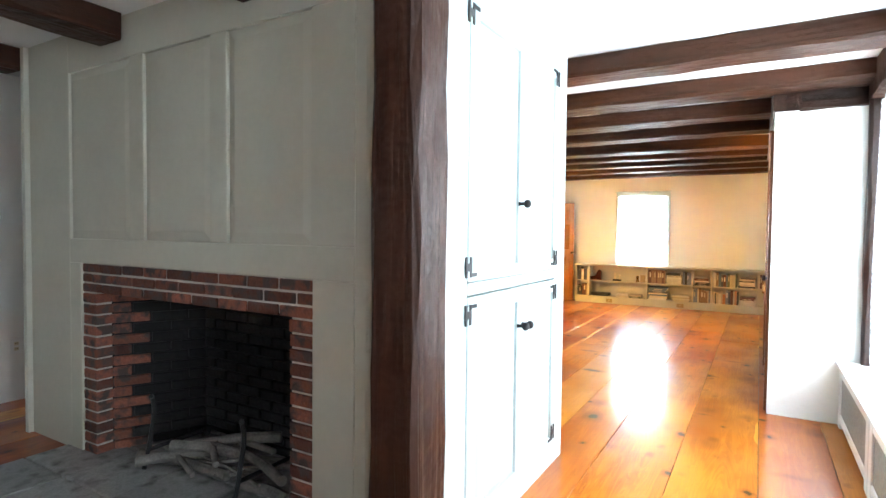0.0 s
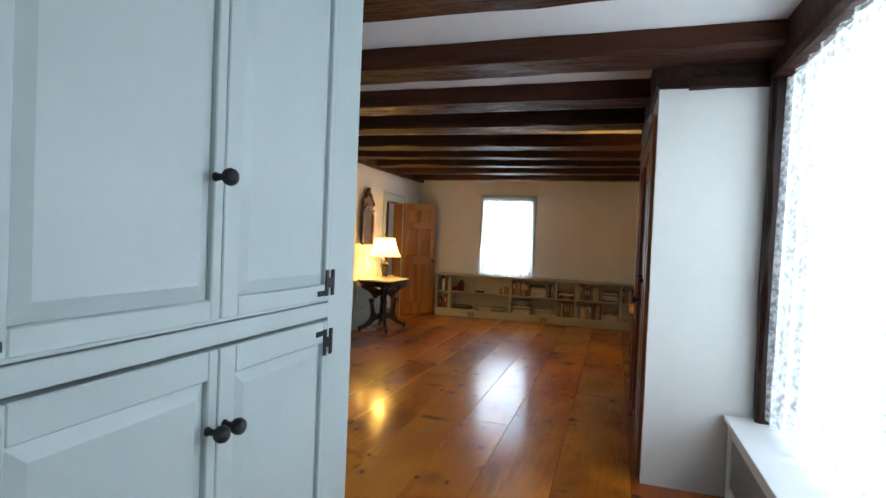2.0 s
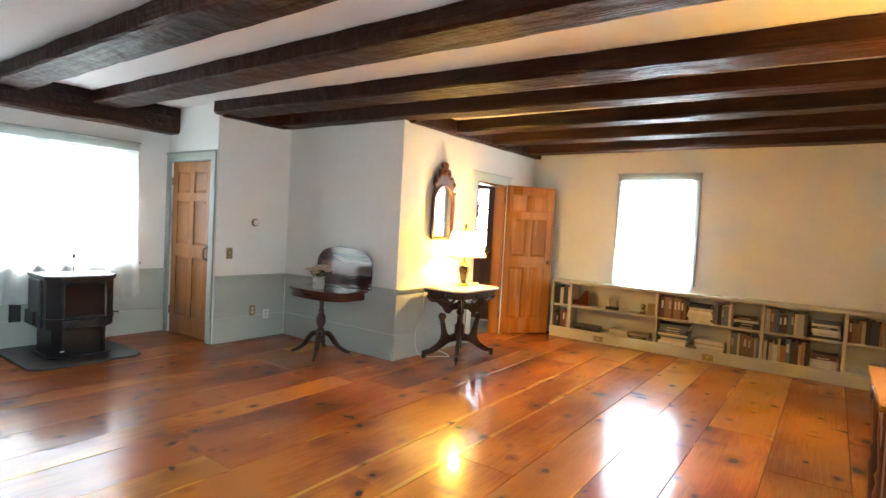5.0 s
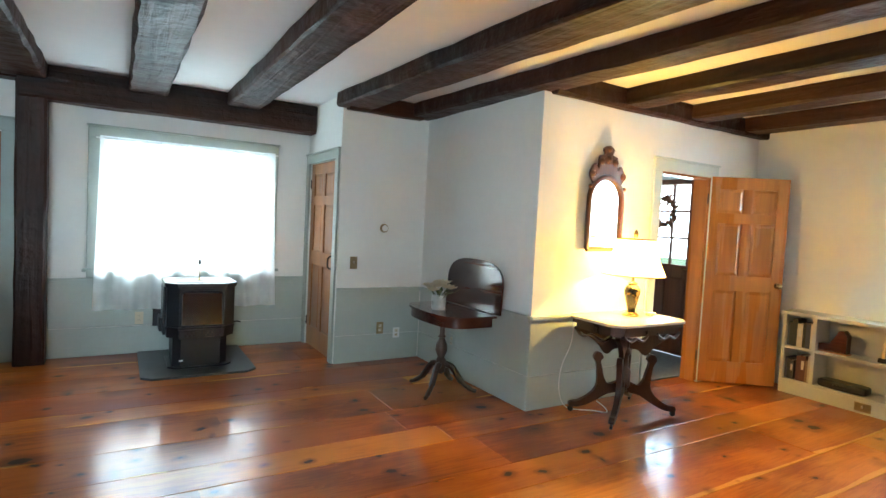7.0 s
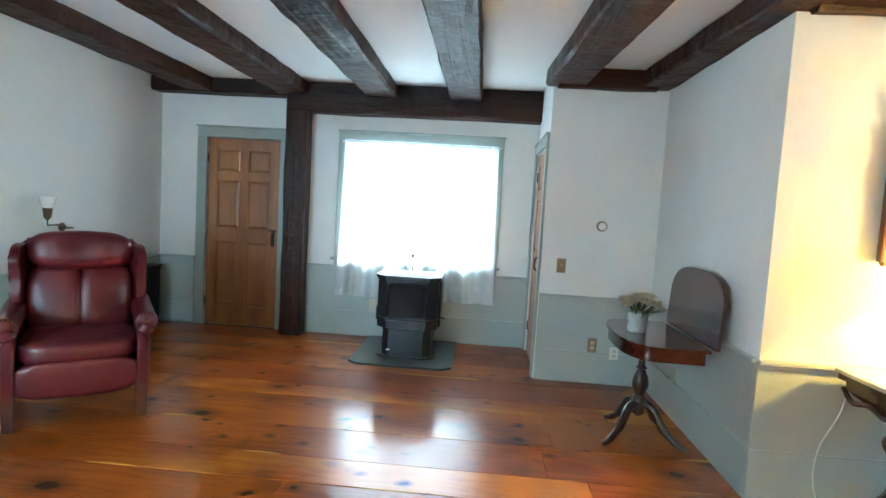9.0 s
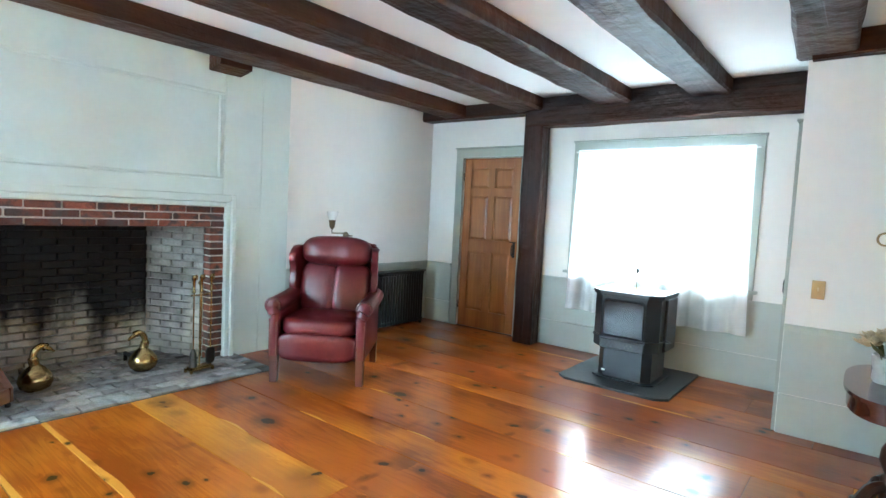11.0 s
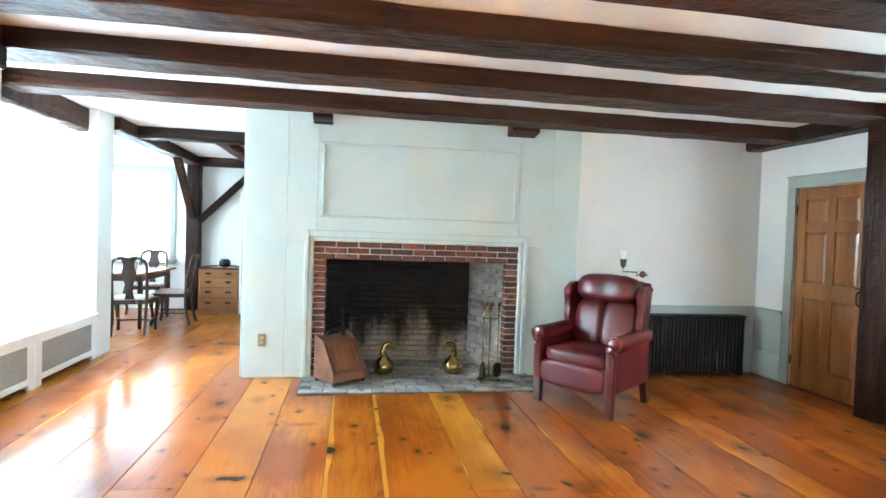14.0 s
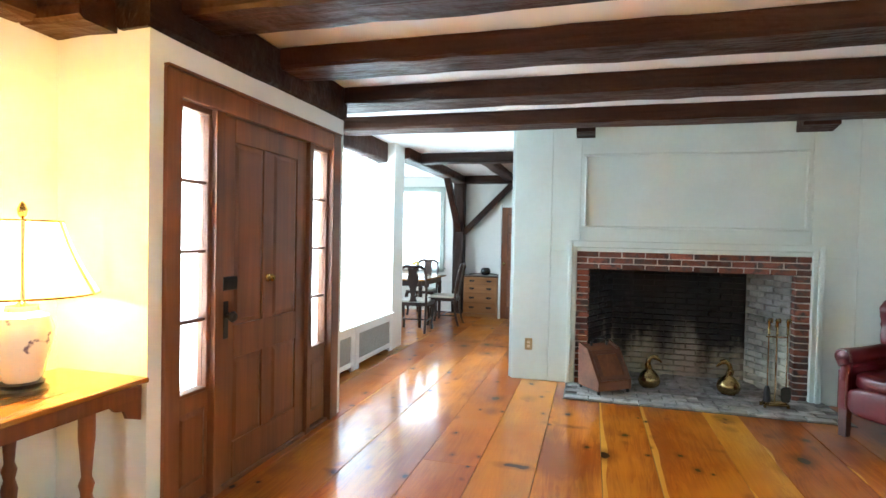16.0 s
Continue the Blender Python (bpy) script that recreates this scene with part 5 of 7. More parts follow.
def recliner(m):
    top = empty("wing_armchair", "oxblood leather wingback recliner with nailhead trim, on the floorboards", "armchair", m)
    def add(name, build, mat=LEATHER, label=""):
        bm = bmesh.new()
        build(bm)
        return part(name, bm, mat, top, label, True)
    LEG = wood("reddish_leg_wood", (0.12, 0.03, 0.018), (0.05, 0.014, 0.01), "z", 0.3, 30, coat=0.3)
    for sx in (-1, 1):
        for sy in (-1, 1):
            def leg(bm):
                w0, w1 = 0.029, 0.025
                x, y = sx * 0.318, sy * (0.315 if sy > 0 else 0.29)
                ring = []
                for z, w in ((0, w1), (0.21, w0)):
                    yy = y - (0.05 if sy < 0 and z == 0 else 0)
                    ring.append([bm.verts.new((x + a * w, yy + b * w, z)) for a, b in ((-1, -1), (1, -1), (1, 1), (-1, 1))])
                bm.faces.new(ring[0][::-1]), bm.faces.new(ring[1])
                for i in range(4):
                    bm.faces.new((ring[0][i], ring[0][(i + 1) % 4], ring[1][(i + 1) % 4], ring[1][i]))
            add("leg", leg, LEG, "square tapered reddish wooden leg")
        add("side_panel", lambda bm: boxm(bm, at(sx * 0.325, 0.0, 0.36), 0.055, 0.62, 0.34, 0.012))
        add("front_post", lambda bm: boxm(bm, at(sx * 0.322, 0.322, 0.335), 0.07, 0.05, 0.28, 0.01))

        def arm(bm):
            pts = [(sx * 0.335, y, 0.565 + dz) for y, dz in ((-0.26, 0.02), (-0.1, 0.008), (0.1, 0.0), (0.28, 0.0), (0.322, 0.0))]
            tube(bm, smooth_curve(pts, 4), 0.062, 18)
            boxm(bm, at(sx * 0.325, -0.0, 0.53), 0.07, 0.58, 0.07, 0.01)
        add("arm", arm)

        def scroll(bm):
            lathe(bm, [(0.058, 0), (0.062, 0.008), (0.05, 0.012), (0.046, 0.008), (0.03, 0.012), (0.012, 0.02), (0.002, 0.021)], at(sx * 0.335, 0.32, 0.565) @ rot(-90, "X"), 22)
            tube(bm, smooth_curve([(sx * 0.338, 0.318, 0.54), (sx * 0.315, 0.322, 0.5), (sx * 0.318, 0.322, 0.46), (sx * 0.322, 0.322, 0.4)], 5), [0.046] * 5 + [0.034] * 6 + [0.033] * 5, 14)
        add("arm_scroll", scroll)

        def nails(bm):
            for k in range(16):
                a = math.pi * 2 * k / 16
                bmesh.ops.create_icosphere(bm, subdivisions=1, radius=0.005, matrix=at(sx * 0.335 + 0.054 * math.cos(a), 0.332, 0.565 + 0.054 * math.sin(a)))
            for k in range(18):
                for o in (-0.024, 0.024):
                    bmesh.ops.create_icosphere(bm, subdivisions=1, radius=0.0045, matrix=at(sx * 0.322 + o, 0.347, 0.21 + 0.014 * k))
        tagged(add("nailheads", nails, BRONZE, "row of small dark bronze nailheads"), kind="stuff")

        def wing(bm):
            outline = smooth_curve([(-0.2, 0.56, 0), (-0.12, 0.64, 0), (-0.13, 0.78, 0), (-0.1, 0.88, 0), (-0.14, 0.955, 0), (-0.24, 0.978, 0), (-0.36, 0.972, 0)], 5)
            pts = [(p.x, p.y) for p in outline] + [(-0.4, 0.95), (-0.3, 0.5)]
            prism(bm, pts, at(sx * 0.305, -0.3, 0) @ rot(sx * -9) @ at(0, 0.3, 0) @ Matrix(((0, 0, 1, -0.028), (1, 0, 0, 0), (0, 1, 0, 0), (0, 0, 0, 1))), 0.056)
            bmesh.ops.bevel(bm, geom=[e for e in bm.edges if (e.verts[0].co - e.verts[1].co).length < 0.0555 or e.calc_face_angle(0) > 1.2], offset=0.014, segments=3, profile=0.6, affect="EDGES")
        add("wing", wing)
        add("back_cushion", lambda bm: crease(puff_of(bm, at(sx * 0.128, -0.225, 0.625) @ rot(14, "X") @ rot(sx * -6, "Z") @ rot(sx * 3, "Y"), 0.315, 0.19, 0.46, 0.6), 0.005, 7))
    add("seat_cushion", lambda bm: crease(puff_of(bm, at(0, 0.07, 0.412), 0.585, 0.57, 0.14, 0.45), 0.005, 9))
    add("footrest", lambda bm: crease(puff_of(bm, at(0, 0.315, 0.27), 0.585, 0.1, 0.215, 0.5), 0.004, 8))

    def headrest(bm):
        verts = puff_of(bm, at(0, -0.26, 0.935) @ rot(10, "X"), 0.575, 0.25, 0.25, 0.66)
        for v in verts:
            pull = math.exp(-(v.co.x / 0.1) ** 2) * (1 if v.co.y > -0.24 else 0)
            v.co.y -= pull * (0.012 + 0.006 * math.cos(95 * v.co.x))
        crease(verts, 0.003, 9)
    add("headrest", headrest)
    add("back_shell", lambda bm: (boxm(bm, at(0, -0.335, 0.64) @ rot(12, "X"), 0.6, 0.07, 0.74, 0.02), tube(bm, smooth_curve([(-0.31, -0.355, 0.93), (-0.25, -0.365, 0.968), (-0.14, -0.375, 0.985), (0, -0.375, 0.99), (0.14, -0.375, 0.985), (0.25, -0.365, 0.968), (0.31, -0.355, 0.93)], 5), 0.042, 14)))
    add("underframe", lambda bm: boxm(bm, at(0, 0.0, 0.26), 0.6, 0.56, 0.12, 0.01), IRON)


recliner(at(-3.684, 4.757, 0) @ rot(-53.1))

# swing-arm wall lamp, off
sc = empty("wall_lamp", "dark bronze swing-arm wall lamp with a white glass shade, off", "wall lamp", at(-4.62, 3.862, 1.02))
bm = bmesh.new()
lathe(bm, [(0.035, 0), (0.035, 0.008), (0.015, 0.014), (0.012, 0.03)], rot(-90, "X"), 18)
part("back_plate", bm, BRONZE, sc)
bm = bmesh.new()
tube(bm, [(0, 0.03, 0), (0, 0.1, 0), (0.14, 0.14, 0.0), (0.14, 0.14, 0.03), (0.28, 0.12, 0.03), (0.28, 0.12, 0.08)], 0.006, 8)
part("arm", bm, BRONZE, sc)
bm = bmesh.new()
lathe(bm, [(0.012, 0), (0.026, 0.02), (0.03, 0.06), (0.034, 0.085), (0.02, 0.09)], at(0.28, 0.12, 0.07), 18)
part("socket", bm, BRONZE, sc, "dark bronze lamp socket", True)
OPAL = material("opal_glass", (0.82, 0.82, 0.8), 0.2, vary=0.02)
bm = bmesh.new()
lathe(bm, [(0.03, 0), (0.036, 0.02), (0.05, 0.05), (0.056, 0.085), (0.052, 0.086), (0.03, 0.01)], at(0.28, 0.12, 0.155), 22)
part("shade", bm, OPAL, sc, "white glass shade", True)

# cast-iron radiator in the corner
rad = empty("radiator", "low black cast-iron radiator against the wall", "radiator", at(-5.165, 3.98, 0))
for k in range(26):
    x = -0.53 + 0.0415 * k
    bm = bmesh.new()
    for y in (-0.05, 0.02):
        tube(bm, [(x, y, 0.06), (x, y, 0.575)], 0.017, 8)
    box(bm, x - 0.016, x + 0.016, -0.075, 0.045, 0.575, 0.61, 0.008)
    box(bm, x - 0.016, x + 0.016, -0.075, 0.045, 0.03, 0.075, 0.008)
    if k in (0, 25):
        box(bm, x - 0.014, x + 0.014, -0.06, -0.03, 0, 0.04), box(bm, x - 0.014, x + 0.014, 0.0, 0.03, 0, 0.04)
    part("section", bm, IRON, rad)
bm = bmesh.new()
box(bm, -0.56, 0.56, -0.085, 0.055, 0.612, 0.626, 0.004)
part("top_shelf", bm, IRON, rad, "flat black metal top")

# pellet stove on its pad
pad = bmesh.new()
prism(pad, [(-4.95, 6.2), (-5.02, 6.12), (-5.9, 6.12), (-5.9, 7.0), (-5.02, 7.0), (-4.95, 6.92)], at(0, 0, 0.001), 0.018)
tagged(part("hearth_pad", pad, SLATE), "dark slate hearth pad with cut corners under the stove", "hearth pad")
st = empty("pellet_stove", "black enamelled pellet stove with a glass door, on a slate pad", "stove", at(-5.4, 6.575, 0.0195) @ rot(90))
def oct_body(bm, w, d0, d1, c, z0, z1, bevel=0.006):
    """Chamfered front corners; front toward -y."""
    prism(bm, [(-w, d1), (-w, d0 + c), (-w + c, d0), (w - c, d0), (w, d0 + c), (w, d1)], at(0, 0, z0), z1 - z0)
def sadd(name, build, mat=STOVE, label="", smooth=False):
    bm = bmesh.new()
    build(bm)
    return part(name, bm, mat, st, label, smooth)
sadd("pedestal", lambda bm: oct_body(bm, 0.215, -0.2, 0.2, 0.06, 0.0, 0.26))
sadd("base_plate", lambda bm: oct_body(bm, 0.25, -0.235, 0.22, 0.06, 0.0, 0.012))
sadd("body", lambda bm: oct_body(bm, 0.265, -0.245, 0.22, 0.085, 0.26, 0.7))
sadd("ledge", lambda bm: oct_body(bm, 0.272, -0.255, 0.21, 0.085, 0.335, 0.352))
sadd("top_plate", lambda bm: oct_body(bm, 0.285, -0.262, 0.235, 0.09, 0.7, 0.722), label="flat black stove top")
sadd("top_lip", lambda bm: oct_body(bm, 0.278, -0.256, 0.225, 0.088, 0.684, 0.6995))
for y in (-0.2, -0.16, 0.12):
    sadd("top_groove", lambda bm: box(bm, -0.2, 0.2, y, y + 0.012, 0.7222, 0.7245), IRON)
for sx in (-1, 1):
    sadd("side_panel", lambda bm: boxm(bm, at(sx * 0.276, 0.07, 0.47), 0.022, 0.27, 0.42, 0.008))
ARCH = [(-0.165, 0.362), (0.165, 0.362), (0.165, 0.6)] + [(0.135 + 0.03 * math.cos(a), 0.615 + 0.04 * math.sin(a)) for a in [math.pi / 2 * i / 5 for i in range(6)]] + [(-0.135 + 0.03 * math.cos(a), 0.615 + 0.04 * math.sin(a)) for a in [math.pi / 2 + math.pi / 2 * i / 5 for i in range(6)]] + [(-0.165, 0.6)]
sadd("door_frame", lambda bm: tube(bm, [(u, -0.25, v) for u, v in ARCH + ARCH[:1]], 0.01, 8), smooth=True)
SMOKED = material("smoked_stove_glass", (0.012, 0.012, 0.014), 0.05, vary=0.1, rough_vary=0.02)
sadd("door_glass", lambda bm: prism(bm, ARCH, at(0, -0.246, 0) @ rot(90, "X"), 0.004), SMOKED, "dark reflective stove glass")
sadd("ash_panel", lambda bm: box(bm, -0.178, 0.178, -0.256, -0.245, 0.258, 0.333, 0.004))


def lattice(bm):
    for i in range(9):
        for j in (0, 1):
            boxm(bm, at(-0.128 + 0.032 * i + 0.016 * j, -0.2565, 0.284 + 0.02 * j) @ rot(45, "Y"), 0.013, 0.003, 0.013)
    for z in (0.268, 0.32):
        box(bm, -0.15, 0.15, -0.259, -0.2562, z - 0.002, z + 0.002)


# Raised black diamonds put the shade of the grille holes into colour.
sadd("scroll_grille", lattice, SOOT)
# Black strips stand in for the shade inside the vent openings.
sadd("vent_slots", lambda bm: [box(bm, x - 0.011, x + 0.011, -0.2585, -0.2555, 0.686, 0.696) for x in [-0.15 + 0.03 * i for i in range(11)]], SOOT)
sadd("maker_plate", lambda bm: box(bm, -0.168, -0.135, -0.2035, -0.2, 0.055, 0.068, 0.001), WHITE_PAINT, "tiny pale plate low on the pedestal")
sadd("side_handle", lambda bm: tube(bm, [(0.262, -0.11, 0.36), (0.31, -0.11, 0.36), (0.335, -0.11, 0.353)], 0.007, 8), IRON)
sadd("exhaust", lambda bm: (box(bm, -0.31, -0.288, 0.0, 0.2, 0.28, 0.4, 0.004)), IRON)
sadd("flue", lambda bm: tube(bm, [(0, 0.21, 0.2), (0, 0.43, 0.2)], 0.045, 16), IRON)
of = empty("stove_ornament", "small dark finial ornament standing on the stove", "ornament", at(-5.42, 6.575, 0.7435))
bm = bmesh.new()
lathe(bm, [(0.05, 0), (0.05, 0.004), (0.012, 0.008), (0.004, 0.014), (0.003, 0.13), (0.004, 0.131)], n=20)
part("stem", bm, BRASS, of, smooth=True)
bm = bmesh.new()
lathe(bm, [(0.003, 0.128), (0.013, 0.145), (0.015, 0.158), (0.008, 0.175), (0.002, 0.185)], n=16)
part("finial", bm, IRON, of, smooth=True)

# flip-top card table with its leaf against the wall
tt = empty("tilt_top_table", "dark mahogany flip-top pedestal table, leaf raised against the wall", "table", at(-3.93, 8.22, 0))
def tadd(name, build, mat=MAHOGANY, label="", smooth=True):
    bm = bmesh.new()
    build(bm)
    return part(name, bm, mat, tt, label, smooth)
dshape = [(-0.4, 0.24), (-0.4, 0.0)] + [(-0.4 * math.cos(a) ** 0.7 if math.cos(a) > 0 else 0.4 * abs(math.cos(a)) ** 0.7, -0.2 * math.sin(a) ** 0.8) for a in [math.pi * i / 18 for i in range(1, 18)]] + [(0.4, 0.0), (0.4, 0.24)]
tadd("tabletop", lambda bm: prism(bm, dshape, at(0, 0, 0.648), 0.016))
small = [(u * 0.93, v * 0.93 if v < 0.2 else v - 0.02) for u, v in dshape]
tadd("apron", lambda bm: prism(bm, small, at(0, 0, 0.575), 0.0725))
leaf = [(-0.4, 0), (-0.4, 0.21)] + [(u, 0.21 - v) for u, v in dshape[2:-2]] + [(0.4, 0.21), (0.4, 0)]
tadd("raised_leaf", lambda bm: prism(bm, leaf, at(0, 0.262, 0.6655) @ rot(87, "X"), -0.018))
tadd("column", lambda bm: lathe(bm, [(0.05, 0.575), (0.05, 0.56), (0.022, 0.55), (0.02, 0.46), (0.035, 0.44), (0.022, 0.43), (0.045, 0.38), (0.05, 0.33), (0.028, 0.27), (0.04, 0.255), (0.04, 0.16), (0.02, 0.14)], n=20), WALNUT)
for a in (205, 308, 52, 128):
    d = Vector((math.cos(radians(a)), math.sin(radians(a)), 0))
    tadd("leg", lambda bm: tube(bm, smooth_curve([d * 0.02 + Vector((0, 0, 0.215)), d * 0.09 + Vector((0, 0, 0.2)), d * 0.17 + Vector((0, 0, 0.09)), d * 0.25 + Vector((0, 0, 0.032)), d * (0.3 if a < 330 else 0.28) + Vector((0, 0, 0.013))], 5), [0.026] * 11 + [0.02] * 5 + [0.016] * 4 + [0.013], 8), WALNUT)
pot = empty("flower_pot", "pale ceramic pot of cream silk flowers on the table", "flower pot", at(-3.93, 8.17, 0.6645) @ Matrix.Scale(1.12, 4))
POT = material("pale_blue_ceramic", (0.5, 0.55, 0.54), 0.3, vary=0.15, scale=30)
bm = bmesh.new()
lathe(bm, [(0.042, 0), (0.05, 0.01), (0.053, 0.1), (0.056, 0.105), (0.05, 0.108), (0.046, 0.08)], n=24)
part("pot", bm, POT, pot, smooth=True)
rnd = random.Random(9)
petal, leafm = material("cream_petal", (0.72, 0.63, 0.45), 0.7, vary=0.15, scale=20), material("dull_green_leaf", (0.1, 0.11, 0.03), 0.6, vary=0.4, scale=20)
for k in range(13):
    a, r = 2.4 * k, 0.012 + 0.0065 * k
    c = Vector((r * math.cos(a), r * math.sin(a), 0.185 - 0.5 * r + rnd.uniform(-0.012, 0.02)))
    bm = bmesh.new()
    for layer, (n, s, up) in enumerate(((9, 0.056, 0.45), (7, 0.044, 0.9), (5, 0.028, 1.4))):
        for i in range(n):
            t = 6.283 * i / n + layer
            d = Vector((math.cos(t), math.sin(t), up)).normalized()
            side = Vector((-math.sin(t), math.cos(t), 0))
            v = [bm.verts.new(c + p) for p in (Vector((0, 0, 0)), d * s * 0.6 + side * s * 0.4, d * s * 1.15, d * s * 0.6 - side * s * 0.4)]
            bm.faces.new(v)
    part("blossom", bm, petal, pot)
bm = bmesh.new()
for k in range(14):
    a = rnd.uniform(0, 6.283)
    d = Vector((math.cos(a), math.sin(a), rnd.uniform(0.1, 1.0))).normalized()
    side = Vector((-math.sin(a), math.cos(a), 0)) * 0.014
    b = Vector((0.03 * math.cos(a), 0.03 * math.sin(a), 0.1))
    L0 = rnd.uniform(0.09, 0.15)
    bm.faces.new([bm.verts.new(p) for p in (b, b + d * L0 * 0.5 + side, b + d * L0, b + d * L0 * 0.5 - side)])
    tube(bm, [b * 0.5, b + d * L0 * 0.4], 0.0018, 5)
part("foliage", bm, leafm, pot)

# marble-topped table
MARBLE = material("cream_marble", (0.66, 0.61, 0.52), 0.18, vary=0.12, scale=4, dark=(0.4, 0.35, 0.29), dark_at=(0.6, 0.75))
mt = empty("marble_top_table", "carved dark walnut parlour table with a cream marble top", "table", at(-2.93, 9.22, 0))
def madd(name, build, mat=WALNUT, label="", smooth=True):
    bm = bmesh.new()
    build(bm)
    return part(name, bm, mat, mt, label, smooth)
def cut(w, d, c):
    return [(-w + c, -d), (w - c, -d), (w, -d + c), (w, d - c), (w - c, d), (-w + c, d), (-w, d - c), (-w, -d + c)]
def slab_top(bm):
    prism(bm, cut(0.26, 0.39, 0.07), at(0, 0, 0.712), 0.02)
    bmesh.ops.bevel(bm, geom=list(bm.edges), offset=0.005, segments=2, affect="EDGES", profile=0.6)
madd("marble_top", slab_top, MARBLE, "cream marble slab with cut corners")
madd("frame", lambda bm: (prism(bm, cut(0.25, 0.38, 0.07), at(0, 0, 0.685), 0.0265), prism(bm, cut(0.225, 0.355, 0.065), at(0, 0, 0.64), 0.0445)))
madd("column", lambda bm: lathe(bm, [(0.05, 0.64), (0.055, 0.61), (0.03, 0.58), (0.028, 0.5), (0.045, 0.47), (0.03, 0.44), (0.03, 0.36), (0.05, 0.33), (0.05, 0.22), (0.02, 0.19), (0.005, 0.15)], n=20))
for sx, sy in ((-1, -1), (1, -1), (-1, 1), (1, 1)):
    d = Vector((sx * 0.2, sy * 0.33, 0))
    u = d.normalized()
    RZ = Matrix(((u.x, 0, -u.y, 0), (u.y, 0, u.x, 0), (0, 1, 0, 0), (0, 0, 0, 1)))   # outline in (radius, height), thickness across
    leg_line = [(0.03, 0.17), (0.12, 0.15), (0.2, 0.1), (0.3, 0.05), (0.385, 0.038), (0.402, 0.055), (0.385, 0.078), (0.33, 0.088), (0.25, 0.14), (0.205, 0.2), (0.2, 0.27), (0.212, 0.37), (0.236, 0.42), (0.216, 0.458), (0.18, 0.455), (0.163, 0.42), (0.18, 0.395), (0.165, 0.33), (0.148, 0.27), (0.11, 0.225), (0.03, 0.25)]
    arm_line = [(0.03, 0.5), (0.09, 0.49), (0.13, 0.455), (0.165, 0.46), (0.2, 0.51), (0.26, 0.56), (0.35, 0.61), (0.36, 0.64), (0.2, 0.64), (0.14, 0.585), (0.08, 0.56), (0.03, 0.575)]
    madd("leg", lambda bm: (prism(bm, [(p.x, p.y) for p in smooth_curve([(a_, b_, 0) for a_, b_ in leg_line + leg_line[:1]], 3)[:-1]], RZ @ at(0, 0, -0.019), 0.038)))
    madd("scroll_bracket", lambda bm: prism(bm, [(p.x, p.y) for p in smooth_curve([(a_, b_, 0) for a_, b_ in arm_line + arm_line[:1]], 3)[:-1]], RZ @ at(0, 0, -0.017), 0.034))
    madd("caster", lambda bm: lathe(bm, [(0.006, -0.01), (0.02, -0.008), (0.02, 0.008), (0.006, 0.01)], at(u.x * 0.385, u.y * 0.385, 0.0205) @ rot(math.degrees(math.atan2(u.y, u.x)), "Z") @ rot(90, "X"), 14), IRON, "small dark caster")
bm = bmesh.new()
for y0, y1 in ((-0.3, -0.05), (0.05, 0.3)):
    tube(bm, smooth_curve([(0.228, y0, 0.645), (0.232, (y0 * 3 + y1) / 4, 0.61), (0.23, (y0 + y1) / 2, 0.63), (0.232, (y0 + y1 * 3) / 4, 0.61), (0.228, y1, 0.645)], 4), 0.012, 6)
tube(bm, smooth_curve([(-0.17, -0.357, 0.645), (-0.1, -0.36, 0.6), (0, -0.36, 0.62), (0.1, -0.36, 0.6), (0.17, -0.357, 0.645)], 4), 0.012, 6)
part("carved_skirt", bm, WALNUT, mt)


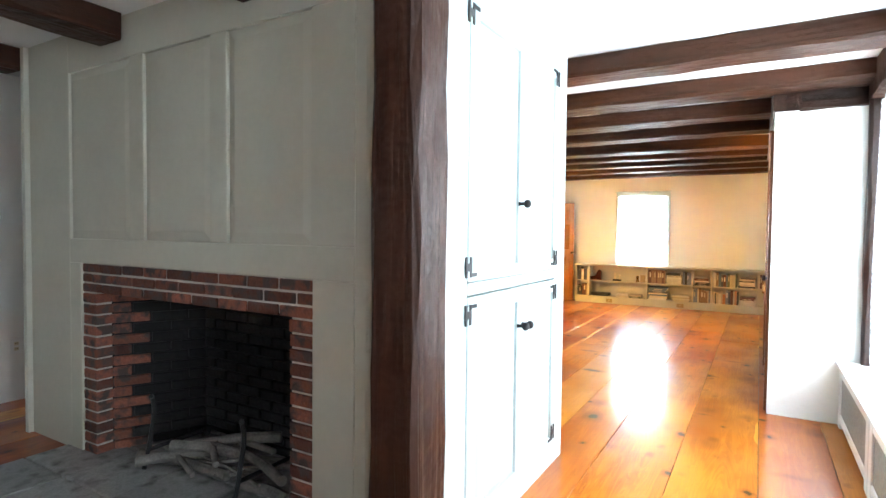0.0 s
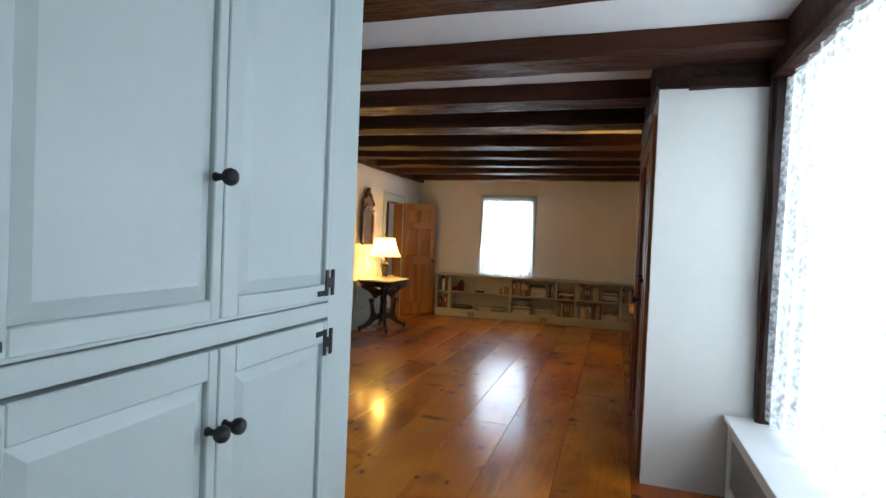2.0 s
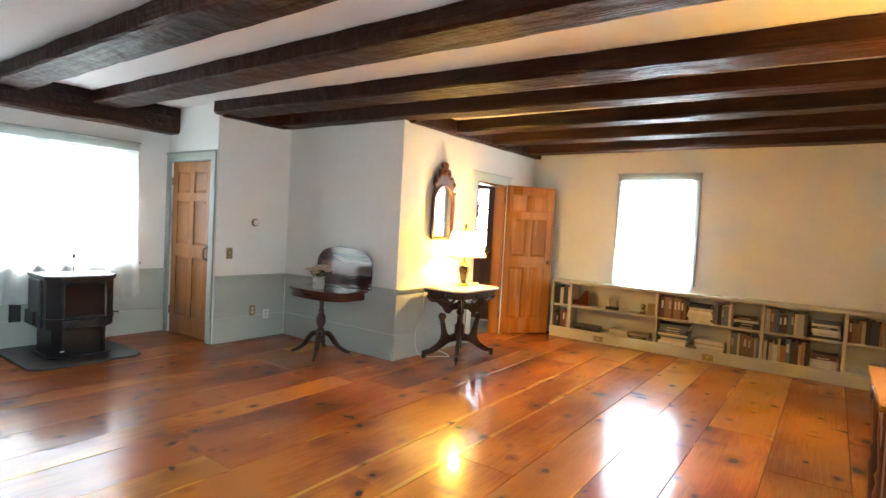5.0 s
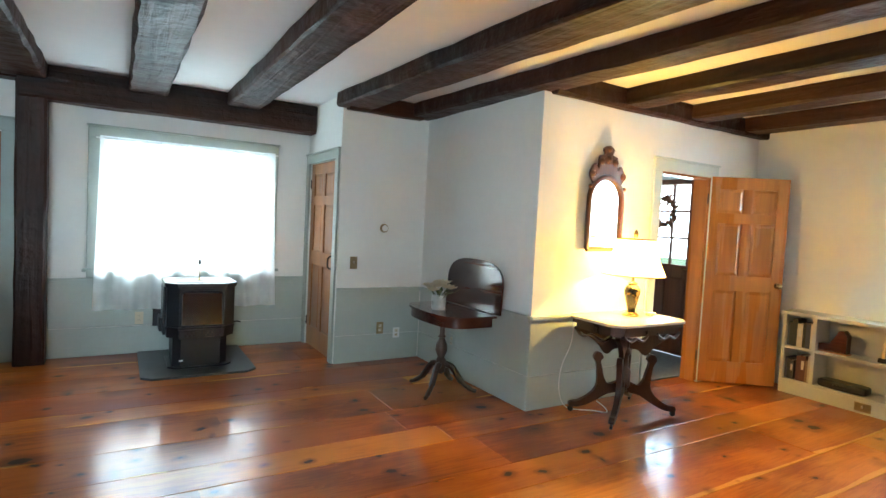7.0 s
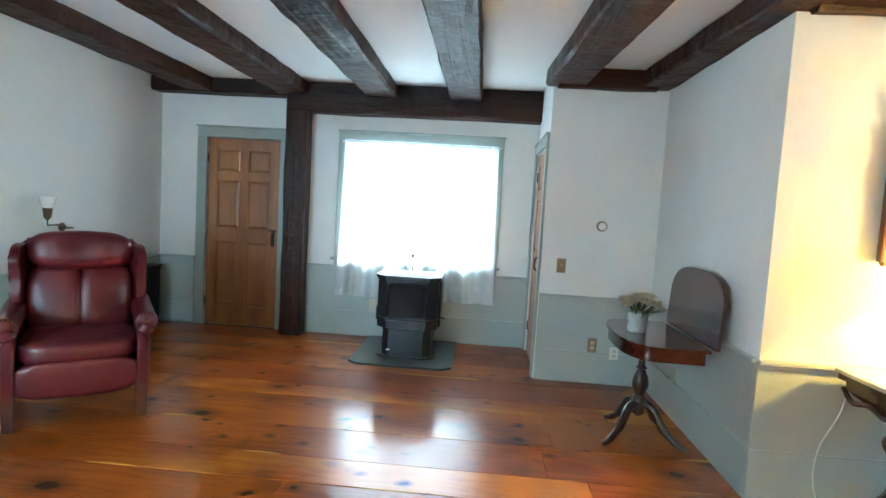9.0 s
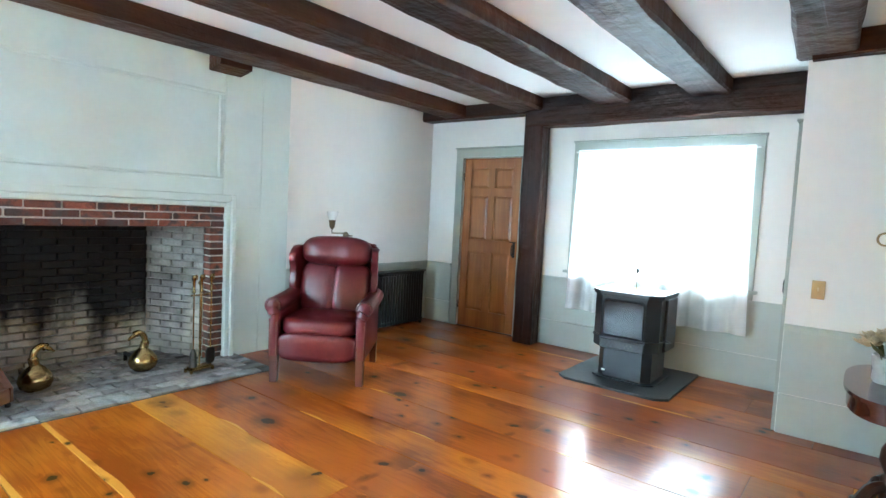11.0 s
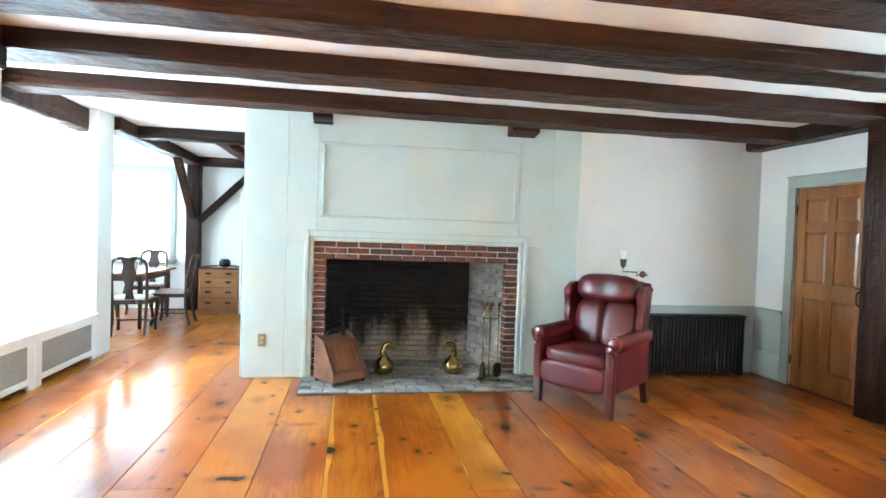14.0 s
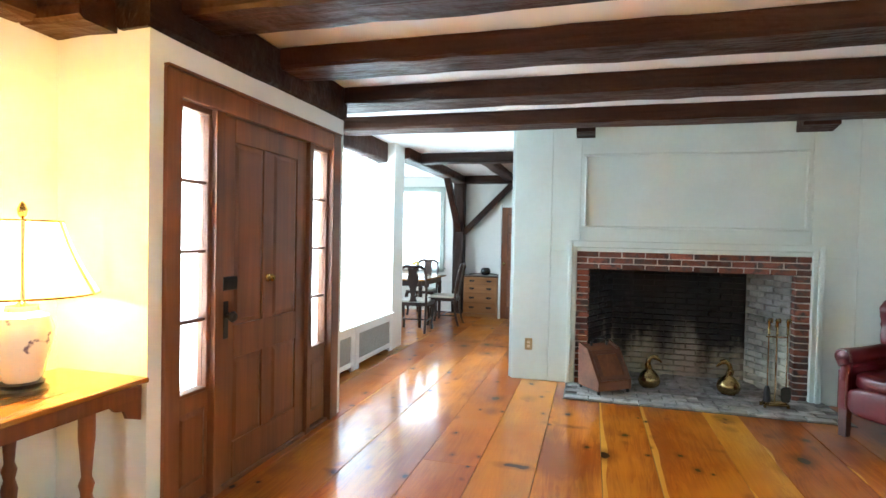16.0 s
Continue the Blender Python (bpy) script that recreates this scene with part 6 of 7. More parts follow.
def table_lamp(name, label, m, shade_z, r0, r1, h, body, mats, watts, ribs=0):
    top = empty(name, label, "table lamp", m)
    for nm, prof, mt_, lab in body:
        bm = bmesh.new()
        if prof == "square":
            box(bm, -0.055, 0.055, -0.055, 0.055, 0, 0.02, 0.004)
        else:
            lathe(bm, prof, n=28)
        part(nm, bm, mt_, top, lab, True)
    bm = bmesh.new()
    n = 48
    rings = []
    for k in range(7):
        v = k / 6
        r = r0 + (r1 - r0) * v - 0.012 * math.sin(math.pi * v)
        rings.append([bm.verts.new((r * math.cos(6.2832 * i / n), r * math.sin(6.2832 * i / n), shade_z + h * v)) for i in range(n)])
    for a, b in zip(rings, rings[1:]):
        for i in range(n):
            bm.faces.new((a[i], a[(i + 1) % n], b[(i + 1) % n], b[i]))
    part("shade", bm, mats, top, "glowing cream cloth shade", True)
    for z, r in ((shade_z, r0), (shade_z + h, r1)):
        bm = bmesh.new()
        tube(bm, [(r * math.cos(6.2832 * i / 32), r * math.sin(6.2832 * i / 32), z) for i in range(33)], 0.004, 6)
        part("shade_trim", bm, BRASS, top)
    for k in range(ribs):
        a = 6.2832 * (k + 0.4) / ribs
        bm = bmesh.new()
        tube(bm, [((r0 + (r1 - r0) * v - 0.012 * math.sin(math.pi * v) + 0.002) * math.cos(a), (r0 + (r1 - r0) * v - 0.012 * math.sin(math.pi * v) + 0.002) * math.sin(a), shade_z + h * v) for v in [i / 6 for i in range(7)]], 0.006, 6, 1.0)
        part("shade_rib", bm, IVORY, top, "ribbon rib of the shade")
    bm = bmesh.new()
    tube(bm, [(0, 0, shade_z - 0.08), (0, 0, shade_z + h + 0.01)], 0.005, 8)
    lathe(bm, [(0.004, 0), (0.014, 0.012), (0.017, 0.035), (0.01, 0.055), (0.003, 0.065)], at(0, 0, shade_z + h + 0.008), 14)
    part("finial", bm, BRASS, top, "brass rod and finial", True)
    for k in range(3):
        bm = bmesh.new()
        a = 6.2832 * k / 3
        tube(bm, [(0, 0, shade_z + h), (r1 * math.cos(a), r1 * math.sin(a), shade_z + h)], 0.002, 6)
        part("spider_arm", bm, BRASS, top)
    bulb = new(name + "_bulb_light", bpy.data.lights.new(name + "_bulb_light", "POINT"))
    bulb.data.energy, bulb.data.color, bulb.data.shadow_soft_size = watts, (1.0, 0.54, 0.1), 0.035
    bulb.matrix_world = m @ at(0.0, 0, shade_z + h * 0.42)
    return top


BLACK_GOLD = material("black_and_gold_porcelain", (0.018, 0.015, 0.012), 0.15, vary=0.2, scale=12, dark=(0.4, 0.26, 0.07), dark_at=(0.58, 0.62), coat=0.5)
SHADE1 = sheer("cream_shade_cloth", (0.9, 0.85, 0.7), 0.36)
table_lamp("table_lamp", "lit table lamp with a black and gold vase base on marble", at(-2.97, 9.3, 0.7335), 0.31, 0.232, 0.14, 0.27,
           [("foot", [(0.06, 0), (0.06, 0.012), (0.045, 0.02), (0.04, 0.03)], BRASS, "brass foot"),
            ("vase", [(0.035, 0.03), (0.03, 0.045), (0.04, 0.09), (0.056, 0.16), (0.06, 0.19), (0.045, 0.225), (0.03, 0.235), (0.036, 0.25)], BLACK_GOLD, "black and gold porcelain vase"),
            ("neck", [(0.03, 0.25), (0.012, 0.26), (0.01, 0.32)], BRASS, "brass neck")], SHADE1, LAMP_A)
dish = bmesh.new()
lathe(dish, [(0.02, 0), (0.032, 0.006), (0.045, 0.025), (0.042, 0.026), (0.03, 0.01), (0.002, 0.006)], at(-2.93, 9.47, 0.7335), 22)
tagged(part("small_dish", dish, IVORY, smooth=True), "small cream dish on the marble table", "dish")
cord = bmesh.new()
tube(cord, smooth_curve([(-3.235, 8.98, 0.69), (-3.2, 8.93, 0.5), (-3.22, 8.86, 0.3), (-3.21, 8.85, 0.12), (-3.17, 8.9, 0.012), (-3.05, 9.05, 0.006), (-2.98, 9.12, 0.006), (-3.08, 9.2, 0.006), (-3.2, 9.25, 0.006)], 8), 0.004, 6)
tagged(part("lamp_cord", cord, WHITE_PAINT), "thin white lamp cord trailing to the floor", "cord")

# carved mirror on the wall
FRAME_WOOD = wood("carved_mirror_wood", (0.12, 0.042, 0.015), (0.045, 0.016, 0.008), "z", 0.35, 30, coat=0.2)
MIRROR = material("mirror_silver", (0.9, 0.9, 0.88), 0.02, metal=1.0, vary=0.0, rough_vary=0.01)
mi = empty("wall_mirror", "arched mirror in a carved walnut frame with a scrolled crest", "mirror", at(-3.242, 9.23, 1.2) @ rot(3.0))
XM = Matrix(((0, 0, 1, 0), (1, 0, 0, 0), (0, 1, 0, 0), (0, 0, 0, 1)))   # local u = y, v = z, out = +x
arch = [(-0.182, 0.02), (0.182, 0.02), (0.182, 0.4)] + [(0.182 * math.cos(a), 0.4 + 0.182 * math.sin(a)) for a in [math.pi * i / 16 for i in range(1, 16)]] + [(-0.182, 0.4)]
bm = bmesh.new()
prism(bm, arch, XM @ at(0, 0, 0.008), 0.004)
part("mirror_glass", bm, MIRROR, mi, "silvered mirror glass")
bm = bmesh.new()
prism(bm, [(u * 1.12, v * 1.02) for u, v in arch], XM @ at(0, 0, 0.0), 0.0075)
part("backing", bm, WALNUT, mi)
bm = bmesh.new()
tube(bm, [(0.02, u * 1.06, v) for u, v in arch + arch[:1]], 0.021, 8, 0.8)
part("arched_frame", bm, FRAME_WOOD, mi, smooth=True)
bm = bmesh.new()
crest = smooth_curve([(-0.2, 0.54, 0), (-0.24, 0.6, 0), (-0.18, 0.68, 0), (-0.13, 0.64, 0), (-0.12, 0.74, 0), (-0.05, 0.76, 0), (-0.07, 0.8, 0), (0, 0.83, 0), (0.07, 0.8, 0), (0.05, 0.76, 0), (0.12, 0.74, 0), (0.13, 0.64, 0), (0.18, 0.68, 0), (0.24, 0.6, 0), (0.2, 0.54, 0)], 4)
prism(bm, [(p.x * 0.84, p.y) for p in crest] + [(0.13, 0.5), (0.09, 0.56), (0, 0.59), (-0.09, 0.56), (-0.13, 0.5)], XM @ at(0, 0, 0.002), 0.022)
part("scrolled_crest", bm, FRAME_WOOD, mi)
for u, v, r in ((-0.21, 0.6, 0.03), (0.21, 0.6, 0.03), (-0.09, 0.7, 0.028), (0.09, 0.7, 0.028), (0, 0.72, 0.035), (-0.235, 0.5, 0.018), (0.235, 0.5, 0.018), (0, 0.8, 0.022)):
    bm = bmesh.new()
    lathe(bm, [(r, 0), (r, 0.01), (r * 0.7, 0.018), (r * 0.6, 0.013), (r * 0.3, 0.022), (0.002, 0.024)], XM @ at(u * 0.84, v, 0.02), 14)
    part("carved_rosette", bm, FRAME_WOOD, mi, smooth=True)

# small wall fittings
def plate(name, label, category, m, w, h, mat, kind_):
    """A cover plate; local x across, z up, -y out of the wall."""
    top = empty(name, label, category, m)
    bm = bmesh.new()
    boxm(bm, at(0, -0.003, 0), w, 0.006, h, 0.002)
    part("cover_plate", bm, mat, top)
    for z in ((-0.02, 0.02) if kind_ == "outlet" else (0,)):
        bm = bmesh.new()
        if kind_ == "outlet":
            boxm(bm, at(0, -0.0075, z), 0.03, 0.003, 0.026, 0.001)
            part("socket", bm, IVORY, top)
            bm = bmesh.new()
            for sx in (-0.006, 0.006):
                boxm(bm, at(sx, -0.0092, z + 0.002), 0.0022, 0.0006, 0.009)
            part("slots", bm, IRON, top)
        else:
            boxm(bm, at(0, -0.011, 0.004) @ rot(20, "X"), 0.009, 0.014, 0.02, 0.001)
            part("toggle", bm, IVORY, top)
OLDBRASS = material("dull_brass_plate", (0.34, 0.26, 0.14), 0.4, metal=0.7, vary=0.15)
toE, toN, toS, toW = rot(90), rot(180), Matrix(), rot(-90)
plate("outlet", "ivory and brass outlet low on the panelled wall", "outlet", at(-0.888, FY + 0.002, 0.344) @ toN, 0.07, 0.115, OLDBRASS, "outlet")
plate("light_switch", "dull brass light switch on the closet wall", "switch", at(-4.956, 7.837, 0.944) @ toE, 0.07, 0.115, OLDBRASS, "switch")
plate("outlet", "dull brass outlet in the wainscot", "outlet", at(-4.943, 8.128, 0.317) @ toE, 0.07, 0.115, OLDBRASS, "outlet")
plate("outlet", "white outlet with a plug-in in the wainscot", "outlet", at(-4.943, 8.304, 0.261) @ toE, 0.07, 0.1, WHITE_PAINT, "outlet")
plate("outlet", "ivory outlet in the wainscot beside the stove", "outlet", at(-5.924, 6.13, 0.33) @ toE, 0.07, 0.115, IVORY, "outlet")
plate("outlet", "pale outlet in the wainscot behind the table", "outlet", at(-4.3, 8.552, 0.3) @ toS, 0.07, 0.115, WAIN, "outlet")
vent = bmesh.new()
box(vent, -5.926, -5.91, 6.24, 6.33, 0.25, 0.43, 0.003)
tagged(part("wall_vent", vent, IRON), "small black vent plate behind the stove", "vent")
th = empty("thermostat", "round brass-rimmed thermostat on the white wall", "thermostat", at(-4.958, 8.132, 1.277) @ rot(90, "Y"))
for nm, prof, mat_ in (("ring", [(0.042, 0), (0.042, 0.012), (0.036, 0.022), (0.03, 0.022)], OLDBRASS), ("dial", [(0.03, 0.018), (0.03, 0.026), (0.018, 0.028), (0.002, 0.029)], WHITE_PAINT)):
    bm = bmesh.new()
    lathe(bm, prof, n=28)
    part(nm, bm, mat_, th, smooth=True)
for x in (-2.12, -0.88):
    plate("outlet", "brown outlet in the base of the bookcase", "outlet", at(x, 11.107, 0.055) @ toS, 0.115, 0.07, OLDBRASS, "switch")

# ---- things on the hearth ----
hod = empty("coal_hod", "reddish wooden slant-front coal box on the hearth", "coal box", at(-1.545, 4.329, 0.0185) @ rot(-143.1))
HODW = wood("reddish_box_wood", (0.2, 0.075, 0.035), (0.09, 0.032, 0.018), "x", 0.4, 30)
prof = [(0.0, 0.03), (0.0, 0.1), (0.17, 0.36), (0.3, 0.4), (0.3, 0.03)]
YZ = Matrix(((0, 0, 1, 0), (1, 0, 0, 0), (0, 1, 0, 0), (0, 0, 0, 1)))
for x in (0, 0.336):
    bm = bmesh.new()
    prism(bm, [(p, q + (0.012 if q > 0.05 else 0)) for p, q in prof], YZ @ at(0, 0, x), 0.018)
    part("side", bm, HODW, hod)
bm = bmesh.new()
prism(bm, [(0.006, 0.03), (0.006, 0.1), (0.17, 0.352), (0.294, 0.39), (0.294, 0.03)], YZ @ at(0, 0, 0.0185), 0.317)
part("body", bm, HODW, hod)
bm = bmesh.new()
lid = at(0.177, 0.083, 0.235) @ rot(-33.2, "X")
for a, b, c, d in ((-0.15, -0.11, -0.14, 0.14), (0.11, 0.15, -0.14, 0.14), (-0.11, 0.11, -0.14, -0.1), (-0.11, 0.11, 0.1, 0.14)):
    boxm(bm, lid @ at((a + b) / 2, -0.008, (c + d) / 2), b - a, 0.014, d - c, 0.002)
part("lid_frame", bm, HODW, hod)
bm = bmesh.new()
boxm(bm, lid @ at(0, -0.003, 0), 0.22, 0.01, 0.2)
part("lid_panel", bm, DARK_DOOR, hod, "dark recessed lid panel")
bm = bmesh.new()
for x in (0.09, 0.26):
    lathe(bm, [(0.012, 0), (0.01, 0.03), (0.016, 0.036), (0.004, 0.05)], at(x, 0.235, 0.385), 12)
tube(bm, smooth_curve([(0.09, 0.235, 0.42), (0.13, 0.235, 0.45), (0.22, 0.235, 0.45), (0.26, 0.235, 0.42)], 5), 0.009, 8)
part("handle", bm, IRON, hod, "black iron carrying handle", True)
for x in (0.02, 0.335):
    for y in (0.02, 0.28):
        bm = bmesh.new()
        lathe(bm, [(0.014, 0), (0.016, 0.02), (0.012, 0.03)], at(x, y, 0), 12)
        part("foot", bm, IRON, hod)


def goose(m):
    top = empty("brass_goose_andiron", "polished brass goose-shaped andiron on the hearth", "andiron", m, "goose andirons")
    bm = bmesh.new()
    rings = [(0.0, 0.05), (0.02, 0.085), (0.06, 0.1), (0.1, 0.09), (0.14, 0.06), (0.165, 0.03), (0.18, 0.022)]
    lathe(bm, [(0.06, 0.0)] + [(r, z) for z, r in rings], n=24)
    part("body", bm, BRASS, top, smooth=True)
    bm = bmesh.new()
    tube(bm, smooth_curve([(0, 0, 0.15), (-0.012, 0, 0.21), (0.0, 0, 0.26), (0.035, 0, 0.285), (0.062, 0, 0.27)], 6), [0.03] * 7 + [0.022] * 7 + [0.021] * 7 + [0.026] * 3 + [0.012], 14)
    part("neck_and_head", bm, BRASS, top, smooth=True)
    bm = bmesh.new()
    tube(bm, smooth_curve([(0.055, 0, 0.272), (0.085, 0, 0.255), (0.105, 0, 0.235)], 4), [0.014] * 5 + [0.009] * 3 + [0.004], 10, 0.8)
    part("beak", bm, BRASS, top, smooth=True)
    bm = bmesh.new()
    box(bm, -0.012, 0.012, -0.32, -0.02, 0.05, 0.07), box(bm, -0.012, 0.012, -0.33, -0.31, 0.0, 0.07)
    part("log_bar", bm, IRON, top, "black iron log bar")


goose(at(-2.0, 3.87, 0.0185) @ rot(180) @ Matrix.Diagonal((1, -1, 1, 1)) @ rot(0))
goose(at(-2.666, 3.87, 0.0185) @ rot(0))

tl = empty("fireplace_tools", "brass fireplace tool set on a footed stand", "fireplace tools", at(-2.95, 4.16, 0.0185) @ rot(8))
bm = bmesh.new()
box(bm, -0.1, 0.1, -0.045, 0.045, 0.015, 0.03, 0.004), box(bm, -0.085, 0.085, -0.035, 0.035, 0.03, 0.042, 0.004)
for x in (-0.09, 0.09):
    for y in (-0.035, 0.035):
        lathe(bm, [(0.012, 0), (0.012, 0.016)], at(x, y, 0), 10)
part("base", bm, BRASS, tl)
bm = bmesh.new()
tube(bm, [(0, 0, 0.04), (0, 0, 0.66)], 0.007, 8)
tube(bm, [(-0.08, 0, 0.58), (0.08, 0, 0.58)], 0.006, 8)
lathe(bm, [(0.008, 0), (0.018, 0.02), (0.006, 0.05)], at(0, 0, 0.65), 12)
part("stand", bm, BRASS, tl, smooth=True)
for i, x in enumerate((-0.07, 0.012, 0.075)):
    tool = bmesh.new()
    tube(tool, [(x, 0.03, 0.12), (x, 0.03, 0.6)], 0.005, 8)
    lathe(tool, [(0.006, 0.6), (0.013, 0.61), (0.008, 0.63), (0.012, 0.7), (0.016, 0.715), (0.006, 0.735)], at(x, 0.03, 0), 12)
    tube(tool, smooth_curve([(x, 0.03, 0.72), (x - 0.02, 0.03, 0.735), (x - 0.022, 0.03, 0.7)], 4), 0.005, 6)
    p = part(("shovel", "poker", "brush")[i], tool, BRASS, tl, smooth=True)
    b2 = bmesh.new()
    if i == 0:
        puff(b2, at(x, 0.03, 0.11), 0.08, 0.018, 0.13, 0.6, 10)
        part("shovel_blade", b2, IRON, p)
    elif i == 2:
        lathe(b2, [(0.012, 0.18), (0.022, 0.15), (0.03, 0.05)], at(x, 0.03, 0), 14)
        part("bristles", b2, IRON, p)

# ---- side table and porcelain lamp in the north-east recess ----
GOLD_OAK = wood("honey_table_wood", (0.4, 0.19, 0.045), (0.22, 0.09, 0.02), "y", 0.25, 24, coat=0.3)
nt_ = empty("side_table", "honey-topped wooden side table with turned legs", "side table", at(0.6, 7.75, 0))
def nadd(name, build, mat=DARK_DOOR, label=""):
    bm = bmesh.new()
    build(bm)
    return part(name, bm, mat, nt_, label, True)
nadd("tabletop", lambda bm: box(bm, -0.25, 0.25, -0.455, 0.455, 0.715, 0.738, 0.005), GOLD_OAK)
nadd("apron", lambda bm: (box(bm, -0.232, -0.215, -0.43, 0.43, 0.655, 0.7145), box(bm, 0.215, 0.232, -0.43, 0.43, 0.655, 0.7145), box(bm, -0.215, 0.215, -0.43, -0.413, 0.655, 0.7145), box(bm, -0.215, 0.215, 0.413, 0.43, 0.655, 0.7145)))
for s in (-1, 1):
    nadd("bracket", lambda bm: prism(bm, [(s * 0.43, 0.655), (s * 0.28, 0.655), (s * 0.3, 0.63), (s * 0.345, 0.62), (s * 0.36, 0.585), (s * 0.43, 0.56)], Matrix(((0, 0, 1, -0.23), (1, 0, 0, 0), (0, 1, 0, 0), (0, 0, 0, 1))), 0.016))
    for sx in (-1, 1):
        nadd("leg", lambda bm: lathe(bm, [(0.02, 0), (0.026, 0.03), (0.018, 0.06), (0.022, 0.2), (0.03, 0.3), (0.02, 0.34), (0.028, 0.38), (0.018, 0.41), (0.026, 0.52), (0.03, 0.56), (0.03, 0.655)], at(sx * 0.2, s * 0.2, 0), 18))
nadd("stretcher", lambda bm: (box(bm, -0.2, 0.2, -0.215, -0.185, 0.1, 0.13, 0.004), box(bm, -0.2, 0.2, 0.185, 0.215, 0.1, 0.13, 0.004)))
PORC = material("flowered_porcelain", (0.74, 0.72, 0.66), 0.15, vary=0.04, scale=14, dark=(0.16, 0.13, 0.2), dark_at=(0.6, 0.66), coat=0.5)
table_lamp("table_lamp", "lit table lamp with a flowered white ginger-jar base", at(0.64, 7.62, 0.7385), 0.375, 0.255, 0.13, 0.28,
           [("stand", [(0.085, 0), (0.085, 0.012), (0.07, 0.02), (0.075, 0.035), (0.06, 0.04)], IRON, "black wooden stand"),
            ("jar", [(0.055, 0.04), (0.07, 0.06), (0.098, 0.18), (0.104, 0.24), (0.09, 0.29), (0.055, 0.31), (0.052, 0.33)], PORC, "white porcelain jar with flowers"),
            ("neck", [(0.052, 0.33), (0.02, 0.335), (0.01, 0.345), (0.01, 0.4)], BRASS, "brass neck")], SHADE1, LAMP_B, 6)

plate("outlet", "white outlet on the far dining-room wall", "outlet", at(-4.596, 2.62, 0.42) @ toE, 0.07, 0.115, WHITE_PAINT, "outlet")

# ---- books and ornaments on the shelves ----
rnd = random.Random(31)
PAPER = material("page_edges", (0.6, 0.55, 0.44), 0.9, vary=0.1, scale=40)
HUES = [(0.05, 0.06, 0.09), (0.5, 0.47, 0.4), (0.6, 0.58, 0.54), (0.1, 0.04, 0.03), (0.08, 0.13, 0.2), (0.2, 0.13, 0.08), (0.36, 0.17, 0.08), (0.1, 0.12, 0.08), (0.03, 0.03, 0.03), (0.4, 0.36, 0.28), (0.16, 0.2, 0.26), (0.55, 0.5, 0.36)]
COVERS = [material("book_cover", h, 0.5, vary=0.12, scale=20) for h in HUES]
WORDS = ["dark navy", "grey-cream", "pale cream", "dark red", "slate blue", "brown", "rust orange", "dark green", "black", "beige", "blue-grey", "sand"]


def book(x, z, w, h, d, hue, flat=False, lean=0.0):
    """A bound book: covers and spine round a block of pages. Upright with its spine to the room, or lying flat."""
    m = at(x, 11.135, z) @ (rot(lean, "Y") if lean else Matrix())
    ob = empty("book", f"{WORDS[hue]} hardback book {'lying flat' if flat else 'standing upright'} on the shelf", "book", m, "books on the shelves")
    t = 0.003
    bm = bmesh.new()
    if flat:
        box(bm, 0, w, 0, d, 0, t), box(bm, 0, w, 0, d, h - t, h), box(bm, 0, w, 0, t, t, h - t)
    else:
        box(bm, 0, t, 0, d, 0, h), box(bm, w - t, w, 0, d, 0, h), box(bm, t, w - t, 0, t, 0, h)
    part("cover", bm, COVERS[hue], ob)
    bm = bmesh.new()
    if flat:
        box(bm, 0.004, w - 0.004, t, d - 0.003, t, h - t)
    else:
        box(bm, t, w - t, t, d - 0.003, 0.003, h - 0.004)
    part("pages", bm, PAPER, ob)
    if w > 0.025 and rnd.random() < 0.6:
        bm = bmesh.new()
        if flat:
            box(bm, w * 0.25, w * 0.75, -0.0006, 0.0002, h * 0.35, h * 0.65)
        else:
            box(bm, w * 0.25, w * 0.75, -0.0006, 0.0002, h * 0.45, h * 0.8)
        part("spine_label", bm, COVERS[rnd.choice((1, 2, 11, 9))], ob)


def upright(x0, x1, z, hmin=0.16, hmax=0.245, hues=None):
    x = x0
    while x < x1 - 0.02:
        w = min(rnd.uniform(0.016, 0.045), x1 - x)
        book(x, z, w - 0.001, rnd.uniform(hmin, hmax), rnd.uniform(0.13, 0.18), rnd.choice(hues) if hues else rnd.randrange(12))
        x += w


def stack(x0, w, z, n, hues=None):
    for k in range(n):
        h = rnd.uniform(0.018, 0.038)
        ww = w * rnd.uniform(0.82, 1.0)
        book(x0 + rnd.uniform(0, w - ww), z, ww, h - 0.0006, rnd.uniform(0.15, 0.2), rnd.choice(hues) if hues else rnd.randrange(12), True)
        z += h


LO, HI = 0.1305, 0.4285
upright(-2.742, -2.535, HI, 0.2, 0.255, [0, 8, 10, 11, 9])
upright(-2.742, -2.66, LO, 0.16, 0.2, [0, 8]), upright(-2.65, -2.535, LO, 0.18, 0.24, [3, 9, 5])
stack(-2.0, 0.22, LO, 2, [2, 1]), stack(-1.77, 0.22, LO, 2, [7, 9])
upright(-1.435, -1.14, HI, 0.235, 0.25, [5, 3]), stack(-1.13, 0.27, HI, 7, [2, 1, 8, 9]), upright(-0.85, -0.68, HI, 0.2, 0.25, [2, 1, 8, 10]), stack(-0.67, 0.26, HI, 4, [8, 3, 2])
stack(-1.435, 0.34, LO, 8, [2, 4, 10, 11, 0]), stack(-1.04, 0.32, LO, 4, [2, 1, 9]), upright(-0.7, -0.405, LO, 0.2, 0.255, [5, 9, 1, 10, 11])
upright(-0.365, 0.0, HI, 0.19, 0.25), stack(0.02, 0.26, HI, 6, [8, 2, 0, 1])
upright(-0.365, 0.03, LO, 0.17, 0.25), stack(0.04, 0.24, LO, 5, [2, 1, 3])
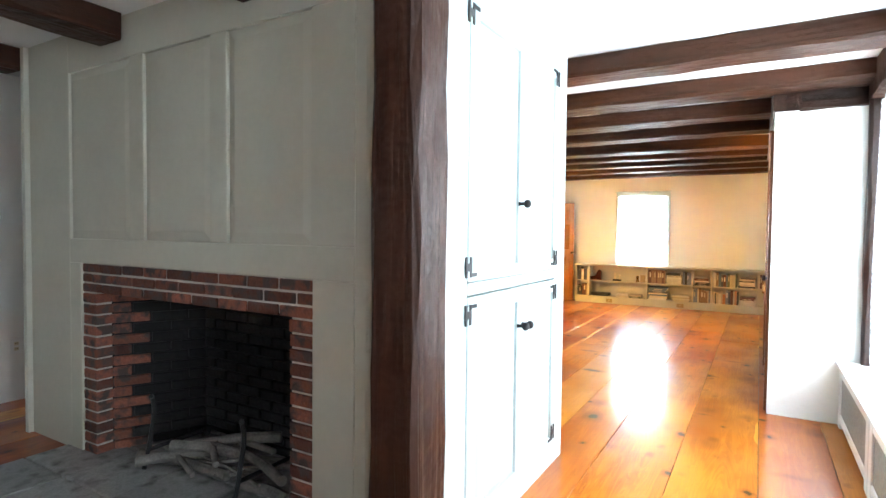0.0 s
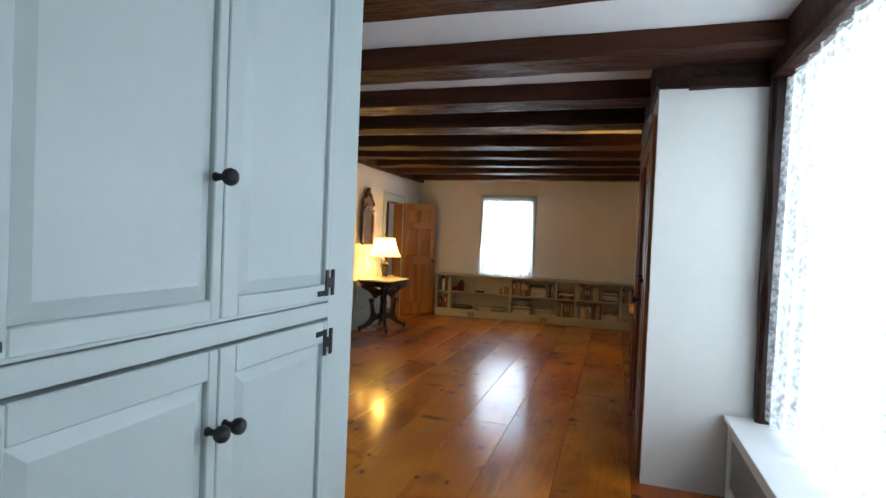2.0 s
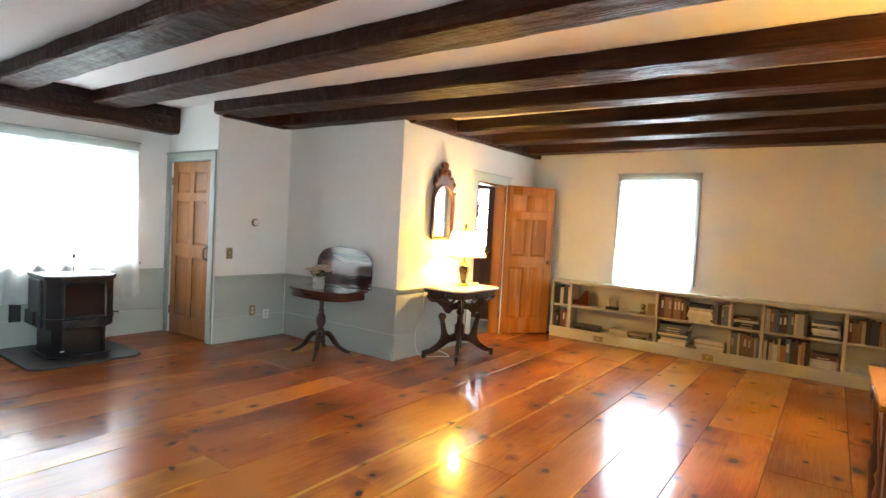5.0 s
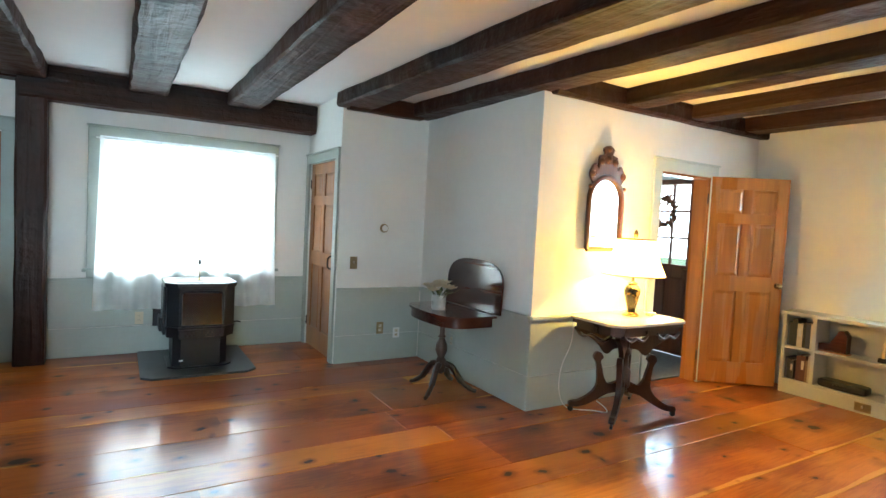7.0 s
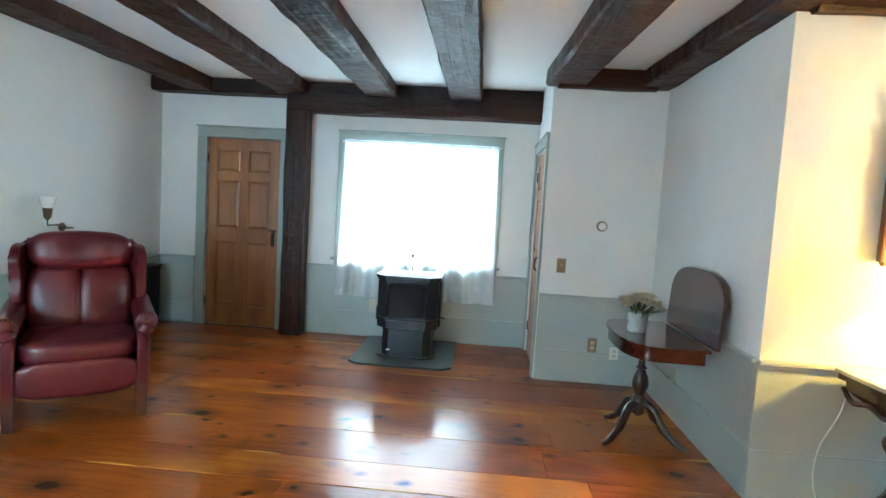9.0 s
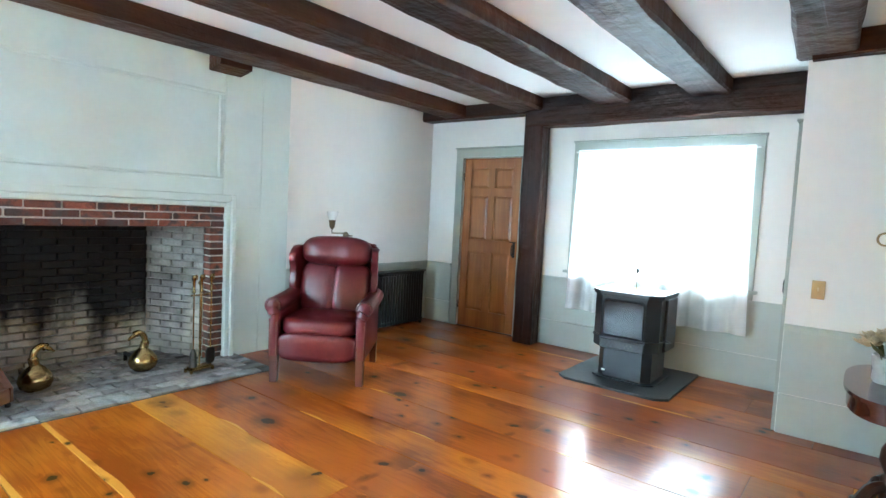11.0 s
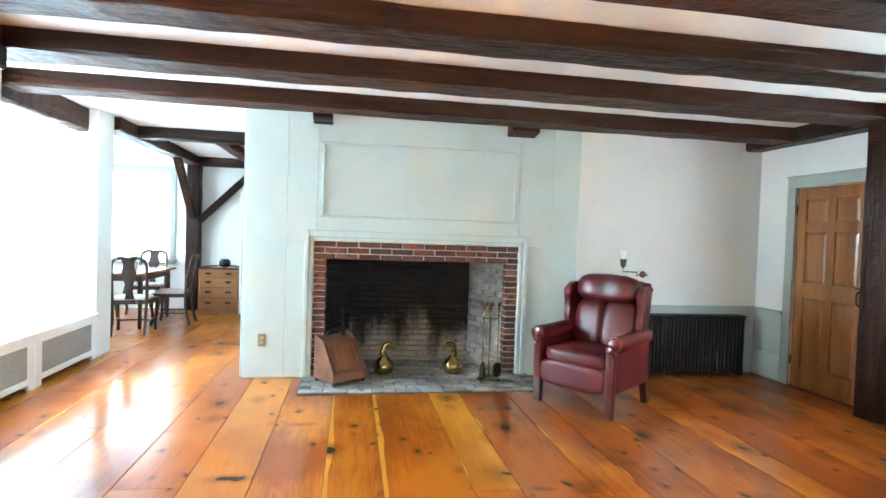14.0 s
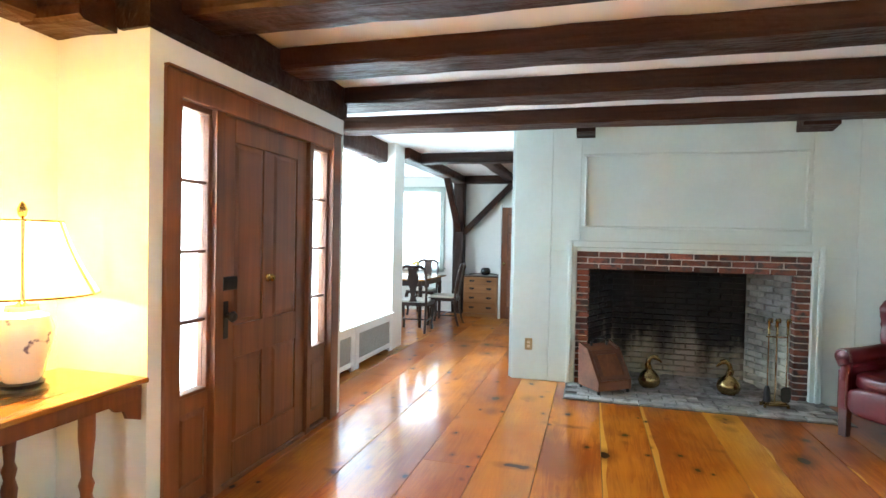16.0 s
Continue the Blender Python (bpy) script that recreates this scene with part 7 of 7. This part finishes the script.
upright(0.335, 0.6, HI, 0.19, 0.24), stack(0.61, 0.24, LO, 4)
# ornaments
cl = empty("mantel_clock", "small dark wooden clock with an arched top on the shelf", "clock", at(-2.38, 11.2, HI))
bm = bmesh.new()
prism(bm, [(-0.12, 0), (0.09, 0), (0.09, 0.16), (0.06, 0.2), (0.03, 0.2), (0.0, 0.14), (-0.04, 0.08), (-0.12, 0.07)], rot(90, "X") @ at(0, 0, -0.04), 0.08)
part("case", bm, MAHOGANY, cl)
bm = bmesh.new()
box(bm, -0.13, 0.1, -0.045, 0.045, 0.0005, 0.012)
part("plinth", bm, OAK, cl)
fg = empty("figurine", "pale abstract figurine on a black plinth", "figurine", at(-2.0, 11.2, HI))
bm = bmesh.new()
box(bm, -0.075, 0.075, -0.03, 0.03, 0, 0.035, 0.003)
part("plinth", bm, IRON, fg)
bm = bmesh.new()
lathe(bm, [(0.014, 0.035), (0.018, 0.07), (0.012, 0.1), (0.02, 0.125), (0.006, 0.16)], at(-0.045, 0, 0), 14)
lathe(bm, [(0.014, 0.035), (0.01, 0.08), (0.018, 0.11), (0.006, 0.13)], at(0.045, 0, 0), 14)
part("shapes", bm, IVORY, fg, smooth=True)
bk = empty("brass_ornament", "small brass ornament beside a framed card", "ornament", at(-1.6, 11.2, HI))
bm = bmesh.new()
lathe(bm, [(0.03, 0), (0.035, 0.02), (0.018, 0.05), (0.03, 0.08), (0.02, 0.11), (0.003, 0.12)], at(-0.03, 0, 0), 16)
part("figure", bm, BRASS, bk, smooth=True)
bm = bmesh.new()
boxm(bm, at(0.06, 0.02, 0.0655) @ rot(-6, "X"), 0.09, 0.012, 0.13, 0.002)
part("card_frame", bm, OLDBRASS, bk)
cs = empty("instrument_case", "long black leather case lying on the bottom shelf", "case", at(-2.3, 11.2, LO))
bm = bmesh.new()
puff(bm, at(0, 0, 0.0355), 0.36, 0.14, 0.07, 0.3, 14)
part("case", bm, material("black_leather", (0.02, 0.018, 0.017), 0.4, vary=0.3, scale=10), cs, smooth=True)
bm = bmesh.new()
tube(bm, smooth_curve([(-0.05, -0.072, 0.04), (-0.03, -0.09, 0.045), (0.03, -0.09, 0.045), (0.05, -0.072, 0.04)], 4), 0.005, 6)
part("handle", bm, IRON, cs)

# ---- dining room ----
ch = empty("chest_of_drawers", "golden oak chest of four drawers with dark pulls", "chest of drawers", at(0.385, -0.17, 0))
bm = bmesh.new()
box(bm, -0.3, 0.3, -0.22, 0.21, 0.06, 0.69, 0.003)
part("carcass", bm, OAK, ch)
bm = bmesh.new()
box(bm, -0.325, 0.325, -0.24, 0.24, 0.6905, 0.715, 0.005)
part("top", bm, WALNUT, ch, "dark wooden top")
bm = bmesh.new()
box(bm, -0.31, 0.31, -0.23, 0.225, 0, 0.0595, 0.004)
part("plinth", bm, OAK, ch)
for z0, z1 in ((0.08, 0.245), (0.255, 0.41), (0.42, 0.56), (0.57, 0.675)):
    bm = bmesh.new()
    box(bm, -0.28, 0.28, 0.2105, 0.226, z0, z1, 0.004)
    dr = part("drawer_front", bm, OAK, ch)
    for x in (-0.15, 0.15):
        bm = bmesh.new()
        tube(bm, smooth_curve([(x - 0.035, 0.2265, (z0 + z1) / 2 + 0.006), (x - 0.025, 0.24, (z0 + z1) / 2 - 0.012), (x + 0.025, 0.24, (z0 + z1) / 2 - 0.012), (x + 0.035, 0.2265, (z0 + z1) / 2 + 0.006)], 4), 0.004, 6)
        box(bm, x - 0.045, x + 0.045, 0.2262, 0.228, (z0 + z1) / 2 - 0.008, (z0 + z1) / 2 + 0.016)
        part("drawer_pull", bm, IRON, dr)
bm = bmesh.new()
lathe(bm, [(0.04, 0), (0.075, 0.02), (0.09, 0.06), (0.08, 0.11), (0.055, 0.13), (0.052, 0.128), (0.07, 0.1), (0.002, 0.02)], at(0.33, -0.12, 0.7155), 24)
tagged(part("black_bowl", bm, material("black_glaze", (0.012, 0.014, 0.018), 0.12, vary=0.2), smooth=True), "round glossy black pottery bowl on the chest", "bowl")
bm = bmesh.new()
tube(bm, smooth_curve([(0.1, -0.1, 0.7255), (0.2, -0.16, 0.74), (0.45, -0.16, 0.74), (0.62, -0.1, 0.7255)], 5), 0.01, 8)
tagged(part("garland", bm, IRON), "dark twig garland along the chest top", "garland")
panel_door("door_6", 0.74, 1.88, at(-0.72, 0.09, 0.01), DARK_DOOR, "open dark brown door of the dining room", SIX(1.88), handle="knob")
bm = bmesh.new()
box(bm, 0.028, 0.06, 0.06, 0.13, 0, 1.93, 0.003)
structure("jamb", bm, WHITE_PAINT, "white post beside the dark dining-room door", "jamb")

dt = empty("dining_table", "dark-legged wooden dining table by the window", "dining table", at(1.42, 0.95, 0))
bm = bmesh.new()
box(bm, -0.5, 0.5, -0.62, 0.62, 0.705, 0.73, 0.006)
part("tabletop", bm, GOLD_OAK, dt)
bm = bmesh.new()
box(bm, -0.43, 0.43, -0.55, 0.55, 0.62, 0.7045)
part("apron", bm, WALNUT, dt)
for sx in (-1, 1):
    for sy in (-1, 1):
        bm = bmesh.new()
        lathe(bm, [(0.02, 0), (0.024, 0.03), (0.026, 0.3), (0.034, 0.5), (0.026, 0.56), (0.036, 0.62)], at(sx * 0.41, sy * 0.53, 0), 16)
        part("leg", bm, WALNUT, dt, smooth=True)
SEAT = material("white_seat_fabric", (0.66, 0.64, 0.58), 0.9, vary=0.08, scale=40, bump=0.2, bump_scale=200)


def splat_chair(m):
    """A splat-back dining chair; faces local -y, its back at +y."""
    c = empty("dining_chair", "dark wooden splat-back dining chair with a pale seat", "dining chair", m, "chairs round the table")
    def cadd(name, build, mat=WALNUT):
        bm = bmesh.new()
        build(bm)
        return part(name, bm, mat, c, smooth=True)
    for sx in (-1, 1):
        cadd("back_leg", lambda bm: tube(bm, smooth_curve([(sx * 0.18, 0.26, 0), (sx * 0.18, 0.21, 0.2), (sx * 0.185, 0.2, 0.42), (sx * 0.19, 0.22, 0.65), (sx * 0.185, 0.26, 0.85), (sx * 0.165, 0.28, 0.92)], 4), 0.018, 8))
        cadd("front_leg", lambda bm: tube(bm, smooth_curve([(sx * 0.22, -0.2, 0.4), (sx * 0.235, -0.215, 0.33), (sx * 0.21, -0.2, 0.12), (sx * 0.215, -0.215, 0.02), (sx * 0.215, -0.22, 0.0)], 4), [0.03] * 6 + [0.02] * 8 + [0.024] * 3, 10))
    cadd("crest_rail", lambda bm: tube(bm, smooth_curve([(-0.185, 0.275, 0.9), (-0.1, 0.28, 0.945), (0, 0.285, 0.935), (0.1, 0.28, 0.945), (0.185, 0.275, 0.9)], 5), 0.022, 8))
    cadd("splat", lambda bm: prism(bm, [(p.x, p.y) for p in smooth_curve([(-0.055, 0.0, 0), (-0.035, 0.1, 0), (-0.05, 0.2, 0), (-0.08, 0.32, 0), (-0.06, 0.42, 0), (-0.075, 0.49, 0)], 4)] + [(p.x, p.y) for p in smooth_curve([(0.075, 0.49, 0), (0.06, 0.42, 0), (0.08, 0.32, 0), (0.05, 0.2, 0), (0.035, 0.1, 0), (0.055, 0.0, 0)], 4)], at(0, 0.205, 0.44) @ rot(80, "X"), 0.012))
    cadd("seat_frame", lambda bm: prism(bm, [(-0.19, 0.21), (-0.25, -0.22), (0.25, -0.22), (0.19, 0.21)], at(0, 0, 0.38), 0.05))
    cadd("seat", lambda bm: puff(bm, at(0, -0.01, 0.442), 0.42, 0.4, 0.05, 0.4, 12), SEAT)
    for sx in (-1, 1):
        cadd("side_stretcher", lambda bm: tube(bm, [(sx * 0.2, -0.2, 0.16), (sx * 0.18, 0.21, 0.16)], 0.01, 8))
    cadd("cross_stretcher", lambda bm: tube(bm, [(-0.19, 0, 0.16), (0.19, 0, 0.16)], 0.01, 8))
    return c


first = splat_chair(at(1.0, 1.72, 0) @ rot(8))
copy_thing(first, at(0.76, 0.98, 0) @ rot(92))
copy_thing(first, at(1.4, 0.1, 0) @ rot(180))
vs = empty("flower_vase", "pale blue vase with yellow flowers on the dining table", "vase", at(1.22, 1.1, 0.7305))
bm = bmesh.new()
lathe(bm, [(0.03, 0), (0.04, 0.03), (0.03, 0.1), (0.022, 0.13), (0.028, 0.14)], n=18)
part("vase", bm, POT, vs, smooth=True)
bm = bmesh.new()
for k in range(7):
    a = 6.283 * k / 7
    p = Vector((0.04 * math.cos(a), 0.04 * math.sin(a), 0.2 + 0.015 * (k % 3)))
    tube(bm, [(0, 0, 0.1), p], 0.002, 5)
    bmesh.ops.create_icosphere(bm, subdivisions=1, radius=0.018, matrix=Matrix.Translation(p))
part("flowers", bm, material("yellow_flower", (0.6, 0.42, 0.05), 0.7), vs)

# ---- floorboards, one object each ----
rnd = random.Random(11)
SEAMS = (-5.94, -5.58, -5.2, -4.8, -4.37, -4.14, -3.65, -3.28, -3.02, -2.605, -2.345, -1.87, -1.55, -1.175, -0.83, -0.49, -0.08, 0.34, 0.72, 1.1, 1.5, 1.86, 2.2, 2.5)
BUTTS = {-2.605: (6.23,), -0.83: (6.04,), -4.37: (8.1,), -1.55: (7.2,), -3.65: (7.6, 3.2), -0.49: (1.6, 8.9)}
# Red western boards: partly their own tone, partly the dimmer light there in colour.
TONES = {-2.605: FLOORING_PALE, -1.175: FLOORING_PALE, -1.87: FLOORING_STRIPED, -2.345: FLOORING_STRIPED, -5.94: FLOORING_RED_DIM, -5.58: FLOORING_RED_DIM, -5.2: FLOORING_RED_DIM, -4.8: FLOORING_RED_DIM, -4.14: FLOORING_RED_DIM, -3.65: FLOORING_RED_DIM, -3.02: FLOORING_RED_DIM}
for x, x1 in zip(SEAMS, SEAMS[1:]):
    cuts = BUTTS.get(x, (rnd.uniform(0.5, 3.0), rnd.uniform(6.8, 10.4)))
    ends = [-0.45, *sorted(cuts), 11.36]
    for k, (a, b) in enumerate(zip(ends, ends[1:])):
        bm = bmesh.new()
        box(bm, x - x1 + 0.0014, -0.0014, a + 0.0008, b - 0.0008, -0.03, rnd.uniform(-0.0016, 0.0), 0.0018)
        tone = TONES.get(x, FLOORING)
        if x == -2.605 and k == 1:
            tone = FLOORING
        part("floorboard", bm, tone, floor).location = (x1, 0, 0)
